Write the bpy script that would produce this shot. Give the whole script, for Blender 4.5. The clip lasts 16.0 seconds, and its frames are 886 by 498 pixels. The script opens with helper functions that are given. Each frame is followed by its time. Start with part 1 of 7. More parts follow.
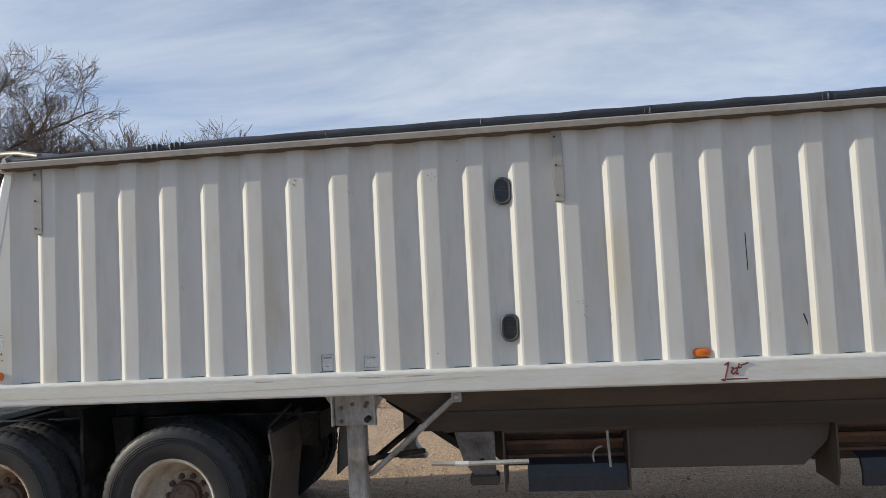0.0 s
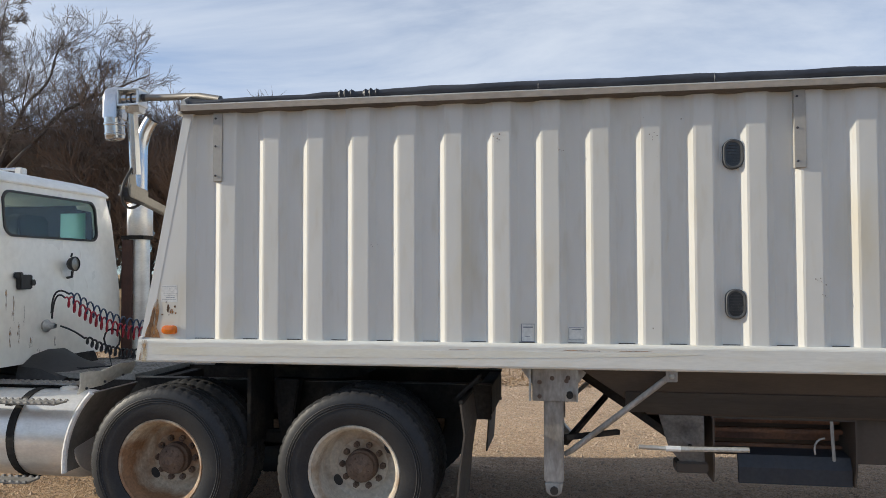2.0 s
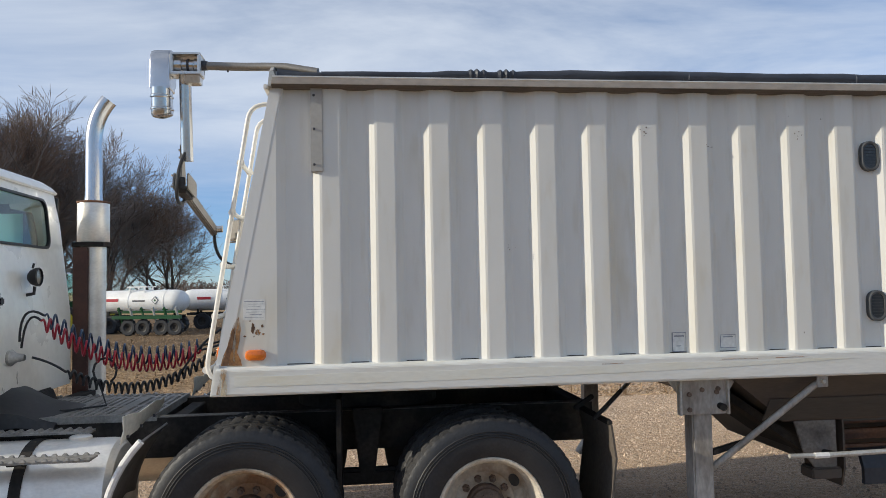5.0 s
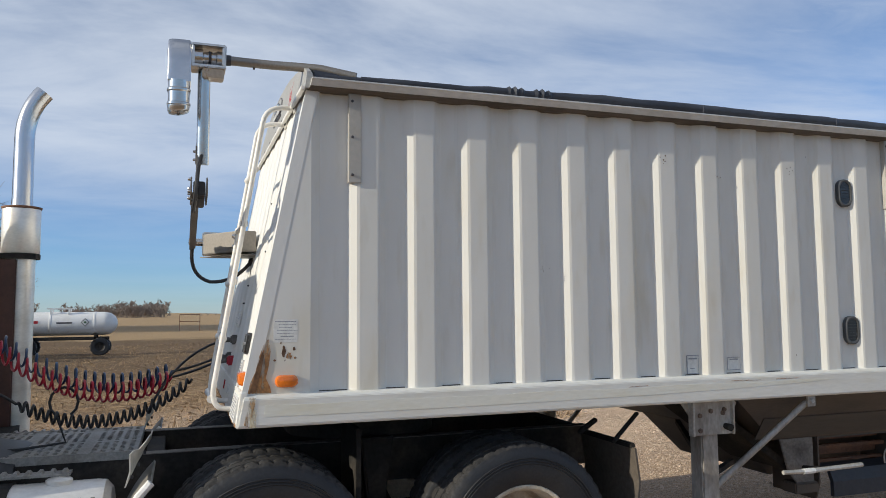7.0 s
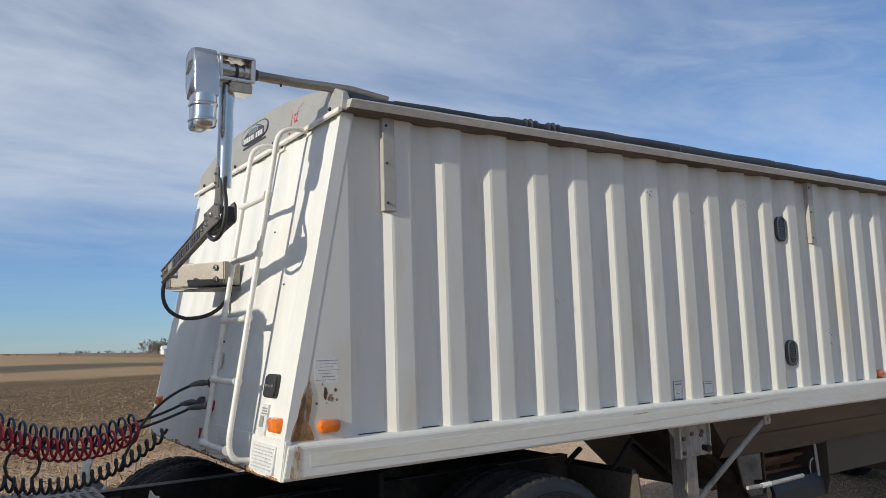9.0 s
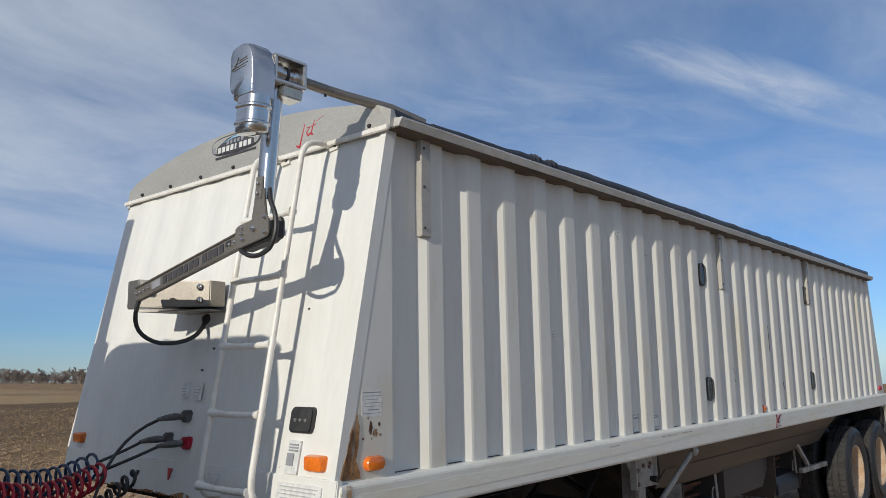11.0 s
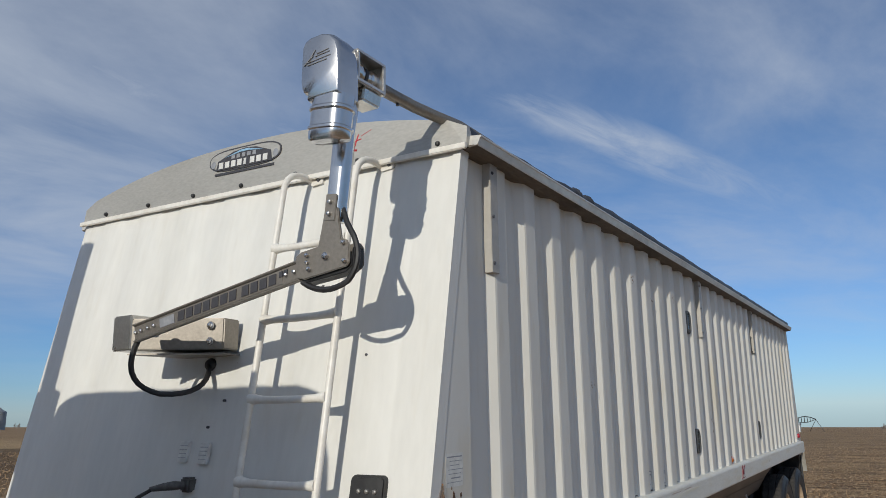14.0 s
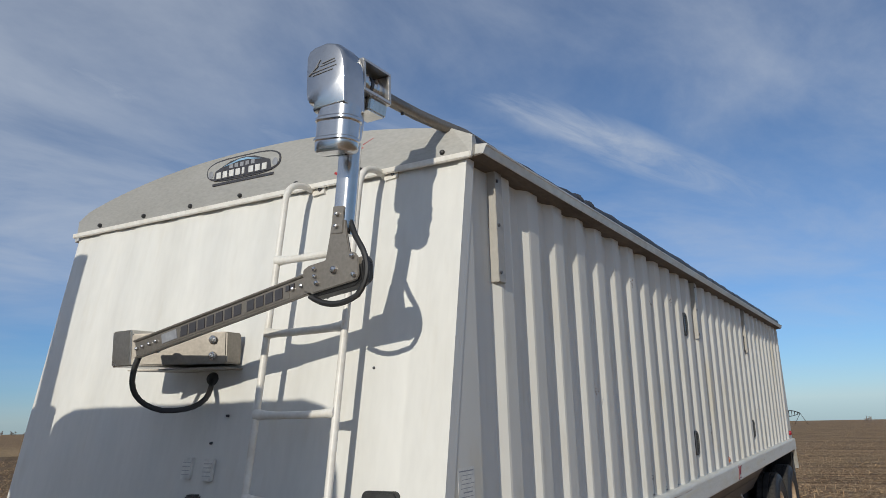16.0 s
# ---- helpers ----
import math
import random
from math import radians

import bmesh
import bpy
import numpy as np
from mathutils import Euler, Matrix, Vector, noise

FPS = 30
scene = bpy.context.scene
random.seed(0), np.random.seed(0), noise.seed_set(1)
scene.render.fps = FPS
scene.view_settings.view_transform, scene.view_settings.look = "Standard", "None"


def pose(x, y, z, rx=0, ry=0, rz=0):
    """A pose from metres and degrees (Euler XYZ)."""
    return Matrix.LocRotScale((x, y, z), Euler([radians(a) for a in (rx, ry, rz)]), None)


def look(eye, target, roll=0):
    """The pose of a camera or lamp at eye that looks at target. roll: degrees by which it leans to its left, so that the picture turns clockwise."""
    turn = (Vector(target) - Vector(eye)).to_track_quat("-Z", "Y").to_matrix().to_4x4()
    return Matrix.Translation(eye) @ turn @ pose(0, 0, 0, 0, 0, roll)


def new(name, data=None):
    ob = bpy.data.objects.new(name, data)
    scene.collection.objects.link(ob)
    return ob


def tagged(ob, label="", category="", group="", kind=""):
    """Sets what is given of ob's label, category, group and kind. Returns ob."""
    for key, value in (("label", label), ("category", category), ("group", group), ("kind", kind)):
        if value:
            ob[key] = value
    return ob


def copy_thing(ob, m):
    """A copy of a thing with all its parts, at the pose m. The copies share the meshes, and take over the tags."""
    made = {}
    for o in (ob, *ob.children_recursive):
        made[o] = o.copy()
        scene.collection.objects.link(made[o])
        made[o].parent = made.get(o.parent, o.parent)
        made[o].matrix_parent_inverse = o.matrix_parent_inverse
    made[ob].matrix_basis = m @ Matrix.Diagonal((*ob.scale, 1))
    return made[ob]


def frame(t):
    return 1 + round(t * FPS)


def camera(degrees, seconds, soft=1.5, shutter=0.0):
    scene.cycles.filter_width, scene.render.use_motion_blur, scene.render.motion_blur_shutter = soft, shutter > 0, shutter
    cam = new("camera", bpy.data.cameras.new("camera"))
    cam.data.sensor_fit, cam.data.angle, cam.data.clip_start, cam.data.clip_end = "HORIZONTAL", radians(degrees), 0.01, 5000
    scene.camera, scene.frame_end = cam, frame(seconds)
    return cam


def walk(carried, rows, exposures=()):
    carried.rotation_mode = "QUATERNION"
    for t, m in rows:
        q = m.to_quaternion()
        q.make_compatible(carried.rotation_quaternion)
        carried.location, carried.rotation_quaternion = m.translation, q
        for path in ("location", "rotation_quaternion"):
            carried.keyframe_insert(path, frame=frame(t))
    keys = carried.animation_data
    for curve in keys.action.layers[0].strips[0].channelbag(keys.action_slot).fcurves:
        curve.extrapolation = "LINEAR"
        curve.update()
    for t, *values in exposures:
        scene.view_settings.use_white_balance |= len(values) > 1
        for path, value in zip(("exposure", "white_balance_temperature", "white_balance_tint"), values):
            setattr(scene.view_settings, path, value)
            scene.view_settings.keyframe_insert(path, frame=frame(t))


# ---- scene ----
cam = camera(61.2, 16.0, soft=0.8)
METRES, EYE, TILT, LEAN, TURN = 8.28, 1.895, 0.0, 0.0, 6.9
ROWS = [
    (0.0, 0.0, 0.0, 0.0, 0.17, 3.34, 2.84),
    (0.5, -0.0268, 0.0259, -0.0032, 2.98, 2.69, 1.81),
    (1.0, -0.0576, 0.0378, -0.0046, 4.03, 2.08, 0.88),
    (1.5, -0.0987, 0.0388, -0.0047, 3.73, 1.82, 0.24),
    (2.0, -0.1388, 0.0446, -0.0076, 2.57, 1.87, 0.13),
    (2.5, -0.1852, 0.0547, -0.0042, 0.82, 2.11, 0.29),
    (3.0, -0.2346, 0.0593, -0.0036, -1.35, 2.47, 0.54),
    (3.5, -0.2721, 0.0748, -0.0073, -4.06, 2.54, 0.91),
    (4.0, -0.309, 0.1025, -0.0061, -7.28, 2.53, 1.1),
    (4.5, -0.349, 0.1247, -0.008, -10.45, 2.58, 1.18),
    (7.0, -0.5064, 0.2061, -0.0122, -26.07, 4.69, 0.48),
    (7.5, -0.5323, 0.2306, -0.0125, -29.86, 5.05, 0.78),
    (8.0, -0.5584, 0.2486, -0.0114, -33.27, 5.64, 1.4),
    (10.5, -0.6827, 0.3754, -0.0048, -51.81, 8.38, 1.12),
    (11.0, -0.696, 0.4024, -0.0058, -55.69, 8.95, 0.92),
    (11.5, -0.707, 0.4335, -0.002, -58.96, 9.63, 0.86),
    (12.0, -0.7258, 0.4623, -0.0028, -61.53, 10.29, 0.74),
    (12.5, -0.7384, 0.4868, 0.001, -63.52, 10.81, 0.58),
    (13.0, -0.7202, 0.5026, 0.0005, -64.76, 11.26, 0.47),
    (13.5, -0.7002, 0.5148, 0.0009, -65.33, 11.64, 0.58),
    (14.0, -0.6988, 0.519, 0.0022, -65.43, 12.03, 0.82),
    (14.5, -0.7025, 0.5208, 0.0032, -65.41, 12.21, 1.13),
    (15.0, -0.7028, 0.523, 0.0041, -65.55, 12.18, 1.38),
    (15.5, -0.7015, 0.5266, 0.0039, -65.9, 12.07, 1.6),
    (16.0, -0.6996, 0.5296, 0.0082, -66.38, 12.0, 1.77),
]
walk(cam, [(t, pose(0, 0, EYE, TILT, LEAN, TURN) @ pose(METRES * x, METRES * y, METRES * z, 90 + pitch, roll, yaw)) for t, x, y, z, yaw, pitch, roll in ROWS], exposures=[(0.0, 0.07, 6400, 8), (2.0, 0.20, 6450, 8), (4.5, 0.17, 6400, 8), (7.0, 0.05, 6350, 8), (8.0, -0.02, 6300, 8), (10.5, -0.27, 6200, 8), (12.5, -0.42, 6150, 8), (14.5, -0.48, 6150, 8), (16.0, -0.48, 6150, 8)])

# ---- light ----
SUN_TO = Vector((-0.91, -0.117, 0.337)).normalized()
sun = new("sun", bpy.data.lights.new("sun", "SUN"))
sun.data.energy, sun.data.angle, sun.data.color = 4.15, radians(0.6), (1.0, 0.905, 0.745)
sun.matrix_world = look((0, 0, 60), Vector((0, 0, 60)) - SUN_TO)
world = bpy.data.worlds.new("sky")
scene.world = world
world.use_nodes = True
wn, wl = world.node_tree.nodes, world.node_tree.links
sky = wn.new("ShaderNodeTexSky")
sky.sky_type, sky.sun_disc = "NISHITA", False
sky.sun_elevation = math.asin(SUN_TO.z)
sky.sun_rotation = math.atan2(SUN_TO.x, SUN_TO.y)
sky.altitude, sky.air_density, sky.dust_density, sky.ozone_density = 900, 1.0, 0.05, 5.0


def sky_node(kind, **values):
    n = wn.new(kind)
    for k, v in values.items():
        n.inputs[k].default_value = v
    return n


geo = wn.new("ShaderNodeTexCoord")
# clouds lie on a flat sheet overhead: direction divided by its height
split = wn.new("ShaderNodeSeparateXYZ")
wl.new(geo.outputs["Generated"], split.inputs[0])
lift = wn.new("ShaderNodeMath"); lift.operation = "MAXIMUM"; lift.inputs[1].default_value = 0.0
wl.new(split.outputs["Z"], lift.inputs[0])
lift2 = wn.new("ShaderNodeMath"); lift2.operation = "ADD"; lift2.inputs[1].default_value = 0.10
wl.new(lift.outputs[0], lift2.inputs[0])
sheet = wn.new("ShaderNodeVectorMath"); sheet.operation = "DIVIDE"
wl.new(geo.outputs["Generated"], sheet.inputs[0])
wl.new(lift2.outputs[0], sheet.inputs[1])
mapn = wn.new("ShaderNodeMapping")
mapn.inputs["Rotation"].default_value = (0, 0, radians(24))
mapn.inputs["Scale"].default_value = (0.75, 1.2, 0.0)
wl.new(sheet.outputs[0], mapn.inputs["Vector"])
cloud = sky_node("ShaderNodeTexNoise", Scale=0.95, Detail=8.0, Roughness=0.6, Distortion=0.35)
wl.new(mapn.outputs[0], cloud.inputs["Vector"])
broad = sky_node("ShaderNodeTexNoise", Scale=0.23, Detail=2.0, Roughness=0.5)
wl.new(sheet.outputs[0], broad.inputs["Vector"])
both = wn.new("ShaderNodeMath"); both.operation = "MULTIPLY_ADD"
both.inputs[1].default_value = 0.45
wl.new(broad.outputs["Fac"], both.inputs[0])
wl.new(cloud.outputs["Fac"], both.inputs[2])
# more veil towards the sun's side of the sky, thinning near the horizon
lean_ = wn.new("ShaderNodeVectorMath"); lean_.operation = "DOT_PRODUCT"
lean_.inputs[1].default_value = (-0.75, 0.35, 0.0)
wl.new(geo.outputs["Generated"], lean_.inputs[0])
veil = wn.new("ShaderNodeMath"); veil.operation = "MULTIPLY_ADD"
veil.inputs[1].default_value = 0.14
wl.new(lean_.outputs["Value"], veil.inputs[0])
wl.new(both.outputs[0], veil.inputs[2])
ramp = wn.new("ShaderNodeMapRange")
ramp.interpolation_type = "SMOOTHSTEP"
ramp.inputs["From Min"].default_value, ramp.inputs["From Max"].default_value = 0.40, 1.04
ramp.inputs["To Min"].default_value, ramp.inputs["To Max"].default_value = 0.07, 0.85
wl.new(veil.outputs[0], ramp.inputs["Value"])
low_ = wn.new("ShaderNodeMapRange")
low_.interpolation_type = "SMOOTHSTEP"
low_.inputs["From Min"].default_value, low_.inputs["From Max"].default_value = 0.05, 0.24
low_.inputs["To Min"].default_value = 0.12
wl.new(split.outputs["Z"], low_.inputs["Value"])
amount = wn.new("ShaderNodeMath"); amount.operation = "MULTIPLY"
wl.new(ramp.outputs[0], amount.inputs[0])
wl.new(low_.outputs[0], amount.inputs[1])
# drawn-out cirrus streaks: along and across each streak's own line
streaks = []
for heart, along, half, width, amount_ in (((0.911, 0.258, 0.322), (0.407, -0.913, -0.49), 0.33, 0.046, 1.0), ((0.52, 0.78, 0.37), (0.80, -0.50, -0.10), 0.46, 0.13, 0.66), ((0.78, 0.52, 0.33), (0.55, -0.80, -0.15), 0.5, 0.17, 0.46), ((0.985, 0.05, 0.13), (0.0, 1.0, 0.12), 0.38, 0.13, 0.36)):
    heart, along = Vector(heart).normalized(), Vector(along)
    along = (along - heart * along.dot(heart)).normalized()
    across = heart.cross(along)
    dots = []
    for axis in (along, across):
        dt = wn.new("ShaderNodeVectorMath"); dt.operation = "DOT_PRODUCT"
        dt.inputs[1].default_value = axis
        wl.new(geo.outputs["Generated"], dt.inputs[0])
        dots.append(dt.outputs["Value"])
    pair = wn.new("ShaderNodeCombineXYZ")
    wl.new(dots[0], pair.inputs[0]); wl.new(dots[1], pair.inputs[1])
    grain = wn.new("ShaderNodeMapping"); grain.inputs["Scale"].default_value = (5.0, 20.0, 1.0)
    grain.inputs["Rotation"].default_value = (0, 0, radians(9))
    wl.new(pair.outputs[0], grain.inputs["Vector"])
    wisp = sky_node("ShaderNodeTexNoise", Scale=1.3, Detail=7.0, Roughness=0.62, Distortion=0.6)
    wl.new(grain.outputs[0], wisp.inputs["Vector"])
    centre, middle = 0.0, 0.0
    masks = []
    for src, c0, reach in ((dots[0], middle, half), (dots[1], centre, width)):
        off_ = wn.new("ShaderNodeMath"); off_.operation = "SUBTRACT"; off_.inputs[1].default_value = c0
        wl.new(src, off_.inputs[0])
        ab = wn.new("ShaderNodeMath"); ab.operation = "ABSOLUTE"
        wl.new(off_.outputs[0], ab.inputs[0])
        mr = wn.new("ShaderNodeMapRange"); mr.interpolation_type = "SMOOTHSTEP"
        mr.inputs["From Min"].default_value, mr.inputs["From Max"].default_value = 0.0, reach
        mr.inputs["To Min"].default_value, mr.inputs["To Max"].default_value = 1.0, 0.0
        wl.new(ab.outputs[0], mr.inputs["Value"])
        masks.append(mr.outputs[0])
    body = wn.new("ShaderNodeMapRange"); body.inputs["From Min"].default_value, body.inputs["From Max"].default_value = 0.22, 0.72
    body.inputs["To Max"].default_value = amount_
    wl.new(wisp.outputs["Fac"], body.inputs["Value"])
    m1 = wn.new("ShaderNodeMath"); m1.operation = "MULTIPLY"
    wl.new(masks[0], m1.inputs[0]); wl.new(masks[1], m1.inputs[1])
    m2 = wn.new("ShaderNodeMath"); m2.operation = "MULTIPLY"
    wl.new(m1.outputs[0], m2.inputs[0]); wl.new(body.outputs[0], m2.inputs[1])
    streaks.append(m2.outputs[0])
veiled = amount
for out_s in streaks:
    mx_ = wn.new("ShaderNodeMath"); mx_.operation = "MAXIMUM"
    wl.new(veiled.outputs[0], mx_.inputs[0]); wl.new(out_s, mx_.inputs[1])
    veiled = mx_
# clean winter air: the sky's own colour, a little bluer
tone = wn.new("ShaderNodeMix"); tone.data_type, tone.blend_type = "RGBA", "MULTIPLY"
tone.inputs["Factor"].default_value = 1.0
hue = wn.new("ShaderNodeMapRange"); hue.data_type = "FLOAT_VECTOR"; hue.interpolation_type = "SMOOTHSTEP"
hue.inputs["From Min"].default_value, hue.inputs["From Max"].default_value = (-0.05, -0.05, -0.05), (0.35, 0.35, 0.35)
hue.inputs["To Min"].default_value, hue.inputs["To Max"].default_value = (0.74, 0.90, 1.16), (0.97, 1.0, 1.03)
up3 = wn.new("ShaderNodeCombineXYZ")
for k in range(3):
    wl.new(split.outputs["Z"], up3.inputs[k])
wl.new(up3.outputs[0], hue.inputs["Vector"])
wl.new(hue.outputs["Vector"], tone.inputs["B"])
wl.new(sky.outputs[0], tone.inputs["A"])
white = wn.new("ShaderNodeMix"); white.data_type = "RGBA"
white.inputs["B"].default_value = (6.45, 6.85, 7.6, 1)
wl.new(veiled.outputs[0], white.inputs["Factor"])
wl.new(tone.outputs["Result"], white.inputs["A"])
bg = wn["Background"]
bg.inputs["Strength"].default_value = 0.108
wl.new(white.outputs["Result"], bg.inputs["Color"])


# ---- materials ----
def mat(name, color, rough=0.6, metal=0.0, tint=None, tint_amount=0.5, scale=3.0, fine=40.0, fine_amount=0.12,
        bump=0.1, bump_scale=None, stretch=(1, 1, 1), low=0.45, high=0.7, spec=0.5, rough_var=0.1, coat=0.0):
    """Paint, metal or dirt: a base colour, broad stains of a second colour, fine grain and relief."""
    m = bpy.data.materials.new(name)
    m.use_nodes = True
    n, l = m.node_tree.nodes, m.node_tree.links
    b = n["Principled BSDF"]
    tc = n.new("ShaderNodeTexCoord")
    mp = n.new("ShaderNodeMapping")
    mp.inputs["Scale"].default_value = stretch
    l.new(tc.outputs["Object"], mp.inputs["Vector"])
    n1 = n.new("ShaderNodeTexNoise")
    n1.inputs["Scale"].default_value, n1.inputs["Detail"].default_value = scale, 6.0
    l.new(mp.outputs[0], n1.inputs["Vector"])
    r1 = n.new("ShaderNodeMapRange")
    r1.inputs["From Min"].default_value, r1.inputs["From Max"].default_value = low, high
    r1.inputs["To Max"].default_value = tint_amount
    l.new(n1.outputs["Fac"], r1.inputs["Value"])
    mx = n.new("ShaderNodeMix"); mx.data_type = "RGBA"
    mx.inputs["A"].default_value = (*color, 1)
    mx.inputs["B"].default_value = (*(tint or [c * 0.7 for c in color]), 1)
    l.new(r1.outputs[0], mx.inputs["Factor"])
    n2 = n.new("ShaderNodeTexNoise")
    n2.inputs["Scale"].default_value, n2.inputs["Detail"].default_value = fine, 4.0
    l.new(mp.outputs[0], n2.inputs["Vector"])
    r2 = n.new("ShaderNodeMapRange")
    r2.inputs["From Min"].default_value, r2.inputs["From Max"].default_value = 0.3, 0.7
    r2.inputs["To Min"].default_value, r2.inputs["To Max"].default_value = 1 - fine_amount, 1 + fine_amount
    l.new(n2.outputs["Fac"], r2.inputs["Value"])
    mul = n.new("ShaderNodeVectorMath"); mul.operation = "SCALE"
    l.new(mx.outputs["Result"], mul.inputs[0])
    l.new(r2.outputs[0], mul.inputs["Scale"])
    l.new(mul.outputs[0], b.inputs["Base Color"])
    rr = n.new("ShaderNodeMapRange")
    rr.inputs["To Min"].default_value, rr.inputs["To Max"].default_value = max(0.03, rough - rough_var), min(1, rough + rough_var)
    l.new(n1.outputs["Fac"], rr.inputs["Value"])
    l.new(rr.outputs[0], b.inputs["Roughness"])
    b.inputs["Metallic"].default_value = metal
    b.inputs["Specular IOR Level"].default_value = spec
    b.inputs["Coat Weight"].default_value = coat
    if bump:
        bp = n.new("ShaderNodeBump")
        bp.inputs["Strength"].default_value, bp.inputs["Distance"].default_value = bump, 0.01
        src = n2
        if bump_scale:
            src = n.new("ShaderNodeTexNoise")
            src.inputs["Scale"].default_value, src.inputs["Detail"].default_value = bump_scale, 5.0
            l.new(mp.outputs[0], src.inputs["Vector"])
        l.new(src.outputs["Fac"], bp.inputs["Height"])
        l.new(bp.outputs[0], b.inputs["Normal"])
    return m


def glass(name, color=(0.9, 0.95, 0.95), rough=0.02):
    m = bpy.data.materials.new(name)
    m.use_nodes = True
    b = m.node_tree.nodes["Principled BSDF"]
    b.inputs["Base Color"].default_value = (*color, 1)
    b.inputs["Roughness"].default_value = rough
    b.inputs["Transmission Weight"].default_value = 1.0
    b.inputs["IOR"].default_value = 1.35
    return m


M_WHITE = mat("white_paint_sheet", (0.68, 0.668, 0.63), 0.6, spec=0.2, tint=(0.60, 0.565, 0.46), tint_amount=0.3, scale=1.1, fine=7, fine_amount=0.025, bump=0.035, bump_scale=2.5, stretch=(1.2, 1.2, 0.35), low=0.5, high=0.85)
M_RAIL = mat("white_rail_paint", (0.70, 0.69, 0.645), 0.6, spec=0.25, tint=(0.56, 0.50, 0.37), tint_amount=0.5, scale=3.0, fine=30, fine_amount=0.05, bump=0.04, stretch=(0.5, 1, 3), low=0.52, high=0.78)
M_TOPRAIL = mat("weathered_rail", (0.66, 0.645, 0.61), 0.42, 0.4, tint=(0.46, 0.43, 0.39), tint_amount=0.55, scale=4, fine=40, fine_amount=0.1, bump=0.1, stretch=(0.4, 1, 1))
M_FRONT = mat("white_front_sheet", (0.685, 0.68, 0.655), 0.5, spec=0.3, tint=(0.61, 0.585, 0.52), tint_amount=0.25, scale=2.0, fine=14, fine_amount=0.03, bump=0.04, bump_scale=4, stretch=(2.0, 2.0, 0.4), low=0.5, high=0.8)
M_LADDER = mat("white_ladder_paint", (0.74, 0.72, 0.68), 0.4, tint=(0.5, 0.45, 0.36), tint_amount=0.4, scale=9, fine=60, fine_amount=0.05, bump=0.05)
M_CAP = mat("brushed_aluminium", (0.43, 0.42, 0.395), 0.5, 0.4, tint=(0.32, 0.312, 0.292), tint_amount=0.5, scale=3, fine=60, fine_amount=0.08, bump=0.04, stretch=(1, 0.6, 2))
M_STEEL = mat("stainless_steel", (0.62, 0.6, 0.57), 0.3, 0.9, tint=(0.45, 0.43, 0.4), tint_amount=0.4, scale=6, fine=80, fine_amount=0.08, bump=0.03)
M_CHROME = mat("polished_metal", (0.56, 0.56, 0.57), 0.24, 1.0, tint=(0.6, 0.6, 0.62), tint_amount=0.3, scale=8, fine=50, fine_amount=0.03, bump=0.02, rough_var=0.06)
M_GALV = mat("galvanised_steel", (0.5, 0.49, 0.46), 0.5, 0.35, tint=(0.3, 0.26, 0.21), tint_amount=0.6, scale=7, fine=60, fine_amount=0.15, bump=0.1)
M_ARM = mat("brushed_stainless", (0.27, 0.248, 0.222), 0.5, 0.75, tint=(0.21, 0.19, 0.17), tint_amount=0.5, scale=6, fine=80, fine_amount=0.1, bump=0.03)
M_TANK = mat("dull_aluminium_tank", (0.84, 0.81, 0.76), 0.34, 0.45, tint=(0.5, 0.45, 0.38), tint_amount=0.5, scale=3, fine=40, fine_amount=0.06, bump=0.03, stretch=(1, 1, 2))
M_TYRE = mat("tyre_rubber", (0.0145, 0.0155, 0.019), 0.55, spec=0.45, tint=(0.036, 0.034, 0.033), tint_amount=0.55, scale=6, fine=70, fine_amount=0.2, bump=0.15)
M_RIM = mat("dusty_white_rim", (0.55, 0.50, 0.42), 0.6, tint=(0.27, 0.17, 0.09), tint_amount=0.8, scale=5, fine=50, fine_amount=0.15, bump=0.15, low=0.48, high=0.68)
M_RUSTRIM = mat("rusty_rim", (0.50, 0.43, 0.33), 0.65, tint=(0.25, 0.12, 0.05), tint_amount=0.9, scale=4, fine=50, fine_amount=0.2, bump=0.2, low=0.4, high=0.6)
M_HUB = mat("rusty_hub", (0.17, 0.12, 0.09), 0.8, 0.1, tint=(0.08, 0.055, 0.045), tint_amount=0.8, scale=14, fine=90, fine_amount=0.25, bump=0.3)
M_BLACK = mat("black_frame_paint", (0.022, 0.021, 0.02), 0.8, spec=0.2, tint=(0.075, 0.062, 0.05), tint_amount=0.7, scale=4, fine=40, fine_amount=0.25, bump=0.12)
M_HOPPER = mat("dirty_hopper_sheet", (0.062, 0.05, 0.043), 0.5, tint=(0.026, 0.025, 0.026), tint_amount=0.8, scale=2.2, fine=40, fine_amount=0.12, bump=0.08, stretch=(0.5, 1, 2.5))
M_BAND = mat("slate_hopper_strip", (0.026, 0.028, 0.033), 0.45, tint=(0.075, 0.065, 0.056), tint_amount=0.6, scale=2.4, fine=30, fine_amount=0.15, bump=0.06, stretch=(0.4, 1, 2.5))
M_SKIRT = mat("dusty_brown_sheet", (0.074, 0.057, 0.045), 0.65, tint=(0.045, 0.037, 0.031), tint_amount=0.6, scale=2.5, fine=40, fine_amount=0.08, bump=0.06)
M_GATE = mat("rusty_gate_steel", (0.21, 0.10, 0.055), 0.75, 0.1, tint=(0.09, 0.055, 0.045), tint_amount=0.8, scale=5, fine=50, fine_amount=0.2, bump=0.15)
M_FLAP = mat("blue_black_rubber", (0.024, 0.028, 0.037), 0.6, tint=(0.055, 0.055, 0.056), tint_amount=0.5, scale=4, fine=40, fine_amount=0.15, bump=0.1)
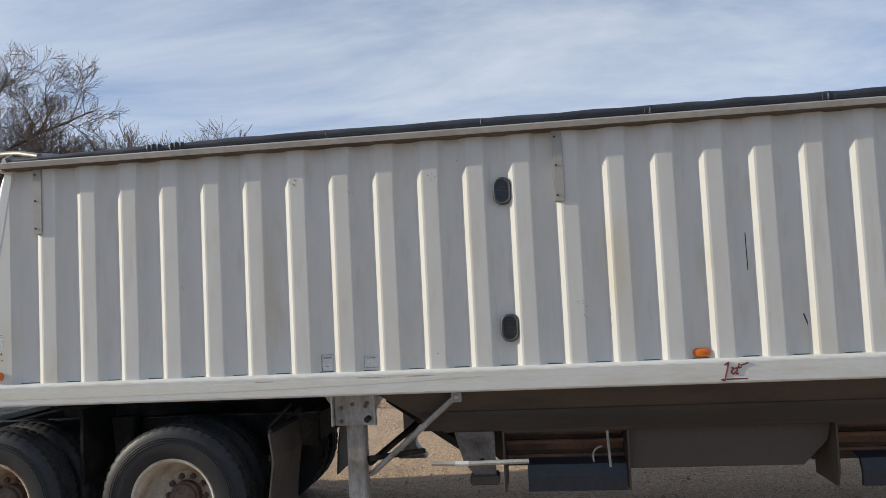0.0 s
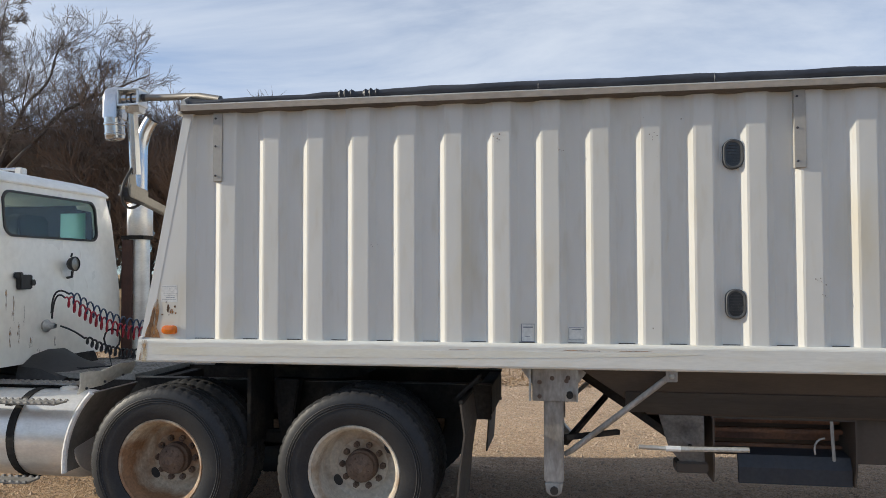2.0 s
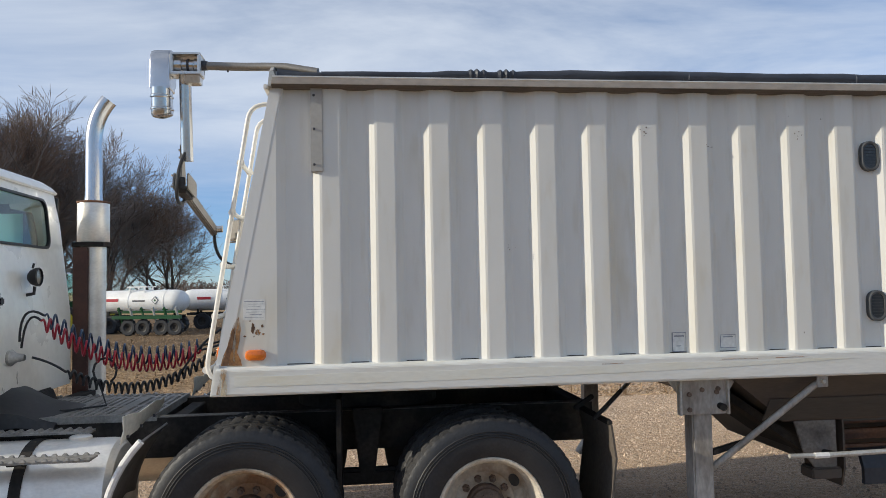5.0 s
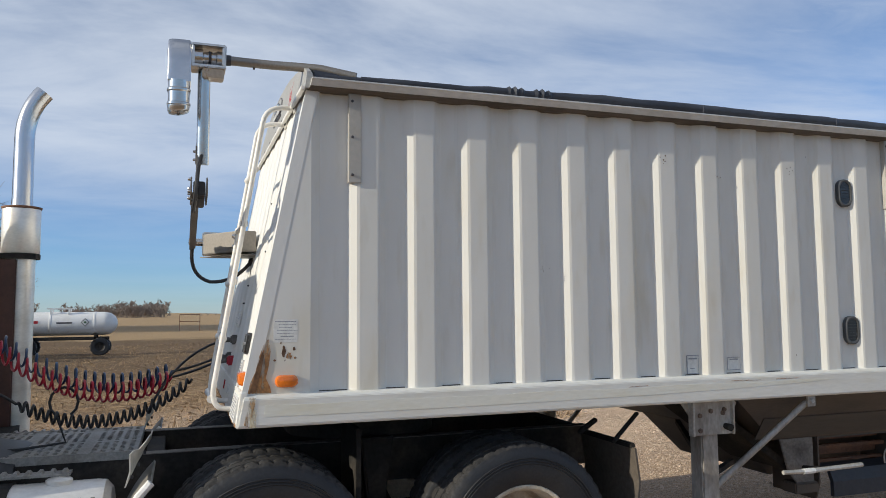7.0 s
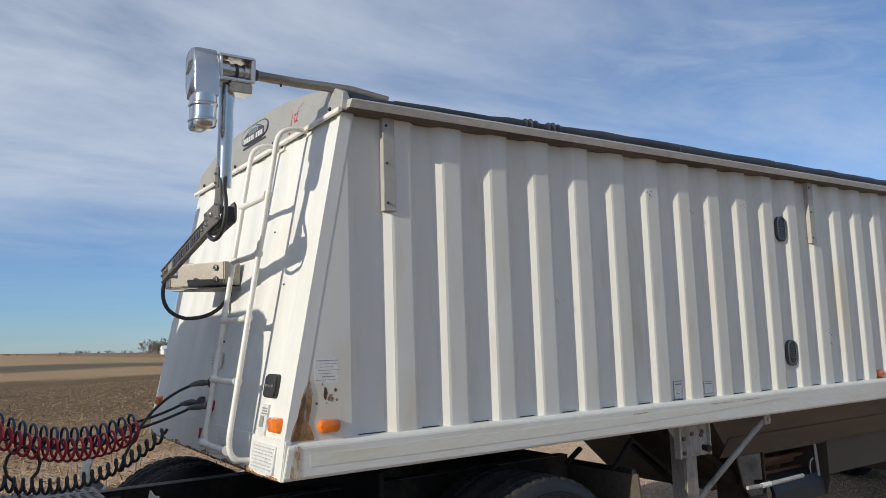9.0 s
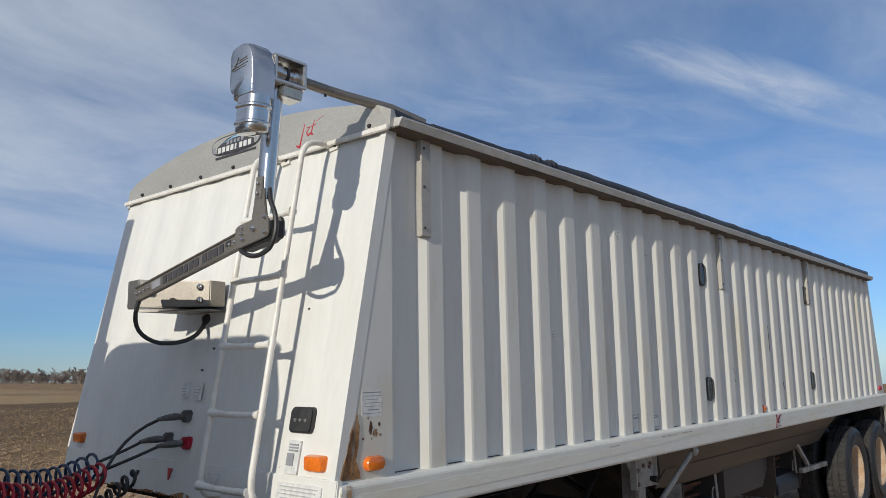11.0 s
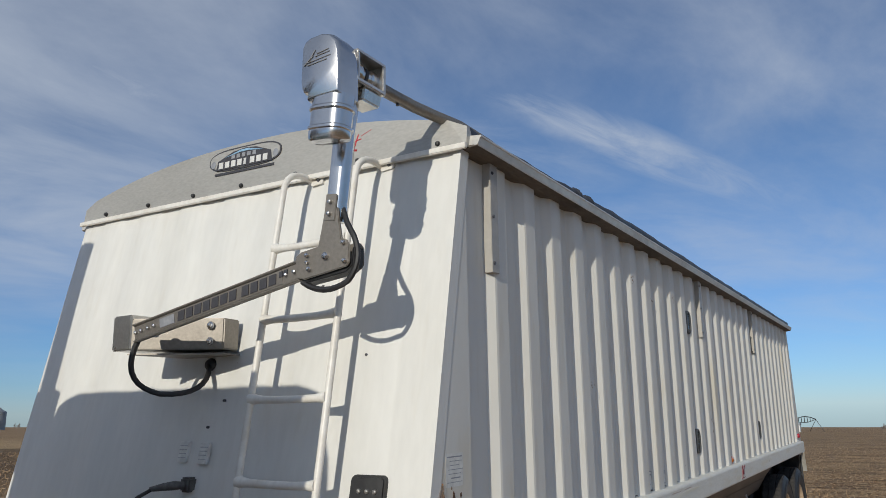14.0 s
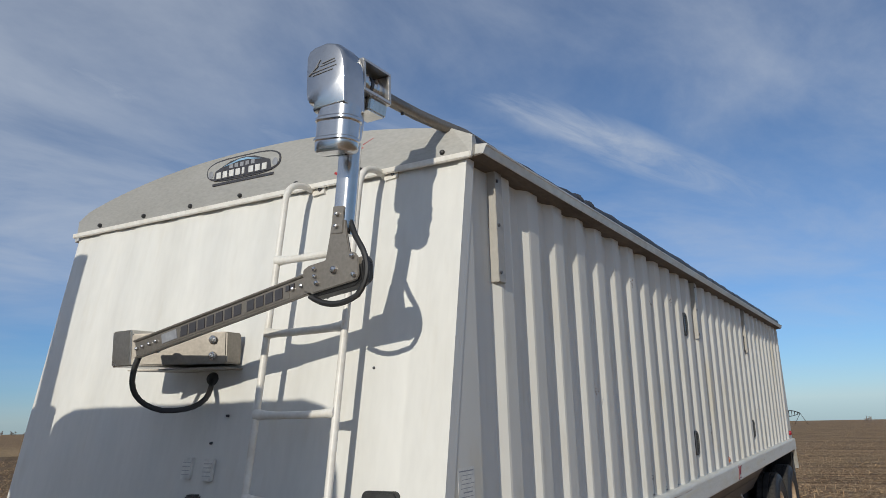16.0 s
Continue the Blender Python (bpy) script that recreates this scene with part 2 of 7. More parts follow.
M_TARP = mat("dark_vinyl_tarp", (0.03, 0.034, 0.046), 0.5, tint=(0.07, 0.075, 0.09), tint_amount=0.6, scale=6, fine=50, fine_amount=0.15, bump=0.3, bump_scale=25, stretch=(0.5, 1, 1))
M_RUBBER = mat("black_rubber", (0.02, 0.02, 0.022), 0.5, tint=(0.05, 0.05, 0.05), scale=10, bump=0.05)
M_AMBER = mat("amber_lens", (0.75, 0.18, 0.015), 0.2, tint=(0.55, 0.10, 0.01), tint_amount=0.5, scale=20, fine=120, fine_amount=0.1, bump=0.05, coat=0.4)
M_RED = mat("red_plastic", (0.38, 0.012, 0.03), 0.4, tint=(0.25, 0.01, 0.02), scale=12, bump=0.04)
M_BLUE = mat("blue_plastic", (0.022, 0.05, 0.11), 0.4, tint=(0.02, 0.04, 0.09), scale=12, bump=0.04)
M_CAB = mat("cream_white_cab_paint", (0.87, 0.86, 0.80), 0.3, tint=(0.52, 0.46, 0.35), tint_amount=0.4, scale=2.2, fine=18, fine_amount=0.04, bump=0.02, low=0.52, high=0.8, coat=0.3)
M_DARKGLASS = glass("cab_glass", (0.62, 0.78, 0.75))
M_PORT = mat("smoked_port_window", (0.035, 0.037, 0.04), 0.25, tint=(0.09, 0.09, 0.09), tint_amount=0.5, scale=12, bump=0.03)
M_RUST = mat("rust_patch", (0.16, 0.08, 0.035), 0.8, tint=(0.06, 0.035, 0.022), tint_amount=0.9, scale=16, fine=90, fine_amount=0.3, bump=0.3)
def stain(name, color, dark, scale=30.0, lo=0.42, hi=0.6):
    """A worn patch that breaks up at its edges into the paint below."""
    m = mat(name, color, 0.85, tint=dark, tint_amount=0.9, scale=scale * 0.6, fine=90, fine_amount=0.3, bump=0.2)
    n, l = m.node_tree.nodes, m.node_tree.links
    t = n.new("ShaderNodeTexNoise")
    t.inputs["Scale"].default_value, t.inputs["Detail"].default_value = scale, 6.0
    tc = n.new("ShaderNodeTexCoord")
    runs = n.new("ShaderNodeMapping")
    runs.inputs["Scale"].default_value = (1.6, 1.6, 0.45)
    l.new(tc.outputs["Object"], runs.inputs["Vector"])
    l.new(runs.outputs[0], t.inputs["Vector"])
    r = n.new("ShaderNodeMapRange")
    r.inputs["From Min"].default_value, r.inputs["From Max"].default_value = lo, hi
    l.new(t.outputs["Fac"], r.inputs["Value"])
    l.new(r.outputs[0], n["Principled BSDF"].inputs["Alpha"])
    return m


def specks(m, color, scale, lo, hi, amount=0.85, stretch=(1, 1, 1)):
    """Chips, runs or dirt flecks of another colour scattered over a paint."""
    n, l = m.node_tree.nodes, m.node_tree.links
    b = n["Principled BSDF"]
    src = b.inputs["Base Color"].links[0].from_socket
    tc = n.new("ShaderNodeTexCoord")
    mp = n.new("ShaderNodeMapping")
    mp.inputs["Scale"].default_value = stretch
    l.new(tc.outputs["Object"], mp.inputs["Vector"])
    t = n.new("ShaderNodeTexNoise")
    t.inputs["Scale"].default_value, t.inputs["Detail"].default_value = scale, 3.0
    l.new(mp.outputs[0], t.inputs["Vector"])
    r = n.new("ShaderNodeMapRange")
    r.inputs["From Min"].default_value, r.inputs["From Max"].default_value = lo, hi
    r.inputs["To Max"].default_value = amount
    l.new(t.outputs["Fac"], r.inputs["Value"])
    x = n.new("ShaderNodeMix"); x.data_type = "RGBA"
    l.new(src, x.inputs["A"])
    x.inputs["B"].default_value = (*color, 1)
    l.new(r.outputs[0], x.inputs["Factor"])
    l.new(x.outputs["Result"], b.inputs["Base Color"])


specks(M_WHITE, (0.60, 0.51, 0.33), 1.9, 0.56, 0.78, 0.5, (1.6, 1.6, 0.5))
specks(M_WHITE, (0.16, 0.13, 0.11), 17, 0.765, 0.785, 0.9)
specks(M_WHITE, (0.53, 0.47, 0.36), 7.0, 0.56, 0.74, 0.28, (2.2, 2.2, 0.45))
specks(M_RAIL, (0.62, 0.55, 0.40), 3.0, 0.55, 0.75, 0.5, (0.6, 1, 5))
specks(M_RAIL, (0.20, 0.16, 0.12), 15, 0.765, 0.785, 0.85, (0.5, 1, 1.4))
specks(M_FRONT, (0.50, 0.45, 0.36), 5.0, 0.60, 0.78, 0.2, (2.5, 2.5, 0.3))
specks(M_FRONT, (0.15, 0.12, 0.10), 20, 0.765, 0.785, 0.9)
specks(M_CAB, (0.35, 0.26, 0.17), 9.0, 0.70, 0.80, 0.6, (1, 1, 0.35))
M_STAIN = stain("rust_stain", (0.36, 0.18, 0.065), (0.11, 0.05, 0.022), 20, 0.34, 0.60)
M_RUN = stain("thin_rust_run", (0.45, 0.29, 0.15), (0.30, 0.17, 0.08), 34, 0.46, 0.72)
M_GRIME = stain("yellow_grime", (0.62, 0.53, 0.36), (0.52, 0.42, 0.27), 14, 0.42, 0.75)
M_LEG = mat("worn_leg_steel", (0.42, 0.40, 0.37), 0.6, 0.2, tint=(0.17, 0.14, 0.11), tint_amount=0.75, scale=6, fine=60, fine_amount=0.18, bump=0.12, stretch=(1, 1, 0.4))
M_FAINT = mat("faint_print", (0.27, 0.28, 0.31), 0.5, scale=30, bump=0.0)
# darker brown than the rail's outer face, for its lower face
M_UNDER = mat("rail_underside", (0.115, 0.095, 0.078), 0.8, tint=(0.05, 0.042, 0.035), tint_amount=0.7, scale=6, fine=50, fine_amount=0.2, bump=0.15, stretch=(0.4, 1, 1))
M_PALELABEL = mat("pale_printed_film", (0.69, 0.682, 0.65), 0.45, tint=(0.66, 0.66, 0.65), tint_amount=0.4, scale=14, bump=0.02)
M_TAPE = mat("faded_tape", (0.71, 0.695, 0.62), 0.6, tint=(0.66, 0.61, 0.47), tint_amount=0.6, scale=6, fine=40, fine_amount=0.04, bump=0.03, stretch=(0.5, 1, 2))
M_PLATE = mat("cream_plate_paint", (0.40, 0.38, 0.345), 0.5, tint=(0.33, 0.30, 0.255), tint_amount=0.6, scale=6, fine=40, fine_amount=0.06, bump=0.05)
M_STEP = mat("worn_step_steel", (0.27, 0.255, 0.23), 0.6, 0.2, tint=(0.09, 0.08, 0.07), tint_amount=0.7, scale=8, fine=60, fine_amount=0.2, bump=0.1)
M_FENDER = mat("scuffed_grey_fender", (0.20, 0.185, 0.165), 0.65, tint=(0.11, 0.10, 0.09), tint_amount=0.7, scale=5, fine=40, fine_amount=0.15, bump=0.1)
M_MUD = mat("dusty_rubber_flap", (0.095, 0.078, 0.063), 0.8, tint=(0.06, 0.055, 0.05), tint_amount=0.8, scale=4, fine=40, fine_amount=0.2, bump=0.15)
M_PALEINK = mat("faded_print", (0.46, 0.46, 0.47), 0.5, scale=30, bump=0.0)
M_DECK = mat("dirty_deck_steel", (0.27, 0.258, 0.24), 0.6, 0.1, tint=(0.17, 0.15, 0.13), tint_amount=0.7, scale=5, fine=60, fine_amount=0.2, bump=0.12)
M_DUST = mat("dusty_black_steel", (0.17, 0.15, 0.13), 0.8, tint=(0.06, 0.052, 0.045), tint_amount=0.8, scale=6, fine=50, fine_amount=0.25, bump=0.15)
M_GREYCAST = mat("grey_casting", (0.13, 0.125, 0.12), 0.6, 0.2, tint=(0.06, 0.058, 0.055), tint_amount=0.7, scale=14, fine=60, fine_amount=0.2, bump=0.12)
M_TREAD = mat("dusty_tread_rubber", (0.05, 0.048, 0.047), 0.9, spec=0.2, tint=(0.025, 0.025, 0.026), tint_amount=0.7, scale=9, fine=70, fine_amount=0.25, bump=0.2)
M_RING = mat("grey_window_rubber", (0.075, 0.078, 0.08), 0.6, tint=(0.04, 0.04, 0.042), scale=12, bump=0.05)
M_LABEL = mat("faded_label", (0.62, 0.62, 0.61), 0.5, tint=(0.48, 0.49, 0.5), tint_amount=0.4, scale=14, bump=0.02)
M_INK = mat("dark_ink", (0.05, 0.05, 0.06), 0.5, scale=30, bump=0.02)
M_REDINK = mat("red_ink", (0.45, 0.03, 0.04), 0.45, tint=(0.3, 0.02, 0.03), scale=30, bump=0.02)
M_MAROON = mat("maroon_ink", (0.17, 0.02, 0.03), 0.45, scale=30, bump=0.02)
M_SKYINK = mat("pale_blue_ink", (0.25, 0.42, 0.6), 0.45, scale=30, bump=0.02)
M_GREEN = mat("green_tractor_paint", (0.012, 0.075, 0.02), 0.35, tint=(0.008, 0.04, 0.012), scale=3, bump=0.03)
M_YELLOW = mat("yellow_rim_paint", (0.62, 0.50, 0.02), 0.4, tint=(0.4, 0.3, 0.02), scale=4, bump=0.04)
M_NURSE = mat("white_tank_paint", (0.78, 0.77, 0.75), 0.35, tint=(0.6, 0.57, 0.5), tint_amount=0.4, scale=2, bump=0.03)
M_BARK = mat("grey_brown_bark", (0.135, 0.11, 0.092), 0.9, tint=(0.075, 0.06, 0.05), tint_amount=0.8, scale=5, fine=30, fine_amount=0.3, bump=0.5, stretch=(3, 3, 0.6))
M_TWIG = mat("bare_twigs", (0.235, 0.19, 0.162), 0.9, tint=(0.155, 0.123, 0.103), tint_amount=0.7, scale=0.6, fine=3, fine_amount=0.2, bump=0)
# twigs of the far woods, with the distance haze put into the colour
M_FARWOOD = mat("hazy_far_twigs", (0.25, 0.207, 0.18), 0.95, tint=(0.17, 0.14, 0.122), tint_amount=0.7, scale=0.2, fine=2, fine_amount=0.2, bump=0)
M_BRUSH = mat("reddish_brush_twigs", (0.25, 0.17, 0.122), 0.9, tint=(0.16, 0.108, 0.08), tint_amount=0.7, scale=0.8, fine=3, fine_amount=0.25, bump=0)
M_STRAW = mat("dry_corn_straw", (0.40, 0.27, 0.15), 0.85, tint=(0.20, 0.135, 0.08), tint_amount=0.8, scale=1.5, fine=8, fine_amount=0.3, bump=0)
M_STONE = mat("gravel_stone", (0.66, 0.51, 0.375), 0.9, tint=(0.20, 0.14, 0.10), tint_amount=0.8, scale=3, fine=30, fine_amount=0.3, bump=0.2)
M_BIN = mat("corrugated_bin_steel", (0.24, 0.26, 0.285), 0.5, 0.4, scale=0.4, bump=0.05)
M_SHED = mat("white_shed_sheet", (0.72, 0.72, 0.70), 0.6, scale=0.4, bump=0.05)


def ground_material():
    m = bpy.data.materials.new("yard_dirt_and_stubble")
    m.use_nodes = True
    n, l = m.node_tree.nodes, m.node_tree.links
    b = n["Principled BSDF"]
    tc = n.new("ShaderNodeTexCoord")

    def noise_(scale, detail=6, rough=0.6, stretch=(1, 1, 1)):
        mp = n.new("ShaderNodeMapping")
        mp.inputs["Scale"].default_value = stretch
        l.new(tc.outputs["Object"], mp.inputs["Vector"])
        t = n.new("ShaderNodeTexNoise")
        t.inputs["Scale"].default_value, t.inputs["Detail"].default_value, t.inputs["Roughness"].default_value = scale, detail, rough
        l.new(mp.outputs[0], t.inputs["Vector"])
        return t.outputs["Fac"]

    def rng(v, a, c, lo=0.0, hi=1.0):
        r = n.new("ShaderNodeMapRange")
        r.inputs["From Min"].default_value, r.inputs["From Max"].default_value = a, c
        r.inputs["To Min"].default_value, r.inputs["To Max"].default_value = lo, hi
        l.new(v, r.inputs["Value"])
        return r.outputs[0]

    def mix(f, a, c):
        x = n.new("ShaderNodeMix"); x.data_type = "RGBA"
        l.new(f, x.inputs["Factor"])
        for k, v in (("A", a), ("B", c)):
            if isinstance(v, tuple):
                x.inputs[k].default_value = (*v, 1)
            else:
                l.new(v, x.inputs[k])
        return x.outputs["Result"]

    def math_(op, a, c):
        x = n.new("ShaderNodeMath"); x.operation = op
        for i, v in ((0, a), (1, c)):
            if isinstance(v, (int, float)):
                x.inputs[i].default_value = v
            else:
                l.new(v, x.inputs[i])
        return x.outputs[0]

    yard = mix(rng(noise_(0.35), 0.35, 0.65), (0.66, 0.462, 0.305), (0.50, 0.342, 0.222))
    yard = mix(rng(noise_(14, 8, 0.75), 0.5, 0.72), yard, (0.80, 0.65, 0.50))
    yard = mix(rng(noise_(22, 5, 0.75), 0.54, 0.66), yard, (0.17, 0.115, 0.075))
    yard = mix(rng(noise_(40, 5, 0.8), 0.54, 0.63), yard, (0.82, 0.66, 0.50))
    yard = mix(rng(noise_(75, 3, 0.7), 0.58, 0.66), yard, (0.16, 0.115, 0.08))
    soil = mix(rng(noise_(0.5, 6), 0.4, 0.65), (0.20, 0.115, 0.058), (0.29, 0.18, 0.098))
    field = mix(rng(noise_(5, 9, 0.8, (0.6, 2.0, 1)), 0.46, 0.6), soil, (0.55, 0.40, 0.235))
    field = mix(rng(noise_(1.1, 6, 0.7, (0.35, 1.6, 1)), 0.5, 0.68, 0, 0.75), field, (0.15, 0.10, 0.065))
    field = mix(rng(noise_(0.06, 4), 0.4, 0.65, 0.0, 0.45), field, (0.38, 0.275, 0.15))
    sp = n.new("ShaderNodeSeparateXYZ")
    east = n.new("ShaderNodeMapRange")
    east.inputs["From Min"].default_value, east.inputs["From Max"].default_value = 8.0, 14.0
    l.new(sp.outputs["X"], east.inputs["Value"])
    # plough rows across the field past the tail
    field = mix(math_("MULTIPLY", rng(noise_(0.8, 6, 0.72, (1.9, 0.16, 1)), 0.47, 0.60, 0, 0.75), east.outputs[0]), field, (0.095, 0.058, 0.034))
    field = mix(math_("MULTIPLY", rng(noise_(2.4, 6, 0.75, (1.6, 0.3, 1)), 0.52, 0.64, 0, 0.7), east.outputs[0]), field, (0.44, 0.28, 0.155))
    l.new(tc.outputs["Object"], sp.inputs[0])
    edge = math_("ADD", sp.outputs["Y"], rng(noise_(0.09, 5), 0.3, 0.7, -4, 4))
    west = rng(sp.outputs["X"], 30, 50, 1.0, 0.0)
    # a darker band of ground nearby, then standing pale stubble to the horizon
    dark_band = math_("MULTIPLY", math_("MULTIPLY", rng(edge, 18, 26), rng(edge, 54, 58, 1.0, 0.0)), west)
    field = mix(math_("MULTIPLY", dark_band, 0.66), field, (0.105, 0.072, 0.046))
    field = mix(math_("MULTIPLY", math_("MULTIPLY", rng(edge, 54, 58), west), 0.7), field, (0.45, 0.315, 0.175))
    # the stubble field begins past the yard's far side and past the trailer's tail
    wob = rng(noise_(0.15, 4), 0.3, 0.7, -3, 3)
    # behind the trailer the gravel reaches further out than behind the truck
    far_y = rng(math_("SUBTRACT", math_("ADD", sp.outputs["Y"], wob), rng(sp.outputs["X"], -5.0, -1.5, 0.0, 1.5)), 12.5, 17.0)
    far_x = rng(math_("ADD", sp.outputs["X"], math_("MULTIPLY", wob, 0.3)), 9.2, 10.0)
    # unseen near side coloured as field, to lessen light bounced onto the wall
    near_y = rng(math_("ADD", sp.outputs["Y"], math_("MULTIPLY", wob, 0.25)), 3.0, 1.0)
    part_ = math_("MAXIMUM", math_("MAXIMUM", far_y, near_y), far_x)
    col = mix(part_, yard, field)
    l.new(col, b.inputs["Base Color"])
    b.inputs["Roughness"].default_value = 0.95
    b.inputs["Specular IOR Level"].default_value = 0.15
    bp = n.new("ShaderNodeBump")
    bp.inputs["Strength"].default_value, bp.inputs["Distance"].default_value = 1.0, 0.10
    l.new(math_("ADD", noise_(9, 9, 0.7), math_("MULTIPLY", noise_(2.2, 5), 1.2)), bp.inputs["Height"])
    l.new(bp.outputs[0], b.inputs["Normal"])
    return m


M_GROUND = ground_material()


# ---- shapes ----
def quads(bm, rings, closed=True, caps=True, loop=True):
    """Skin a row of rings of equal length."""
    vs = [[bm.verts.new(p) for p in r] for r in rings]
    k = len(vs[0])
    for a, c in zip(vs, vs[1:]):
        for i in range(k if loop else k - 1):
            j = (i + 1) % k
            bm.faces.new((a[i], a[j], c[j], c[i]))
    if caps and loop:
        bm.faces.new(vs[0][::-1])
        bm.faces.new(vs[-1])
    return bm


def box(bm, x0, x1, y0, y1, z0, z1):
    a = [(x0, y0), (x1, y0), (x1, y1), (x0, y1)]
    return quads(bm, [[(*p, z0) for p in a], [(*p, z1) for p in a]])


def bar(bm, p, q, w, h, up=(0, 0, 1)):
    """A rectangular bar from p to q, w wide and h high."""
    p, q = Vector(p), Vector(q)
    d = (q - p).normalized()
    s = d.cross(Vector(up))
    s = s.normalized() if s.length > 1e-4 else Vector((1, 0, 0))
    u = s.cross(d).normalized()
    c = [(-w / 2, -h / 2), (w / 2, -h / 2), (w / 2, h / 2), (-w / 2, h / 2)]
    return quads(bm, [[e + s * a + u * v for a, v in c] for e in (p, q)])


def tube(bm, pts, r, seg=10, caps=True):
    """A round tube along points; r is a number or one radius a point."""
    pts = [Vector(p) for p in pts]
    rs = r if isinstance(r, (list, tuple)) else [r] * len(pts)
    rings, ref = [], None
    for i, p in enumerate(pts):
        d = (pts[min(i + 1, len(pts) - 1)] - pts[max(i - 1, 0)]).normalized()
        if ref is None:
            ref = Vector((0, 0, 1)) if abs(d.z) < 0.9 else Vector((1, 0, 0))
        s = d.cross(ref).normalized()
        u = s.cross(d).normalized()
        ref = u
        rings.append([p + (s * math.cos(t) + u * math.sin(t)) * rs[i] for t in (2 * math.pi * k / seg for k in range(seg))])
    return quads(bm, rings, caps=caps)


def lathe(bm, profile, o=(0, 0, 0), axis="y", seg=32):
    """Turn (radius, height) pairs about an axis through o."""
    o = Vector(o)
    rings = []
    for r, h in profile:
        ring = []
        for k in range(seg):
            a = 2 * math.pi * k / seg
            c, s = r * math.cos(a), r * math.sin(a)
            ring.append(o + Vector({"x": (h, c, s), "y": (c, h, s), "z": (c, s, h)}[axis]))
        rings.append(ring)
    return quads(bm, rings, caps=False)


def prism(bm, poly, axis, a0, a1):
    """Extrude an outline. axis x: (y, z) pairs; y: (x, z); z: (x, y)."""
    f = {"x": lambda p, a: (a, *p), "y": lambda p, a: (p[0], a, p[1]), "z": lambda p, a: (*p, a)}[axis]
    return quads(bm, [[f(p, a) for p in poly] for a in (a0, a1)])


def rounded(cx, cy, w, h, r, n=5):
    """The outline of a rectangle with round corners."""
    out = []
    for sx, sy, t0 in ((1, 1, 0), (-1, 1, 90), (-1, -1, 180), (1, -1, 270)):
        for k in range(n + 1):
            t = radians(t0 + 90 * k / n)
            out.append((cx + sx * (w / 2 - r) + r * math.cos(t), cy + sy * (h / 2 - r) + r * math.sin(t)))
    return out


def arc(p0, p1, p2, n=8):
    """Points on a smooth bend from p0 to p2 drawn towards p1."""
    p0, p1, p2 = Vector(p0), Vector(p1), Vector(p2)
    return [p0 * (1 - t) ** 2 + p1 * 2 * t * (1 - t) + p2 * t * t for t in (k / n for k in range(n + 1))]


def finish(bm, name, material, smooth=False, bevel=0.0):
    if bevel:
        bmesh.ops.remove_doubles(bm, verts=bm.verts, dist=1e-5)
        sharp = [e for e in bm.edges if len(e.link_faces) == 2 and e.calc_face_angle(0) > 0.6]
        bmesh.ops.bevel(bm, geom=sharp, offset=bevel, segments=2, affect="EDGES", clamp_overlap=True)
    bmesh.ops.recalc_face_normals(bm, faces=bm.faces)
    me = bpy.data.meshes.new(name)
    bm.to_mesh(me)
    bm.free()
    me.materials.append(material)
    if smooth:
        me.shade_smooth()
        me.set_sharp_from_angle(angle=radians(38))
    return me


def thing(name, at, label, category, group="", kind=""):
    e = new(name)
    e.empty_display_size = 0.3
    e.location = at
    return tagged(e, label, category, group, kind)


def part(name, bm, material, parent, label="", smooth=False, bevel=0.0):
    """One mesh under a thing or a part; coordinates are the world's unless the parent has a place of its own."""
    ob = new(name, finish(bm, name, material, smooth, bevel))
    ob.parent = parent
    if parent.type == "EMPTY":
        ob.matrix_parent_inverse = Matrix.Translation(parent.location).inverted()
    if label:
        tagged(ob, label)
    return ob


def single(name, bm, material, label, category, group="", kind="", smooth=False, bevel=0.0):
    return tagged(new(name, finish(bm, name, material, smooth, bevel)), label, category, group, kind)


B = bmesh.new


# ---- ground ----
def ground_height(x, y):
    s = max(0.0, x - 8.0)
    s = s * s / (s + 6.0)
    z = -0.0272 * s
    z += 0.05 * noise.noise((x * 0.25, y * 0.25, 3.1)) * min(1.0, (abs(y - 5) + max(0, x - 6)) / 14)
    return z


def spaced(lo, mid0, mid1, hi, step, grow):
    out = []
    x = mid0
    while x <= mid1:
        out.append(x); x += step
    s = step
    while out[-1] < hi:
        s *= grow; out.append(out[-1] + s)
    s = step
    while out[0] > lo:
        s *= grow; out.insert(0, out[0] - s)
    return out


gx = spaced(-3200, -14, 30, 3200, 0.5, 1.16)
gy = spaced(-3200, -6, 34, 3200, 0.5, 1.16)
gverts = [(x, y, ground_height(x, y)) for y in gy for x in gx]
w_ = len(gx)
gfaces = [(j * w_ + i, j * w_ + i + 1, (j + 1) * w_ + i + 1, (j + 1) * w_ + i) for j in range(len(gy) - 1) for i in range(w_ - 1)]
gme = bpy.data.meshes.new("ground")
gme.from_pydata(gverts, [], gfaces)
gme.materials.append(M_GROUND)
gme.shade_smooth()
tagged(new("ground", gme), "dry gravelly farmyard dirt running into corn stubble field", "ground", kind="structure")

# ---- grain trailer ----
MID = 6.21                      # the truck's and trailer's centre line
OUT, REC = 4.985, 5.020         # outer face and recess of the near wall
Z0, Z1 = 1.385, 2.95           # the walls' foot and head
PITCH, RIB0, RIBS = 0.3095, -3.505, 29
FOOT_X, TAIL_X = -3.775, 5.55   # the ends' places at the wall's head
RAKE = 0.196


def front_x(z):
    return FOOT_X - RAKE * (2.92 - z)


def tail_x(z):
    return TAIL_X + RAKE * (2.92 - z)


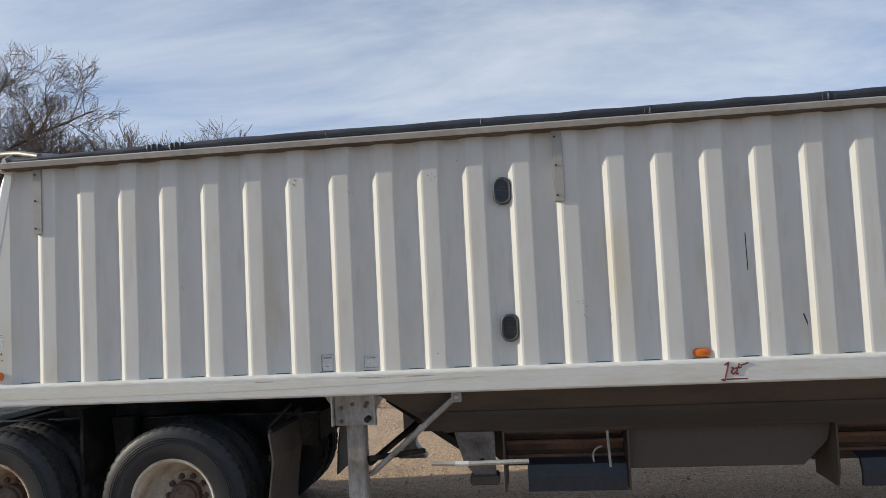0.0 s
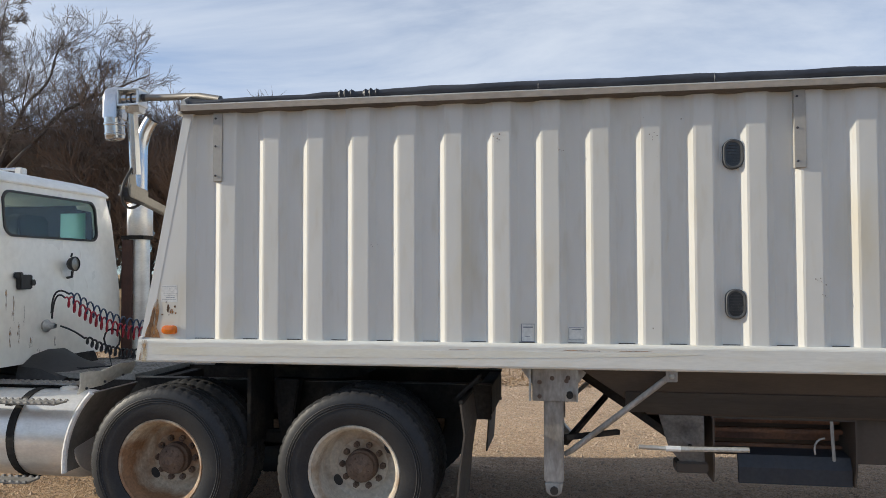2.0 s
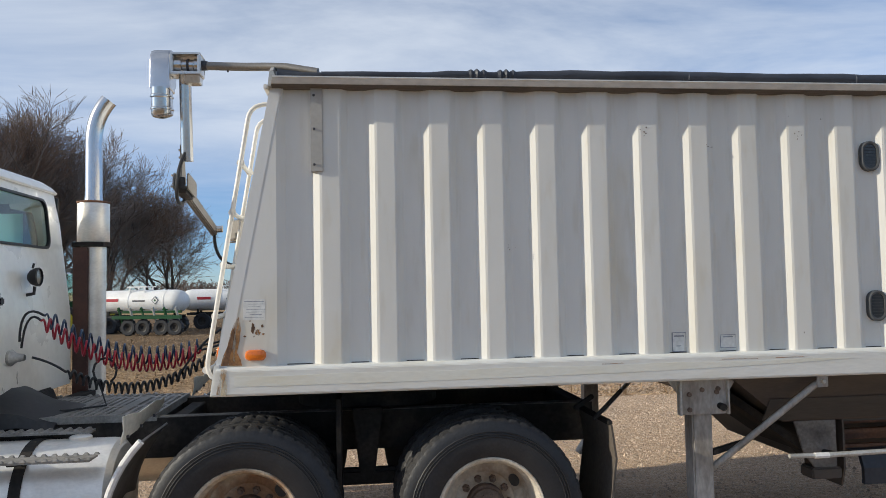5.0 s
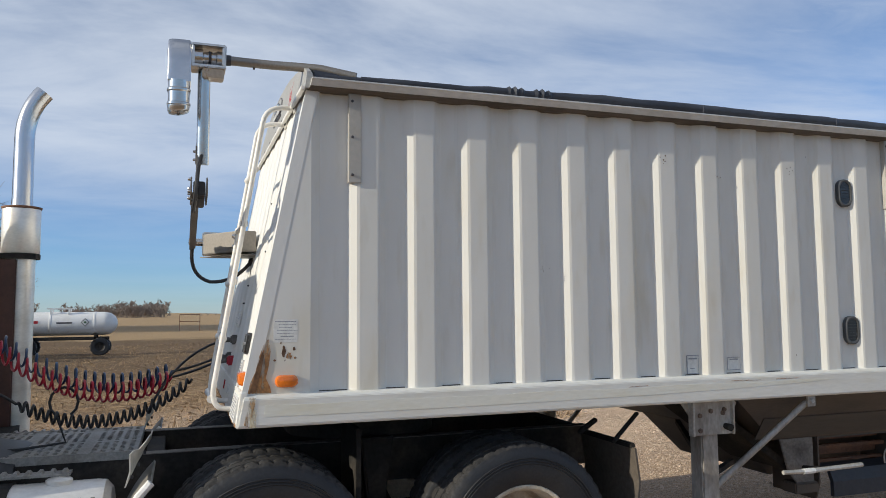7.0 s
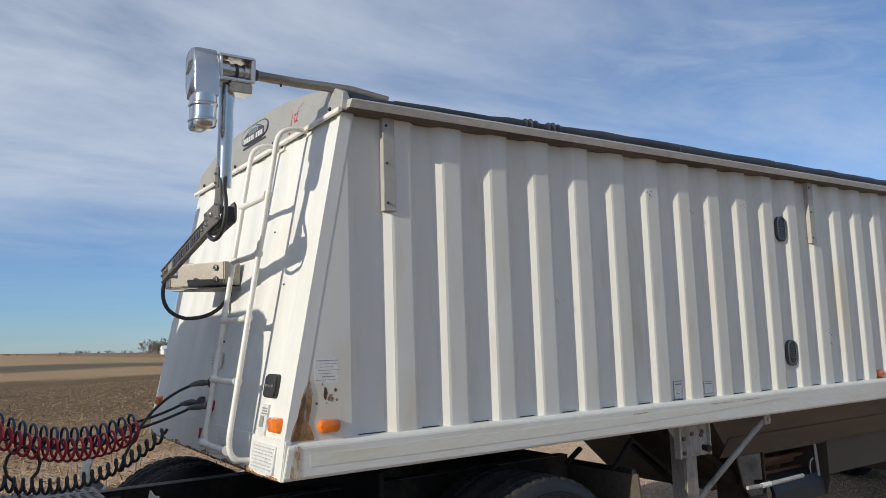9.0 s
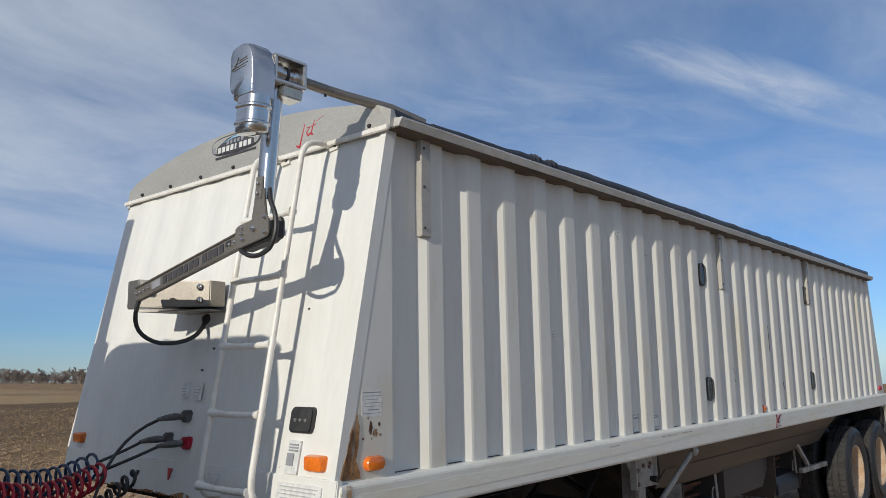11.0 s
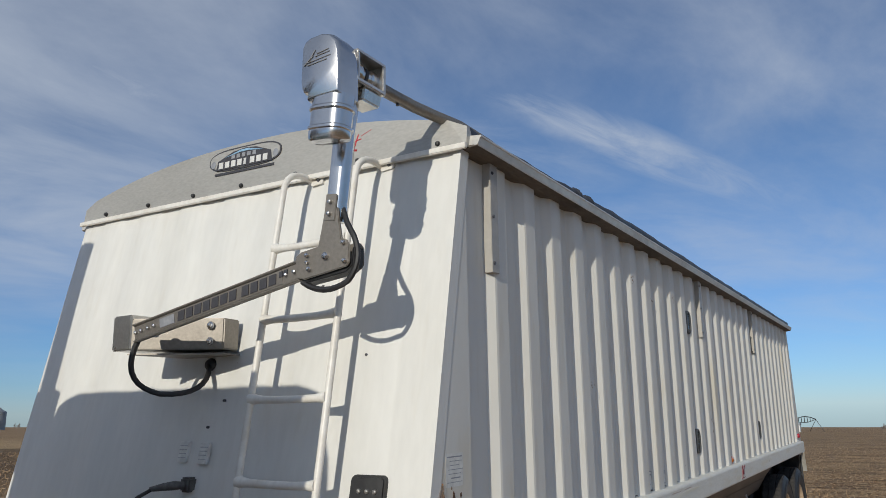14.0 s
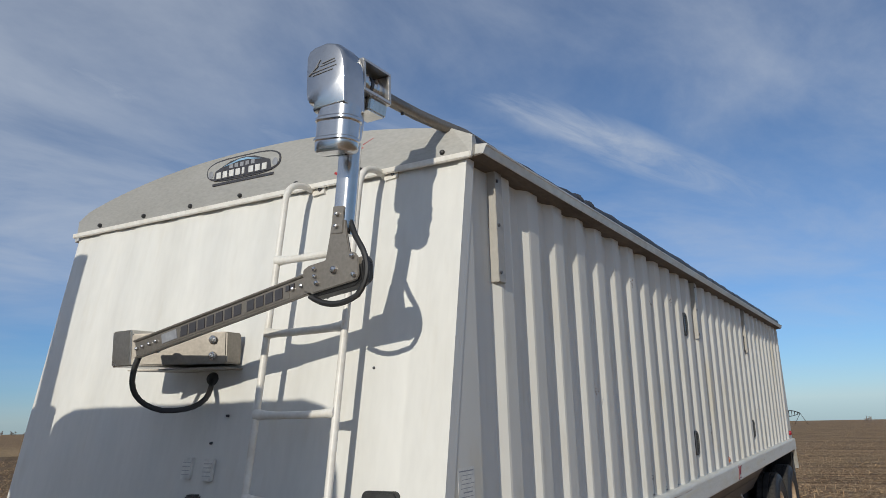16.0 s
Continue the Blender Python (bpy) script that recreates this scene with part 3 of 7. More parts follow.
trailer = thing("grain_trailer", (0, MID, 0), "white corrugated-steel hopper grain trailer with rolled dark tarp", "grain trailer")


def wall_profile():
    """(x, depth) along a wall, between the raked ends."""
    p = [(-3.755, 0), (-3.705, 1)]
    for i in range(RIBS):
        x = RIB0 + PITCH * i
        p += [(x - 0.076, 1), (x - 0.060, 0.94), (x - 0.012, 0.07), (x + 0.002, 0), (x + 0.098, 0), (x + 0.110, 0.08), (x + 0.144, 0.93), (x + 0.156, 1)]
    p += [(RIB0 + PITCH * RIBS - 0.058, 1), (RIB0 + PITCH * RIBS - 0.008, 0)]
    return p


def wall_side(mirror):
    bm = B()
    mid = wall_profile()
    rows = []
    for z in (Z0, Z1):
        pts = [(front_x(z), 0)] + mid + [(tail_x(z), 0)]
        outer = [(x, OUT + (REC - OUT) * d, z) for x, d in pts]
        inner = [(x, 5.065, z) for x, d in reversed(pts)]
        rows.append(outer + inner)
    if mirror:
        rows = [[(x, 2 * MID - y, z) for x, y, z in r] for r in rows]
    return quads(bm, rows)


part("side_wall", wall_side(False), M_WHITE, trailer, "white corrugated sheet-steel side wall")
part("side_wall", wall_side(True), M_WHITE, trailer, "white corrugated sheet-steel side wall")


def raked_rail(profile, mirror=False):
    """A rail along the trailer whose ends follow the raked front and tail."""
    rings = []
    for end in (front_x, tail_x):
        rings.append([(end(z) , (2 * MID - y) if mirror else y, z) for y, z in profile])
    return quads(B(), rings)


LOW = [(5.07, 1.235), (4.957, 1.235), (4.948, 1.246), (4.948, 1.372), (4.958, 1.386), (4.99, 1.392), (5.07, 1.392)]
TOP = [(5.07, 2.955), (4.965, 2.944), (4.922, 2.938), (4.917, 2.940), (4.907, 2.969), (4.903, 2.972), (4.903, 2.979), (4.95, 2.985), (5.05, 2.992), (5.07, 2.98)]
for m_ in (False, True):
    part("bottom_rail", raked_rail(LOW, m_), M_RAIL, trailer, "white painted lower side rail, yellowed and scuffed", bevel=0.003)
    rail_ = part("top_rail", raked_rail(TOP, m_), M_TOPRAIL, trailer, "weathered bare-metal top rail")
    part("rail_lip", raked_rail([(5.06, 2.930), (4.972, 2.929), (4.962, 2.931), (4.921, 2.936), (4.921, 2.941), (4.96, 2.944), (5.06, 2.946)], m_), M_UNDER, rail_, "dark brown rail underside")

# front wall: sheet with low folds, raked back
FW_Y0, FW_Y1 = 4.99, 2 * MID - 4.985


def front_wall():
    prof = [(FW_Y0, 0), (FW_Y0 + 0.18, 0)]
    for y in (5.30, 5.62, 5.94, 6.26, 6.58, 6.90, 7.20):
        prof += [(y - 0.115, 0.0), (y - 0.100, 0.006), (y + 0.060, 0.006), (y + 0.075, 0.0)]
    prof += [(FW_Y1 - 0.02, 0), (FW_Y1 + 0.02, -0.004), (FW_Y1 + 0.047, -0.02), (FW_Y1 + 0.056, -0.05)]
    rows = []
    for z in (1.40, 2.93):
        x = front_x(z)
        lift_ = 0.03 if z > 2 else 0.0
        # the far edge spreads a little towards the foot
        flare = 0.0 if z > 2 else 0.05
        rows.append([(x - 0.004 - d, y + (flare if y > 7.38 else 0), z + lift_ * (y - 4.96) / 2.5) for y, d in prof] + [(x + 0.06, y + (flare if y > 7.38 else 0) - (0.01 if d < 0 else 0), z + lift_ * (y - 4.96) / 2.5) for y, d in reversed(prof)])
    return quads(B(), rows)


part("front_wall", front_wall(), M_FRONT, trailer, "white sheet-metal front wall with shallow folds", smooth=True)
bm = B()
box(bm, tail_x(2.2) - 0.06, tail_x(2.2), 5.07, 2 * MID - 5.07, 1.3, 2.95)
part("rear_wall", bm, M_WHITE, trailer)
# folded sill under the front wall
bm = prism(B(), [(-4.112, 1.235), (-4.09, 1.405), (-4.06, 1.405), (-4.04, 1.235)], "y", 4.96, 2 * MID - 4.96)
part("front_sill", bm, M_FRONT, trailer, bevel=0.004)
# corner posts on the raked front edge
for m_ in (False,):
    rows = []
    for z in (1.392, 2.93):
        x = front_x(z)
        c = [(x - 0.012, OUT - 0.0016), (x + 0.05, OUT - 0.0016), (x + 0.05, OUT + 0.001), (x + 0.004, OUT + 0.001), (x + 0.004, 5.02), (x - 0.012, 5.02)]
        rows.append([(a, 2 * MID - y if m_ else y, z) for a, y in c])
    part("corner_post", quads(B(), rows), M_FRONT, trailer)


def tilt_z(y):
    """The cap sits a little high at the far side."""
    return 0.03 * (y - 4.96) / 2.5


def cap_z(y):
    """The arched top of the front cap."""
    t = (y - MID) / 1.22
    return 3.05 + 0.14 * (1 - min(1.0, abs(t)) ** 2.2) + tilt_z(y)


def cap(x_off, name, label=""):
    n = 28
    ys = [4.955 + (2 * (MID - 4.955)) * k / n for k in range(n + 1)]
    rows = []
    for y in ys:
        lo, hi = 2.935 + tilt_z(y), cap_z(min(max(y, 4.985), 2 * MID - 4.985)) - (0.03 if y in (ys[0], ys[-1]) else 0)
        a, c = front_x(lo) - 0.022, front_x(lo) - 0.012 + 0.01
        rows.append([(a + x_off, y, lo), (a + x_off + 0.01, y, hi), (a + x_off + 0.03, y, hi + 0.003), (c + x_off + 0.05, y, lo)])
    return part(name, quads(B(), rows), M_CAP, trailer, label)


cap(0.0, "front_cap", "arched bare aluminium end cap")
bm = B()
bar(bm, (-3.806, 4.95, 2.932), (-3.800, 2 * MID - 4.95, 2.962), 0.02, 0.024)
part("cap_trim", bm, M_LADDER, trailer, "white trim strip under the cap", bevel=0.003)
bm = B()
rows = []
for k in range(29):
    y = 4.985 + 2 * (MID - 4.985) * k / 28
    rows.append([(tail_x(2.94) + 0.0, y, 2.93), (tail_x(2.94) - 0.02, y, cap_z(y) - 0.01), (tail_x(2.94) - 0.04, y, cap_z(y) - 0.01), (tail_x(2.94) - 0.04, y, 2.93)])
part("rear_cap", quads(bm, rows), M_CAP, trailer)
for y in (5.09, 5.50, 5.86, 6.21, 6.55, 6.90, 7.26):
    bm = lathe(B(), [(0.0, -0.016), (0.008, -0.014), (0.012, -0.006), (0.012, 0.01)], (front_x(2.97) - 0.022, y, 2.968 + tilt_z(y)), "x", 8)
    part("rubber_stop", bm, M_RUBBER, trailer)

# tarp: taut sheet over the bows and the roll along the near rail
bm = B()
rows = []
for x in (FOOT_X + 0.06, TAIL_X - 0.06):
    top = [(x, y, cap_z(y) - 0.035 - (0.03 if y < 5.06 else 0)) for y in [5.02 + (2 * MID - 5.02 - 4.93) * k / 20 for k in range(21)]]
    rows.append(top + [(p[0], p[1], p[2] - 0.006) for p in reversed(top)])
part("tarp", quads(bm, rows), M_TARP, trailer, "dark vinyl roll tarp")
pts, rad = [], []
rr_ = random.Random(5)
x = -3.50
while x < TAIL_X - 0.05:
    # the roll is thin at the front and grows fuller along the rail
    full = 0.016 + 0.015 * min(1.0, (x + 3.5) / 1.6)
    pts.append((x, 4.962 + rr_.uniform(-0.004, 0.004), 2.986 + full + rr_.uniform(-0.003, 0.003)))
    rad.append(full + rr_.uniform(-0.002, 0.003))
    x += 0.12
part("tarp_roll", tube(B(), pts, rad, 12), M_TARP, trailer, "rolled dark tarp edge", smooth=True)
for x in (-2.62, -2.45, -1.36, -0.30, 0.80, 1.9, 3.0, 4.1):
    bm = B()
    for dx, r in ((-0.035, 0.037), (0.0, 0.041), (0.04, 0.036)):
        tube(bm, [(x + dx - 0.014, 4.962, 3.012), (x + dx, 4.961, 3.014), (x + dx + 0.014, 4.962, 3.012)], [0.024, r - 0.005, 0.024], 10)
    part("tarp_strap", bm, M_TARP, trailer, smooth=True)
# loose pale flap of tarp near the front
bm = tube(B(), [(-3.74, 4.985, 3.012), (-3.62, 4.972, 3.002), (-3.5, 4.962, 3.001)], [0.018, 0.015, 0.015], 10)
part("tarp_end", bm, M_TARP, trailer, smooth=True)
rows = [[(x, y, z) for y, z in ((4.96, 2.99), (5.03, 2.99), (5.03, h), (4.97, h - 0.01))] for x, h in ((FOOT_X + 0.03, 3.045), (FOOT_X + 0.14, 3.035), (FOOT_X + 0.24, 3.005))]
part("rail_end_tab", quads(B(), rows), M_TARP, trailer)

# splice plates bolted under the top rail
for x in (-3.562, 0.158, 2.626):
    bm = prism(B(), [(x, 4.974), (x + 0.066, 4.974), (x + 0.066, 4.982), (x + 0.010, 4.982), (x + 0.010, 5.012), (x, 5.012)], "z", 2.46, 2.935)
    pl = part("splice_plate", bm, M_PLATE, trailer, "cream painted splice plate", bevel=0.002)
    for z in (2.50, 2.70, 2.89):
        part("bolt", lathe(B(), [(0.0, -0.006), (0.006, -0.005), (0.008, 0.0), (0.008, 0.004)], (x + 0.018, 4.973, z), "y", 8), M_INK, pl)

# sight windows
for x, z in ((-0.188, 2.555), (-0.184, 1.642), (2.60, 2.555), (2.60, 1.642)):
    bm = B()
    o = rounded(x, z, 0.122, 0.185, 0.058, 6)
    i = rounded(x, z, 0.086, 0.148, 0.041, 6)
    m2 = rounded(x, z, 0.106, 0.168, 0.05, 6)
    rows = [[(a, REC + 0.002, c) for a, c in o], [(a, REC - 0.024, c) for a, c in o], [(a, REC - 0.030, c) for a, c in m2],
            [(a, REC - 0.027, c) for a, c in i], [(a, REC - 0.018, c) for a, c in i]]
    ring = part("sight_window", quads(bm, rows, caps=False), M_RING, trailer, "oval rubber-framed sight window", smooth=True)
    part("pane", prism(B(), i, "y", REC - 0.021, REC - 0.004), M_PORT, ring, "smoked grey pane")
    for k in range(7):
        zz = z - 0.054 + 0.018 * k
        hw = 0.036 if abs(zz - z) < 0.045 else 0.026
        bm = B()
        bar(bm, (x - hw, REC - 0.022, zz), (x + hw, REC - 0.022, zz), 0.006, 0.003)
        part("slat", bm, M_RUBBER, ring)


# marker lamps
def marker(x, y, z, facing, w=0.115, h=0.052, material=M_AMBER, label="amber marker lamp"):
    bm = B()
    if facing == "y":
        rows = [[(a, y - d, c) for a, c in rounded(x, z, w * s, h * s, h * s * 0.45, 4)] for s, d in ((1.0, -0.008), (1.0, 0.010), (0.86, 0.024), (0.5, 0.030))]
    else:
        rows = [[(x - d, a, c) for a, c in rounded(y, z, w * s, h * s, h * s * 0.25, 4)] for s, d in ((1.0, -0.03), (1.0, 0.012), (0.86, 0.026), (0.5, 0.031))]
    return part("marker_lamp", quads(bm, rows), material, trailer, label, smooth=True)


marker(-3.872, OUT, 1.452, "y", 0.112, 0.060)
marker(1.035, REC, 1.430, "y", 0.112, 0.058)
marker(5.60, OUT, 1.47, "y", 0.11, 0.06, M_RED, "red marker lamp")
marker(front_x(1.462) - 0.006, 5.115, 1.462, "x", 0.125, 0.066)
marker(front_x(1.462) - 0.006, 7.335, 1.462, "x", 0.115, 0.06)


# decals, stickers and scuffs: thin plates of their own
def decal_y(name, x, z, w, h, material, label="", y=OUT, tilt=0.0, parent=trailer):
    c, s = math.cos(tilt), math.sin(tilt)
    o = [(x + a * c - b_ * s, z + a * s + b_ * c) for a, b_ in ((-w / 2, -h / 2), (w / 2, -h / 2), (w / 2, h / 2), (-w / 2, h / 2))]
    return part(name, prism(B(), o, "y", y - 0.0006, y + 0.002), material, parent, label)


def decal_x(name, y, z, w, h, material, label="", off=0.0, tilt=0.0, parent=trailer, lean=RAKE):
    c, s = math.cos(tilt), math.sin(tilt)
    o = [(y + a * c - b_ * s, z + a * s + b_ * c) for a, b_ in ((-w / 2, -h / 2), (w / 2, -h / 2), (w / 2, h / 2), (-w / 2, h / 2))]
    rows = [[(front_x(zz) - d - off, yy, zz) for yy, zz in o] for d in (-0.004, 0.0085)]
    return part(name, quads(B(), rows), material, parent, label)


# notice and scraped sticker beside the front edge
st = decal_y("notice_sticker", -3.878, 1.70, 0.118, 0.115, M_PALELABEL, "faded printed notice")
for k in range(7):
    decal_y("print_line", -3.878 + 0.008 * (k % 2), 1.745 - 0.0145 * k, 0.104 - 0.02 * (k % 3), 0.004 if k in (0, 5) else 0.002, M_FAINT, y=OUT - 0.0004, parent=st)
rs = random.Random(3)


def ragged(cx, cz, w, h, seed, n=14):
    q = random.Random(seed)
    return [(cx + w / 2 * math.cos(t) * q.uniform(0.55, 1.1), cz + h / 2 * math.sin(t) * q.uniform(0.55, 1.1)) for t in (2 * math.pi * k / n for k in range(n))]


for k, (x, z, w, h) in enumerate((a, b_, c * 0.75, e * 0.75) for a, b_, c, e in ((-3.885, 1.60, 0.028, 0.09), (-3.91, 1.585, 0.05, 0.035), (-3.86, 1.575, 0.04, 0.06), (-3.835, 1.61, 0.02, 0.03), (-3.90, 1.64, 0.014, 0.02), (-3.83, 1.565, 0.022, 0.02), (-3.93, 1.555, 0.02, 0.016))):
    part("rust_spot", prism(B(), ragged(x, z, w, h, k), "y", OUT - 0.0009, OUT + 0.002), M_STAIN if k % 3 else M_RUST, trailer, "flaked rust spot")
part("rust_streak", prism(B(), [(-4.058, 1.398), (-3.945, 1.398), (-3.952, 1.43), (-3.972, 1.47), (-3.958, 1.53), (-3.950, 1.60), (-3.962, 1.66), (-3.985, 1.63), (-4.006, 1.57), (-4.022, 1.50), (-4.045, 1.45)], "y", OUT - 0.0037, OUT + 0.002), M_STAIN, trailer, "rust streak by the front corner")
part("rust_edge", prism(B(), [(-4.05, 1.40), (-4.02, 1.40), (-3.995, 1.50), (-3.982, 1.58), (-3.99, 1.60), (-4.01, 1.54), (-4.03, 1.47)], "y", OUT - 0.0044, OUT + 0.002), M_RUST, trailer, "rust along the front edge")
part("rust_drip", prism(B(), [(-4.075, 1.25), (-4.055, 1.245), (-4.035, 1.30), (-4.02, 1.38), (-4.05, 1.386), (-4.062, 1.34)], "y", 4.9458, 4.95), M_RUN, trailer, "thin rust drip on the rail")
part("grime_run", prism(B(), [(-4.07, 1.24), (-4.02, 1.24), (-4.015, 1.37), (-4.05, 1.385)], "y", 4.9465, 4.95), M_GRIME, trailer, "yellow grime run on the rail")
for a0, a1 in (((-0.042, -0.055), (-0.042, 0.055)), ((0.042, -0.055), (0.042, 0.055)), ((-0.042, 0.055), (0.042, 0.055)), ((-0.042, -0.055), (0.042, -0.055))):
    bm = B()
    bar(bm, (-1.438 + a0[0], REC - 0.001, 1.455 + a0[1]), (-1.438 + a1[0], REC - 0.001, 1.455 + a1[1]), 0.006, 0.004)
    part("sticker_border", bm, M_FAINT, trailer)
s1 = decal_y("warning_sticker", -1.438, 1.455, 0.080, 0.106, M_PALELABEL, "square warning sticker with dark outline", y=REC)
decal_y("print_line", -1.442, 1.432, 0.03, 0.004, M_FAINT, y=REC - 0.0022, parent=s1)
decal_y("print_line", -1.438, 1.49, 0.06, 0.008, M_FAINT, y=REC - 0.0022, parent=s1)
s2 = decal_y("notice_sticker", -1.135, 1.452, 0.10, 0.082, M_PALELABEL, "small printed sticker", y=REC)
for x, z, w, h in ((-1.135, 1.490, 0.096, 0.003), (-1.135, 1.414, 0.096, 0.003), (-1.183, 1.452, 0.003, 0.074), (-1.087, 1.452, 0.003, 0.074), (-1.135, 1.478, 0.06, 0.006)):
    decal_y("print_line", x, z, w, h, M_FAINT, y=REC - 0.0022, parent=s2)

# marks of use: scratches, chips, old tape on the rail
for p, q, w in (((1.355, 2.185), (1.357, 1.944), 0.005), ((1.569, 2.071), (1.581, 1.943), 0.007), ((1.676, 1.651), (1.748, 1.423), 0.008), ((1.70, 1.60), (1.735, 1.50), 0.004)):
    bm = B()
    bar(bm, (p[0], REC - 0.001, p[1]), (q[0], REC - 0.001, q[1]), w, 0.003, (0, 1, 0))
    part("scratch", bm, M_FLAP, trailer, "thin dark scratch")
for k, (x, z, w) in enumerate(((-1.631, 2.694, 0.03), (-1.233, 2.602, 0.02), (-0.66, 2.67, 0.024), (0.298, 1.781, 0.022), (0.31, 1.70, 0.012), (-2.44, 2.02, 0.014))):
    qc = random.Random(70 + k)
    for _ in range(5):
        bm = B()
        prism(bm, ragged(x + qc.gauss(0, w * 0.8), z + qc.gauss(0, w * 0.7), w * qc.uniform(0.15, 0.45), w * qc.uniform(0.2, 0.5), qc.random(), 7), "y", OUT - 0.0018, OUT + 0.002)
        part("paint_chip", bm, M_HUB, trailer)
# dark strip at each fold's foot, drawn for the shadow gap there
for i in range(-1, RIBS):
    x0 = RIB0 + PITCH * i + 0.152 if i >= 0 else -3.705
    x1 = RIB0 + PITCH * (i + 1) - 0.058
    bm = B()
    bar(bm, (x0, REC - 0.001, 1.3945), (x1, REC - 0.001, 1.3945), 0.005, 0.0045)
    part("foot_shade", bm, M_SKIRT, trailer)
tape = [(-3.98, 1.288)] + [(-3.98 + 3.55 * k / 12, 1.286 + 0.047 * (k / 12) ** 3) for k in range(1, 12)] + [(-0.39, 1.338)] + [(-0.39 - 3.59 * k / 12, 1.342 + 0.004 * math.sin(2.1 * k)) for k in range(1, 12)] + [(-3.98, 1.343)]
part("faded_tape", prism(B(), tape, "y", 4.9465, 4.949), M_TAPE, trailer, "yellowed remains of reflective tape")
rk = random.Random(12)
for k in range(3):
    x = -1.95 + 1.55 * rk.random()
    bm = B()
    z = 1.350 + rk.uniform(-0.012, 0.014)
    bar(bm, (x, 4.9478, z), (x + rk.uniform(0.06, 0.3), 4.9478, z + rk.uniform(-0.004, 0.004)), 0.003, 0.0022)
    part("scuff_line", bm, M_STAIN, trailer, "thin brown scuff")
sill = [(5.0 + 2.4 * k / 20, 1.246 + 0.012 * math.sin(k * 2.3) + 0.006 * math.sin(k * 5.1)) for k in range(21)]
part("sill_rust", quads(B(), [[(-4.1115 - d + (z - 1.235) * 0.13, y, z) for y, z in [(5.0, 1.236), (7.4, 1.236)][::1] + sill[::-1]] for d in (-0.003, 0.0025)]), M_STAIN, trailer, "rust along the sill's lower edge")

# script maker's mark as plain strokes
def mark_strokes(place, s, material, parent, name="maker_mark"):
    """Three slanted strokes, a bowl and a flying tail, drawn with small bars."""
    segs = [((-0.45, -0.5), (-0.2, 0.42)), ((-0.45, -0.5), (-0.62, -0.42)), ((-0.2, 0.42), (-0.42, 0.3)), ((-0.12, -0.05), (0.05, 0.12)), ((0.05, 0.12), (-0.1, 0.15)), ((-0.12, -0.05), (-0.02, -0.18)), ((-0.02, -0.18), (0.12, -0.08)), ((0.12, -0.15), (0.3, 0.35)), ((0.1, 0.12), (0.4, 0.16)), ((0.38, 0.25), (0.75, 0.38)), ((0.12, -0.15), (0.25, -0.17))]
    for a, c in segs:
        p, q = place(a[0] * s, a[1] * s), place(c[0] * s, c[1] * s)
        part(name, tube(B(), [p, q], s * 0.042, 6), material, parent)


mark_strokes(lambda a, c: (1.205 + a, 4.947, 1.315 + c), 0.125, M_MAROON, trailer)
decal_y("maker_line", 1.215, 1.262, 0.15, 0.008, M_MAROON, y=4.948)
mark_strokes(lambda a, c: (front_x(2.94) - 0.020 + 0.09 * 0 + (c + 0.10) * 0.075, 5.545 - a, 3.05 + c), 0.15, M_REDINK, trailer)
# oval badge on the cap
def on_cap(y, z, off=0.0):
    return (front_x(2.935) - 0.024 - off + (z - 2.935) * 0.05, y, z)


def cap_plate(name, outline, material, off, parent=trailer, label=""):
    rows = [[on_cap(y, z, o) for y, z in outline] for o in (-0.004, off)]
    return part(name, quads(B(), rows), material, parent, label)


TB = radians(-5)
def badge(u, v):
    """Along and up the badge, which leans with the cap's arch."""
    return (6.20 - u * math.cos(TB) + v * math.sin(TB) * 0, 3.13 + v * 1.15 + u * math.sin(TB) * 0.3)


ov = [badge(0.245 * math.copysign(abs(math.cos(t)) ** 0.55, math.cos(t)), 0.05 * math.copysign(abs(math.sin(t)) ** 0.8, math.sin(t))) for t in (2 * math.pi * k / 28 for k in range(28))]
bd = cap_plate("badge", ov, M_INK, 0.002, label="oval dark badge")
ov2 = [badge(0.237 * math.copysign(abs(math.cos(t)) ** 0.55, math.cos(t)), 0.043 * math.copysign(abs(math.sin(t)) ** 0.8, math.sin(t))) for t in (2 * math.pi * k / 28 for k in range(28))]
cap_plate("badge_field", ov2, M_CAP, 0.004, bd)
cap_plate("badge_band", [badge(-0.19, -0.042), badge(0.19, -0.042), badge(0.18, 0.004), badge(0.08, 0.034), badge(0.0, 0.040), badge(-0.08, 0.032), badge(-0.18, 0.0)], M_INK, 0.0055, bd)
cap_plate("badge_wedge", [badge(-0.13, 0.012), badge(-0.02, 0.034), badge(0.03, 0.034), badge(0.13, 0.014), badge(0.03, 0.025), badge(-0.02, 0.025)], M_SKYINK, 0.0075, bd)
for sg in (-1, 1):
    o = [badge(sg * 0.212 + 0.017 * math.cos(t), -0.012 + 0.017 * math.sin(t)) for t in (2 * math.pi * k / 14 for k in range(14))]
    cap_plate("badge_dot", o, M_FAINT, 0.0055, bd)
for k in range(5):
    cap_plate("badge_bar", [badge(-0.085 + 0.036 * k, 0.0), badge(-0.062 + 0.036 * k, 0.0), badge(-0.062 + 0.036 * k, 0.018), badge(-0.085 + 0.036 * k, 0.018)], M_FAINT, 0.0075, bd)
for k in range(8):
    w8 = 0.030 if k != 4 else 0.016
    cap_plate("badge_bar", [badge(-0.17 + 0.043 * k, -0.036), badge(-0.17 + w8 + 0.043 * k, -0.036), badge(-0.17 + w8 + 0.043 * k, -0.008), badge(-0.17 + 0.043 * k, -0.008)], M_LABEL, 0.0075, bd)
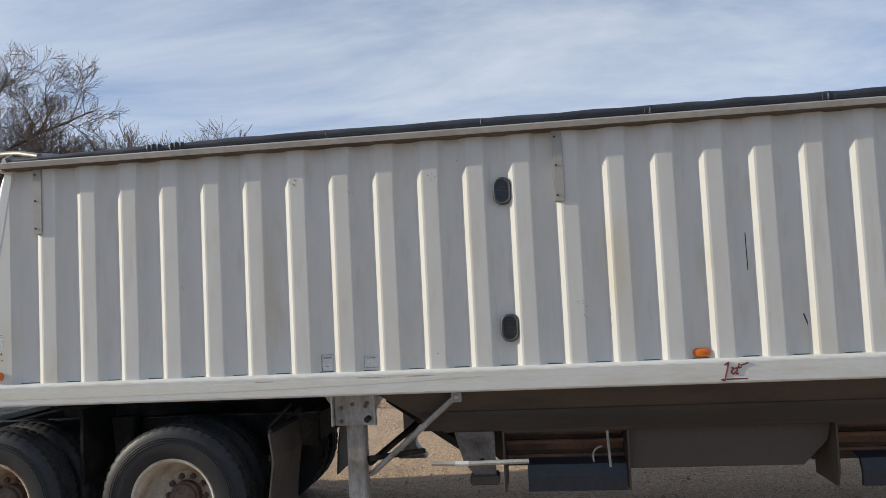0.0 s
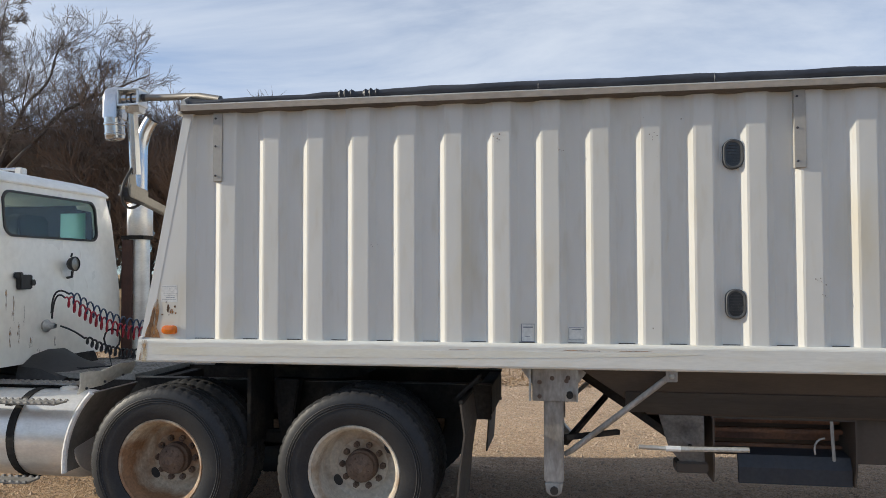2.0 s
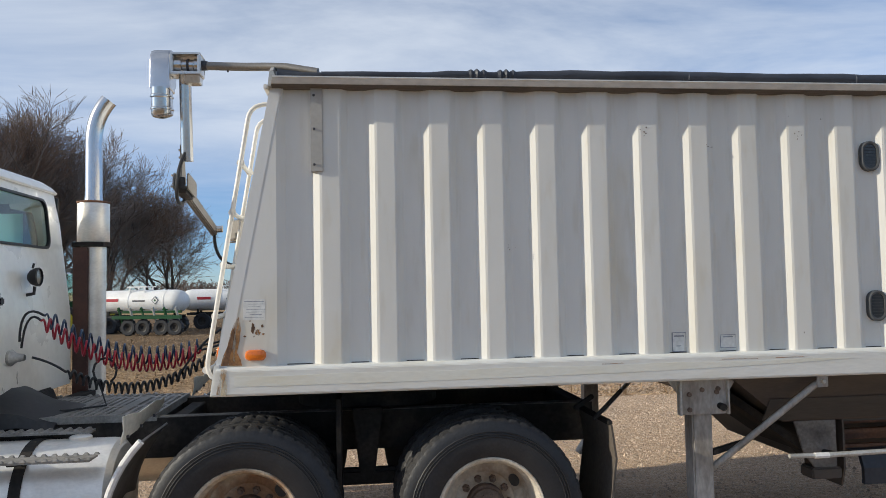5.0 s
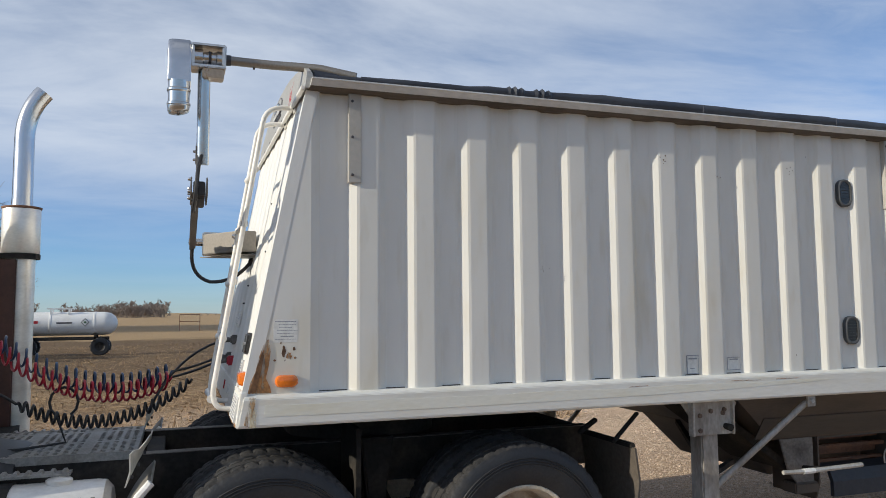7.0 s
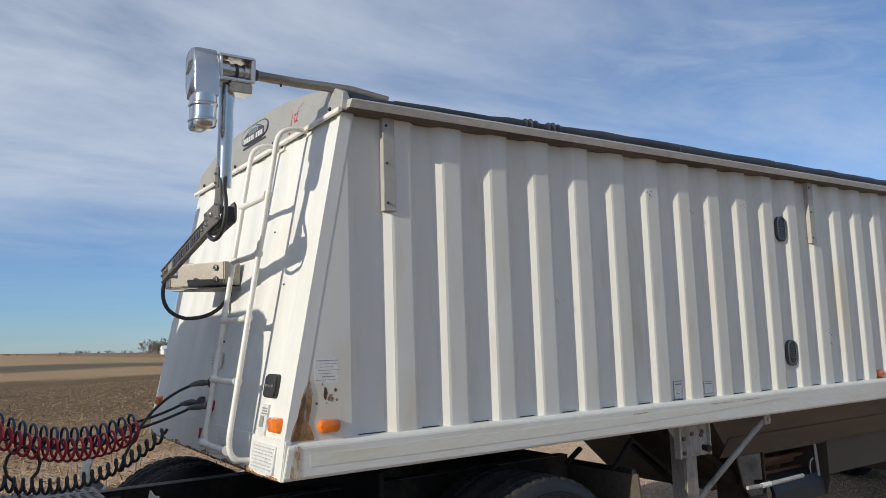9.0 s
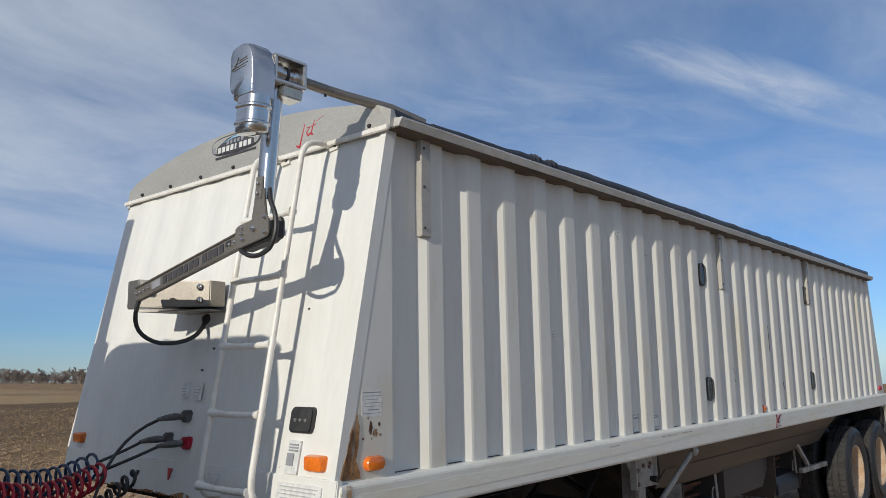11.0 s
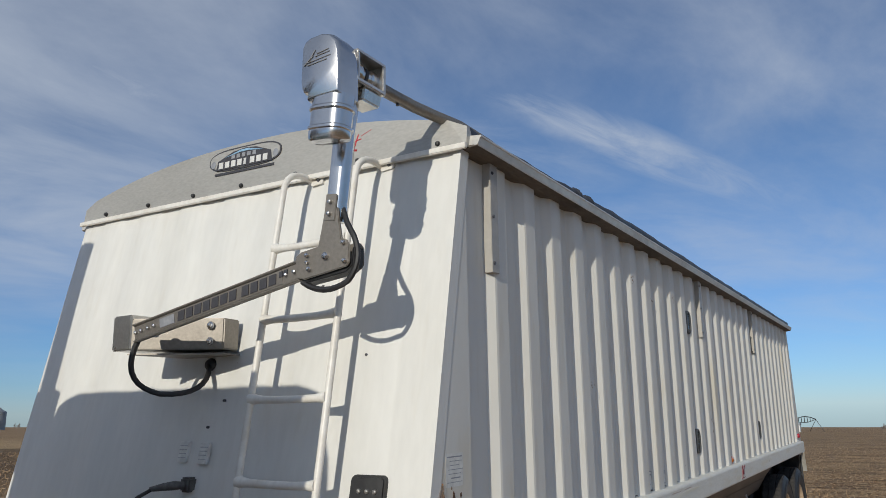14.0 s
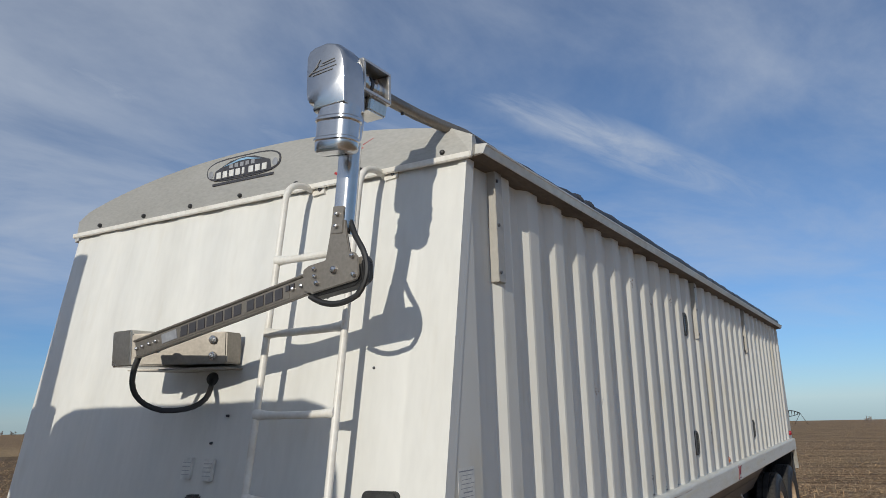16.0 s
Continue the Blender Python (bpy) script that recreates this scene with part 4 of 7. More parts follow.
cap_plate("badge_line", [badge(-0.2, -0.064), badge(0.2, -0.064), badge(0.2, -0.054), badge(-0.2, -0.054)], M_INK, 0.002, bd)

# front wall fittings
lad = None
def lad_x(z):
    return front_x(z) - 0.128 - 0.045 * (z - 1.4) / 1.5


for y in (5.380, 5.768):
    zt, zb = 2.90, 1.315
    pts = [(front_x(2.93) - 0.005, y, 2.925)] + arc((front_x(2.93) - 0.04, y, 2.935), (lad_x(2.93), y, 2.945), (lad_x(2.84), y, 2.84), 6)
    pts += [(lad_x(z), y, z) for z in (2.5, 2.1, 1.7, 1.42)]
    pts += arc((lad_x(1.42), y, 1.42), (lad_x(1.30), y, 1.29), (front_x(1.28) - 0.05, y, 1.285), 6) + [(front_x(1.28) + 0.01, y, 1.28)]
    bm = tube(B(), pts, 0.0145, 12)
    ob = part("ladder", bm, M_LADDER, trailer, "white tubular front ladder", smooth=True) if lad is None else part("ladder_rail", bm, M_LADDER, lad, smooth=True)
    lad = lad or ob
    tab = [(y - 0.012, 2.90), (y - 0.075, 2.905), (y - 0.075, 2.95), (y + 0.015, 2.95)]
    tp = part("ladder_tab", quads(B(), [[(front_x(zz) - d, yy, zz) for yy, zz in tab] for d in (0.0, 0.02)]), M_LADDER, lad)
    part("ladder_bolt", lathe(B(), [(0, -0.012), (0.008, -0.01), (0.01, 0.0), (0.01, 0.01)], (front_x(2.925) - 0.018, y - 0.05, 2.925), "x", 8), M_INK, lad)
for z in (2.577, 2.275, 1.96, 1.655, 1.338):
    x = lad_x(z)
    y0, y1 = 5.380, 5.768
    pts = [(x, y0 + (y1 - y0) * t, z + 0.006 * math.sin(math.pi * t) * -1) for t in (0, 0.06, 0.14, 0.3, 0.7, 0.86, 0.94, 1)]
    part("rung", tube(B(), pts, [0.024, 0.020, 0.016, 0.015, 0.015, 0.016, 0.020, 0.024], 10), M_LADDER, lad, "flattened-end white rung", smooth=True)

# socket box
o = rounded(5.245, 1.632, 0.155, 0.108, 0.022, 4)
rows = [[(front_x(z) - d, y, z) for y, z in o] for d in (-0.004, 0.026)]
sw = part("socket_box", quads(B(), rows), M_RUBBER, trailer, "black weatherproof switch box", bevel=0.008)
for k in range(3):
    part("socket_stud", lathe(B(), [(0, -0.008), (0.008, -0.006), (0.008, 0.004)], (front_x(1.635) - 0.028, 5.205 + 0.035 * k, 1.632), "x", 8), M_STEEL, sw)
sk = decal_x("load_sticker", 5.262, 1.478, 0.082, 0.135, M_LABEL, "printed warning sticker", off=0.012)
decal_x("print_block", 5.275, 1.47, 0.045, 0.05, M_FAINT, off=0.016, parent=sk)
for k in range(3):
    decal_x("print_line", 5.262, 1.53 - 0.012 * k, 0.06, 0.006, M_FAINT, off=0.016, parent=sk)
sk = decal_x("notice_plate", 5.19, 1.315, 0.29, 0.12, M_LABEL, "printed rating plate", off=0.012)
for k in range(7):
    decal_x("print_line", 5.19, 1.362 - 0.015 * k, 0.25 - 0.03 * (k % 2), 0.003, M_PALEINK, off=0.017, parent=sk)
for y, z in ((6.11, 1.745), (6.235, 1.75)):
    sk = decal_x("small_notice", y, z, 0.055, 0.085, M_PALELABEL, "small printed notice", off=0.016)
    for k in range(4):
        decal_x("print_line", y, z + 0.025 - 0.016 * k, 0.042, 0.0035, M_PALEINK, off=0.019, parent=sk)
decal_x("small_plate", 5.83, 1.345, 0.085, 0.055, M_LABEL, "small metal plate", off=0.012)
tri = [(6.245, 1.365), (6.205, 1.365), (6.225, 1.31)]
part("red_triangle", quads(B(), [[(front_x(z) - d, y, z) for y, z in tri] for d in (0.0, 0.021)]), M_REDINK, trailer, "red triangle sticker")
for y, z in ((6.06, 1.96), (6.13, 1.85), (5.60, 2.42), (5.33, 2.12)):
    part("rivet", lathe(B(), [(0, -0.010), (0.005, -0.008), (0.006, 0.01)], (front_x(z) - 0.008, y, z), "x", 8), M_INK, trailer)

# gladhands and plug on the front wall
def gladhand(y, z, material, label):
    x = front_x(z)
    bm = B()
    box(bm, x - 0.04, x + 0.01, y - 0.028, y + 0.028, z - 0.03, z + 0.03)
    g = part("gladhand", bm, material, trailer, label, bevel=0.008)
    part("coupling_head", tube(B(), [(x - 0.04, y, z), (x - 0.075, y + 0.02, z), (x - 0.095, y + 0.06, z - 0.005), (x - 0.11, y + 0.12, z - 0.015)], [0.014, 0.019, 0.016, 0.010], 10), M_GREYCAST, g, "grey cast coupling", smooth=True)
    return g


gladhand(6.17, 1.62, M_GREYCAST, "black electric socket")
gladhand(6.12, 1.492, M_RED, "red air coupling")
gladhand(6.30, 1.505, M_GREYCAST, "dark air coupling")

# ---- tarp arm ----
bm = prism(B(), [(-3.93, 6.035), (-3.95, 6.345), (-4.245, 6.345), (-4.03, 6.02)], "z", 2.172, 2.305)
arm = part("tarp_arm", bm, M_ARM, trailer, "stainless electric tarp arm on a wall bracket", bevel=0.005)
bm = prism(B(), [(-3.93, 6.025), (-3.95, 6.34), (-4.262, 6.335), (-4.045, 6.005)], "z", 2.150, 2.156)
part("bracket_flange", bm, M_ARM, arm)
bm = B()
box(bm, -4.247, -3.95, 6.345, 6.465, 2.172, 2.322)
part("pivot_cover", bm, M_STEEL, arm, "bluish steel pivot cover", bevel=0.006)
for z in (2.272, 2.205):
    part("bracket_bolt", lathe(B(), [(0, -0.014), (0.010, -0.012), (0.012, -0.004), (0.018, -0.003), (0.018, 0.004)], (-4.065, 6.065, z), "x", 10), M_CHROME, arm)
AX = -4.330                       # outer face of the lower arm
PIV, ELB = Vector((AX + 0.022, 6.188, 2.232)), Vector((AX + 0.022, 5.205, 2.418))
d = (ELB - PIV).normalized()
c_ = Vector((0, -d.z, d.y))
c_ = c_ if c_.z > 0 else -c_
part("arm_pivot", tube(B(), [(-4.25, 6.17, 2.238), (AX + 0.01, 6.17, 2.238)], 0.024, 14), M_STEEL, arm, smooth=True)
# channel-section lower arm: web and two rolled lips
bm = B()
bar(bm, PIV - d * 0.03, ELB - d * 0.13, 0.030, 0.066)
part("lower_arm", bm, M_ARM, arm, "brushed steel lower arm", bevel=0.006)
for sg in (-1, 1):
    bm = B()
    o = c_ * 0.0335 * sg + Vector((-0.012, 0, 0))
    bar(bm, PIV - d * 0.03 + o, ELB - d * 0.13 + o, 0.020, 0.009)
    part("arm_lip", bm, M_ARM, arm, bevel=0.003)
mid_a, mid_b = PIV + d * 0.125, ELB - d * 0.215
bm = B()
bar(bm, mid_a + Vector((-0.0155, 0, 0)), mid_b + Vector((-0.0155, 0, 0)), 0.003, 0.052)
lb = part("arm_label", bm, M_ARM, arm, "brushed label strip with dark bars")
bm = B()
p = mid_a + d * 0.008 + Vector((-0.018, 0, 0))
bar(bm, p, p + d * 0.085, 0.003, 0.036)
part("maker_plate", bm, M_FAINT, lb, "small grey maker's panel")
cursor = 0.115
for wd, n_, h_, lift_ in ((0.0470, 7, 0.037, 0.0), (0.0455, 4, 0.037, 0.0), (0.022, 2, 0.019, 0.009)):
    for k in range(n_):
        o = mid_a + d * cursor + Vector((-0.0185, 0, 0)) + c_ * lift_
        sl = d * h_ * 0.10
        foot, head = o - c_ * h_ / 2 - sl, o + c_ * h_ / 2 + sl
        w8 = d * wd * 0.76
        part("dark_bar", quads(B(), [[p + Vector((e_, 0, 0)) for p in (foot, foot + w8, head + w8, head)] for e_ in (0.002, -0.0015)]), M_INK, lb)
        cursor += wd
    cursor += 0.018 if wd > 0.046 else 0.006
for t in (-0.012, 0.022, 0.062, 0.10):
    p = PIV + d * t
    part("arm_bolt", lathe(B(), [(0, -0.012), (0.007, -0.009), (0.008, 0.0)], p + Vector((-0.016, 0, 0)), "x", 8), M_CHROME, arm)
for t in (0.195, 0.155):
    p = ELB - d * t
    part("arm_bolt", lathe(B(), [(0, -0.012), (0.007, -0.009), (0.008, 0.0)], p + Vector((-0.016, 0, 0)), "x", 8), M_CHROME, arm)
# elbow plates, in line with the lower arm, and the black piece between them
pl = [(5.342, 2.440), (5.320, 2.452), (5.135, 2.479), (5.118, 2.472), (5.106, 2.455), (5.104, 2.395), (5.116, 2.381), (5.300, 2.354), (5.342, 2.366)]
for x0, x1 in ((-4.338, -4.330), (-4.262, -4.254)):
    part("elbow_plate", prism(B(), pl, "x", x0, x1), M_ARM, arm, "flat steel elbow plate", bevel=0.003)
part("elbow_infill", prism(B(), [(5.335, 2.372), (5.31, 2.343), (5.13, 2.364), (5.101, 2.382), (5.094, 2.445), (5.102, 2.452), (5.115, 2.40)], "x", -4.325, -4.268), M_RUBBER, arm, "black piece between the elbow plates", bevel=0.004)
for y, z, r in ((5.205, 2.425, 0.013), (5.128, 2.463, 0.008), (5.122, 2.400, 0.009), (5.277, 2.388, 0.009), (5.285, 2.412, 0.007), (5.287, 2.437, 0.008)):
    part("elbow_bolt", lathe(B(), [(0, -0.014), (r * 0.7, -0.013), (r, -0.009), (r, 0.0)], (-4.338, y, z), "x", 10), M_CHROME, arm)
# tongue and upper arm, a rounded channel
pl = [(5.275, 2.43), (5.150, 2.43), (5.172, 2.545), (5.178, 2.60), (5.238, 2.60), (5.252, 2.53)]
part("upper_bracket", prism(B(), pl, "x", -4.312, -4.300), M_ARM, arm, "waisted steel tongue", bevel=0.003)
u0, u1 = Vector((-4.280, 5.208, 2.555)), Vector((-4.280, 5.156, 3.03))
ax = (u1 - u0).normalized()
sy = Vector((0, ax.z, -ax.y))
prof = [(-0.032, -0.028), (-0.032, 0.010), (-0.026, 0.024), (-0.010, 0.034), (0.010, 0.034), (0.024, 0.026), (0.030, 0.010), (0.030, -0.024), (0.022, -0.030)]
part("upper_arm", quads(B(), [[p + Vector((a, 0, 0)) - sy * b_ for a, b_ in prof] for p in (u0, u1)]), M_CHROME, arm, "polished rounded upper arm", smooth=True)
bm = B()
bar(bm, u0 + Vector((-0.033, 0, 0)) + sy * 0.006, u0 + Vector((-0.033, 0, 0)) + sy * 0.006 + ax * 0.095, 0.006, 0.050, sy)
part("arm_sleeve", bm, M_ARM, arm, "bolted steel sleeve plate", bevel=0.002)
for t in (0.024, 0.066):
    part("arm_bolt", lathe(B(), [(0, -0.014), (0.007, -0.011), (0.008, 0.0)], u0 + Vector((-0.036, 0, 0)) + sy * 0.006 + ax * t, "x", 8), M_CHROME, arm)
# motor head: ribbed collar with a slanted foot, then the domed housing
def head_ring(t, grow=0.0, slant=0.0):
    """A rounded oblong round the head's axis, t metres up it."""
    o = Vector((-4.402, 5.132, 2.93)) + ax * t
    out_ = []
    for a, b_ in rounded(0, 0, 0.104 + 2 * grow, 0.152 + 2 * grow, 0.047 + grow * 0.5, 6):
        out_.append(o + Vector((a, 0, 0)) + sy * b_ + ax * slant * (-a / 0.05))
    return out_


rings = [head_ring(t, g, s_) for t, g, s_ in ((-0.135, -0.028, -0.006), (-0.128, -0.006, -0.006), (-0.120, 0.0, -0.004), (-0.096, 0.001, 0), (-0.092, 0.005, 0), (-0.084, 0.005, 0), (-0.079, 0.0, 0), (-0.028, 0.0, 0), (-0.022, 0.005, 0), (-0.014, 0.005, 0), (-0.008, 0.0, 0), (0.03, 0.0, 0))]
part("motor_collar", quads(B(), rings), M_CHROME, arm, "polished ribbed motor collar", smooth=True)
out = [(5.205, 2.945), (5.200, 2.968), (5.222, 2.976), (5.232, 2.990), (5.236, 3.02), (5.232, 3.150), (5.220, 3.172), (5.196, 3.182), (5.145, 3.185), (5.105, 3.172), (5.080, 3.145), (5.068, 3.105), (5.064, 3.05), (5.064, 2.945)]
rows = []
for x, sc in ((-4.456, 0.90), (-4.454, 0.935), (-4.448, 0.965), (-4.438, 0.988), (-4.422, 1.0), (-4.36, 1.0), (-4.351, 0.985), (-4.346, 0.94)):
    rows.append([(x, 5.148 + (y - 5.148) * sc, 3.06 + (z - 3.06) * sc) for y, z in out])
part("motor_housing", quads(B(), rows), M_CHROME, arm, "polished domed motor housing", smooth=True)
# dimple low on the housing's near shoulder
part("housing_dimple", quads(B(), [[(-4.447 + 0.030 * a, 5.079 - 0.012 * a - 0.002, 2.998 + b_) for a, b_ in ((0, -0.02), (0.5, -0.032), (1, -0.02), (0.8, 0.01), (0.5, 0.03), (0.2, 0.01))], [(-4.444 + 0.030 * a, 5.083 - 0.012 * a, 2.998 + b_) for a, b_ in ((0, -0.02), (0.5, -0.032), (1, -0.02), (0.8, 0.01), (0.5, 0.03), (0.2, 0.01))]]), M_ARM, arm)
mk = lambda a, c: (-4.4575, 5.157 - a, 3.088 + c)
for a, c in (((-0.062, -0.012), (-0.034, 0.008)), ((-0.034, 0.008), (-0.012, 0.036)), ((-0.030, 0.010), (-0.022, 0.016)), ((-0.012, 0.012), (0.052, 0.016)), ((-0.005, 0.020), (0.048, 0.026)), ((-0.048, -0.004), (0.056, 0.002)), ((-0.046, -0.014), (0.040, -0.010))):
    part("maker_stroke", tube(B(), [mk(*a), mk(*c)], 0.0017, 5), M_FAINT, arm)
# bracket: a frame open at its middle round the gearbox, with a box under it
bm = B()
box(bm, -4.346, -4.178, 5.070, 5.195, 3.142, 3.154)
box(bm, -4.346, -4.178, 5.070, 5.195, 3.030, 3.044)
box(bm, -4.196, -4.178, 5.070, 5.195, 3.044, 3.142)
box(bm, -4.346, -4.330, 5.070, 5.195, 3.044, 3.142)
part("motor_bracket", bm, M_STEEL, arm, "bent stainless motor bracket", bevel=0.004)
part("bracket_box", prism(B(), [(5.082, 3.030), (5.185, 3.030), (5.175, 2.985), (5.092, 2.985)], "x", -4.292, -4.186), M_STEEL, arm, bevel=0.005)
part("gear_case", tube(B(), [(-4.33, 5.132, 3.094), (-4.29, 5.132, 3.094), (-4.285, 5.132, 3.094), (-4.225, 5.132, 3.094), (-4.22, 5.132, 3.094), (-4.19, 5.132, 3.094)], [0.045, 0.045, 0.034, 0.034, 0.04, 0.04], 18), M_CHROME, arm, "round gear case", smooth=True)
part("gear_band", tube(B(), [(-4.262, 5.132, 3.094), (-4.248, 5.132, 3.094)], 0.037, 16), M_INK, arm)
tp = [(-4.18, 5.130, 3.094), (-4.08, 5.124, 3.090), (-3.94, 5.108, 3.084), (-3.82, 5.086, 3.080), (-3.70, 5.042, 3.066), (-3.52, 4.995, 3.026)]
part("roll_tube", tube(B(), tp, [0.0235] * 6, 14), M_ARM, arm, "bare steel roll tube", smooth=True)
part("tube_collar", tube(B(), [(-4.182, 5.130, 3.094), (-4.150, 5.128, 3.093)], [0.029, 0.027], 12), M_INK, arm, smooth=True)
part("tube_clamp", tube(B(), [(-4.04, 5.120, 3.0885), (-4.03, 5.119, 3.088)], [0.0235, 0.0235], 12), M_ARM, arm)
part("clamp_bolt", tube(B(), [(-4.035, 5.12, 3.066), (-4.035, 5.12, 3.056)], 0.006, 8), M_INK, arm)
# cables
part("arm_cable", tube(B(), arc((-4.312, 6.20, 2.205), (-4.33, 6.30, 2.03), (-4.20, 6.19, 1.988), 9) + arc((-4.20, 6.19, 1.988), (-4.06, 6.06, 1.975), (-3.955, 6.182, 2.112), 8)[1:], 0.0115, 8), M_RUBBER, arm, "black power cable", smooth=True)
part("cable_grommet", lathe(B(), [(0.0, -0.028), (0.022, -0.022), (0.03, -0.008), (0.03, 0.01)], (front_x(2.116) - 0.008, 6.184, 2.116), "x", 12), M_RUBBER, arm, smooth=True)
part("elbow_cable", tube(B(), arc((-4.318, 5.325, 2.350), (-4.325, 5.22, 2.285), (-4.318, 5.125, 2.335), 8) + arc((-4.318, 5.125, 2.335), (-4.31, 5.065, 2.40), (-4.305, 5.112, 2.49), 7)[1:] + [(-4.30, 5.145, 2.54), (-4.285, 5.178, 2.60)], 0.0105, 8), M_RUBBER, arm, smooth=True)

# ---- under the trailer ----
def loft(levels):
    rows = [[(x0, y0, z), (x1, y0, z), (x1, y1, z), (x0, y1, z)] for x0, x1, y0, y1, z in levels]
    return quads(B(), rows)


# front slope of the hopper; its shade is put into the black colour
bm = B()
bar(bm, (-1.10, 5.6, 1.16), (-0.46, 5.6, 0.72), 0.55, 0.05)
part("hopper_front_sheet", bm, M_BLACK, trailer, "sloping front sheet of the hopper, its shade coloured black")
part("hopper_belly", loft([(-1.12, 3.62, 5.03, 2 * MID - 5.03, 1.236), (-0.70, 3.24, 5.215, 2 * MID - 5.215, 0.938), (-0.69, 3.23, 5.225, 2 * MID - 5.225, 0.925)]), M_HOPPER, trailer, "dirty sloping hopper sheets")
# darker slate strip over the lower part of the sloping sheet
hz_ = lambda y: 1.236 + (0.938 - 1.236) * (y - 5.03) / (5.215 - 5.03)
band = [(y - 0.006, hz_(y)) for y in (5.125, 5.165, 5.205, 5.214)]
part("hopper_band", quads(B(), [[(xa, y, z) for y, z in band] + [(xa, y + 0.012, z) for y, z in reversed(band)] for xa in (-0.83, 3.40)]), M_BAND, trailer, "dark slate lower band of the hopper")
for x in (-0.275, 1.905):
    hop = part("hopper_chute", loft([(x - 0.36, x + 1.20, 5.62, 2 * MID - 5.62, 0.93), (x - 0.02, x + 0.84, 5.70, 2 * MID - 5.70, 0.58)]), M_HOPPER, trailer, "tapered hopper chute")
    for xx in (x - 0.012, x + 0.83):
        pl = [(5.235, 0.925), (5.66, 0.925), (5.66, 0.50), (5.27, 0.50), (5.235, 0.62)]
        part("trap_plate", prism(B(), pl, "x", xx, xx + 0.012), M_SKIRT, hop, "side plate of the hopper trap")
    for z, hgt, y in ((0.875, 0.075, 5.50), (0.80, 0.03, 5.44), (0.755, 0.05, 5.52), (0.70, 0.02, 5.46)):
        bm = B()
        box(bm, x, x + 0.83, y, y + 0.05, z - hgt / 2, z + hgt / 2)
        part("gate_bar", bm, M_GATE, hop, "rust-brown gate bar", bevel=0.006)
    rows = [[(xa, y, z), (xa, y + 0.03, z), (xb, y + 0.03, z), (xb, y, z)] for y, z, xa, xb in ((5.42, 0.69, x + 0.15, x + 0.82), (5.30, 0.675, x + 0.15, x + 0.82), (5.27, 0.60, x + 0.15, x + 0.82), (5.27, 0.50, x + 0.15, x + 0.82))]
    part("gate_flap", quads(B(), rows), M_FLAP, hop, "dark rubber chute flap")
    bm = B()
    bar(bm, (x + 0.70, 5.26, 0.92), (x + 0.71, 5.25, 0.66), 0.012, 0.02)
    part("gate_strut", bm, M_LEG, hop, bevel=0.004)
    part("gate_hook", tube(B(), arc((x + 0.66, 5.26, 0.80), (x + 0.58, 5.25, 0.79), (x + 0.60, 5.25, 0.70), 5), 0.006, 6), M_LEG, hop)
    bm = B()
    bar(bm, (x - 0.02, 5.26, 0.92), (x + 0.84, 5.26, 0.92), 0.03, 0.025)
    part("gate_rail", bm, M_HOPPER, hop)
bm = prism(B(), [(0.57, 0.928), (1.89, 0.928), (1.86, 0.80), (1.70, 0.638), (0.575, 0.638)], "y", 5.30, 5.312)
part("hopper_skirt", bm, M_SKIRT, trailer, "dusty brown divider sheet")
bm = prism(B(), [(-0.62, 0.925), (-0.34, 0.925), (-0.34, 0.62), (-0.48, 0.62), (-0.56, 0.72)], "y", 5.22, 5.235)
part("crank_mount", bm, M_DUST, trailer, bevel=0.004)
bm = B()
tube(bm, [(-0.76, 5.05, 0.755), (-0.60, 5.05, 0.75)], 0.014, 8)
tube(bm, [(-0.51, 5.05, 0.75), (-0.11, 5.05, 0.757)], 0.016, 8)
crank = part("crank_handle", bm, M_GALV, trailer, "steel gate crank handle", smooth=True)
part("crank_sleeve", tube(B(), [(-0.60, 5.05, 0.75), (-0.51, 5.05, 0.75)], 0.018, 8), M_NURSE, crank, "white sleeve")
part("crank_shaft", tube(B(), [(-0.45, 5.05, 0.752), (-0.42, 5.30, 0.72)], 0.016, 8), M_BLACK, crank)
bm = B()
box(bm, -0.52, -0.32, 5.20, 5.34, 0.565, 0.635)
part("gear_box", bm, M_SKIRT, trailer, bevel=0.01)


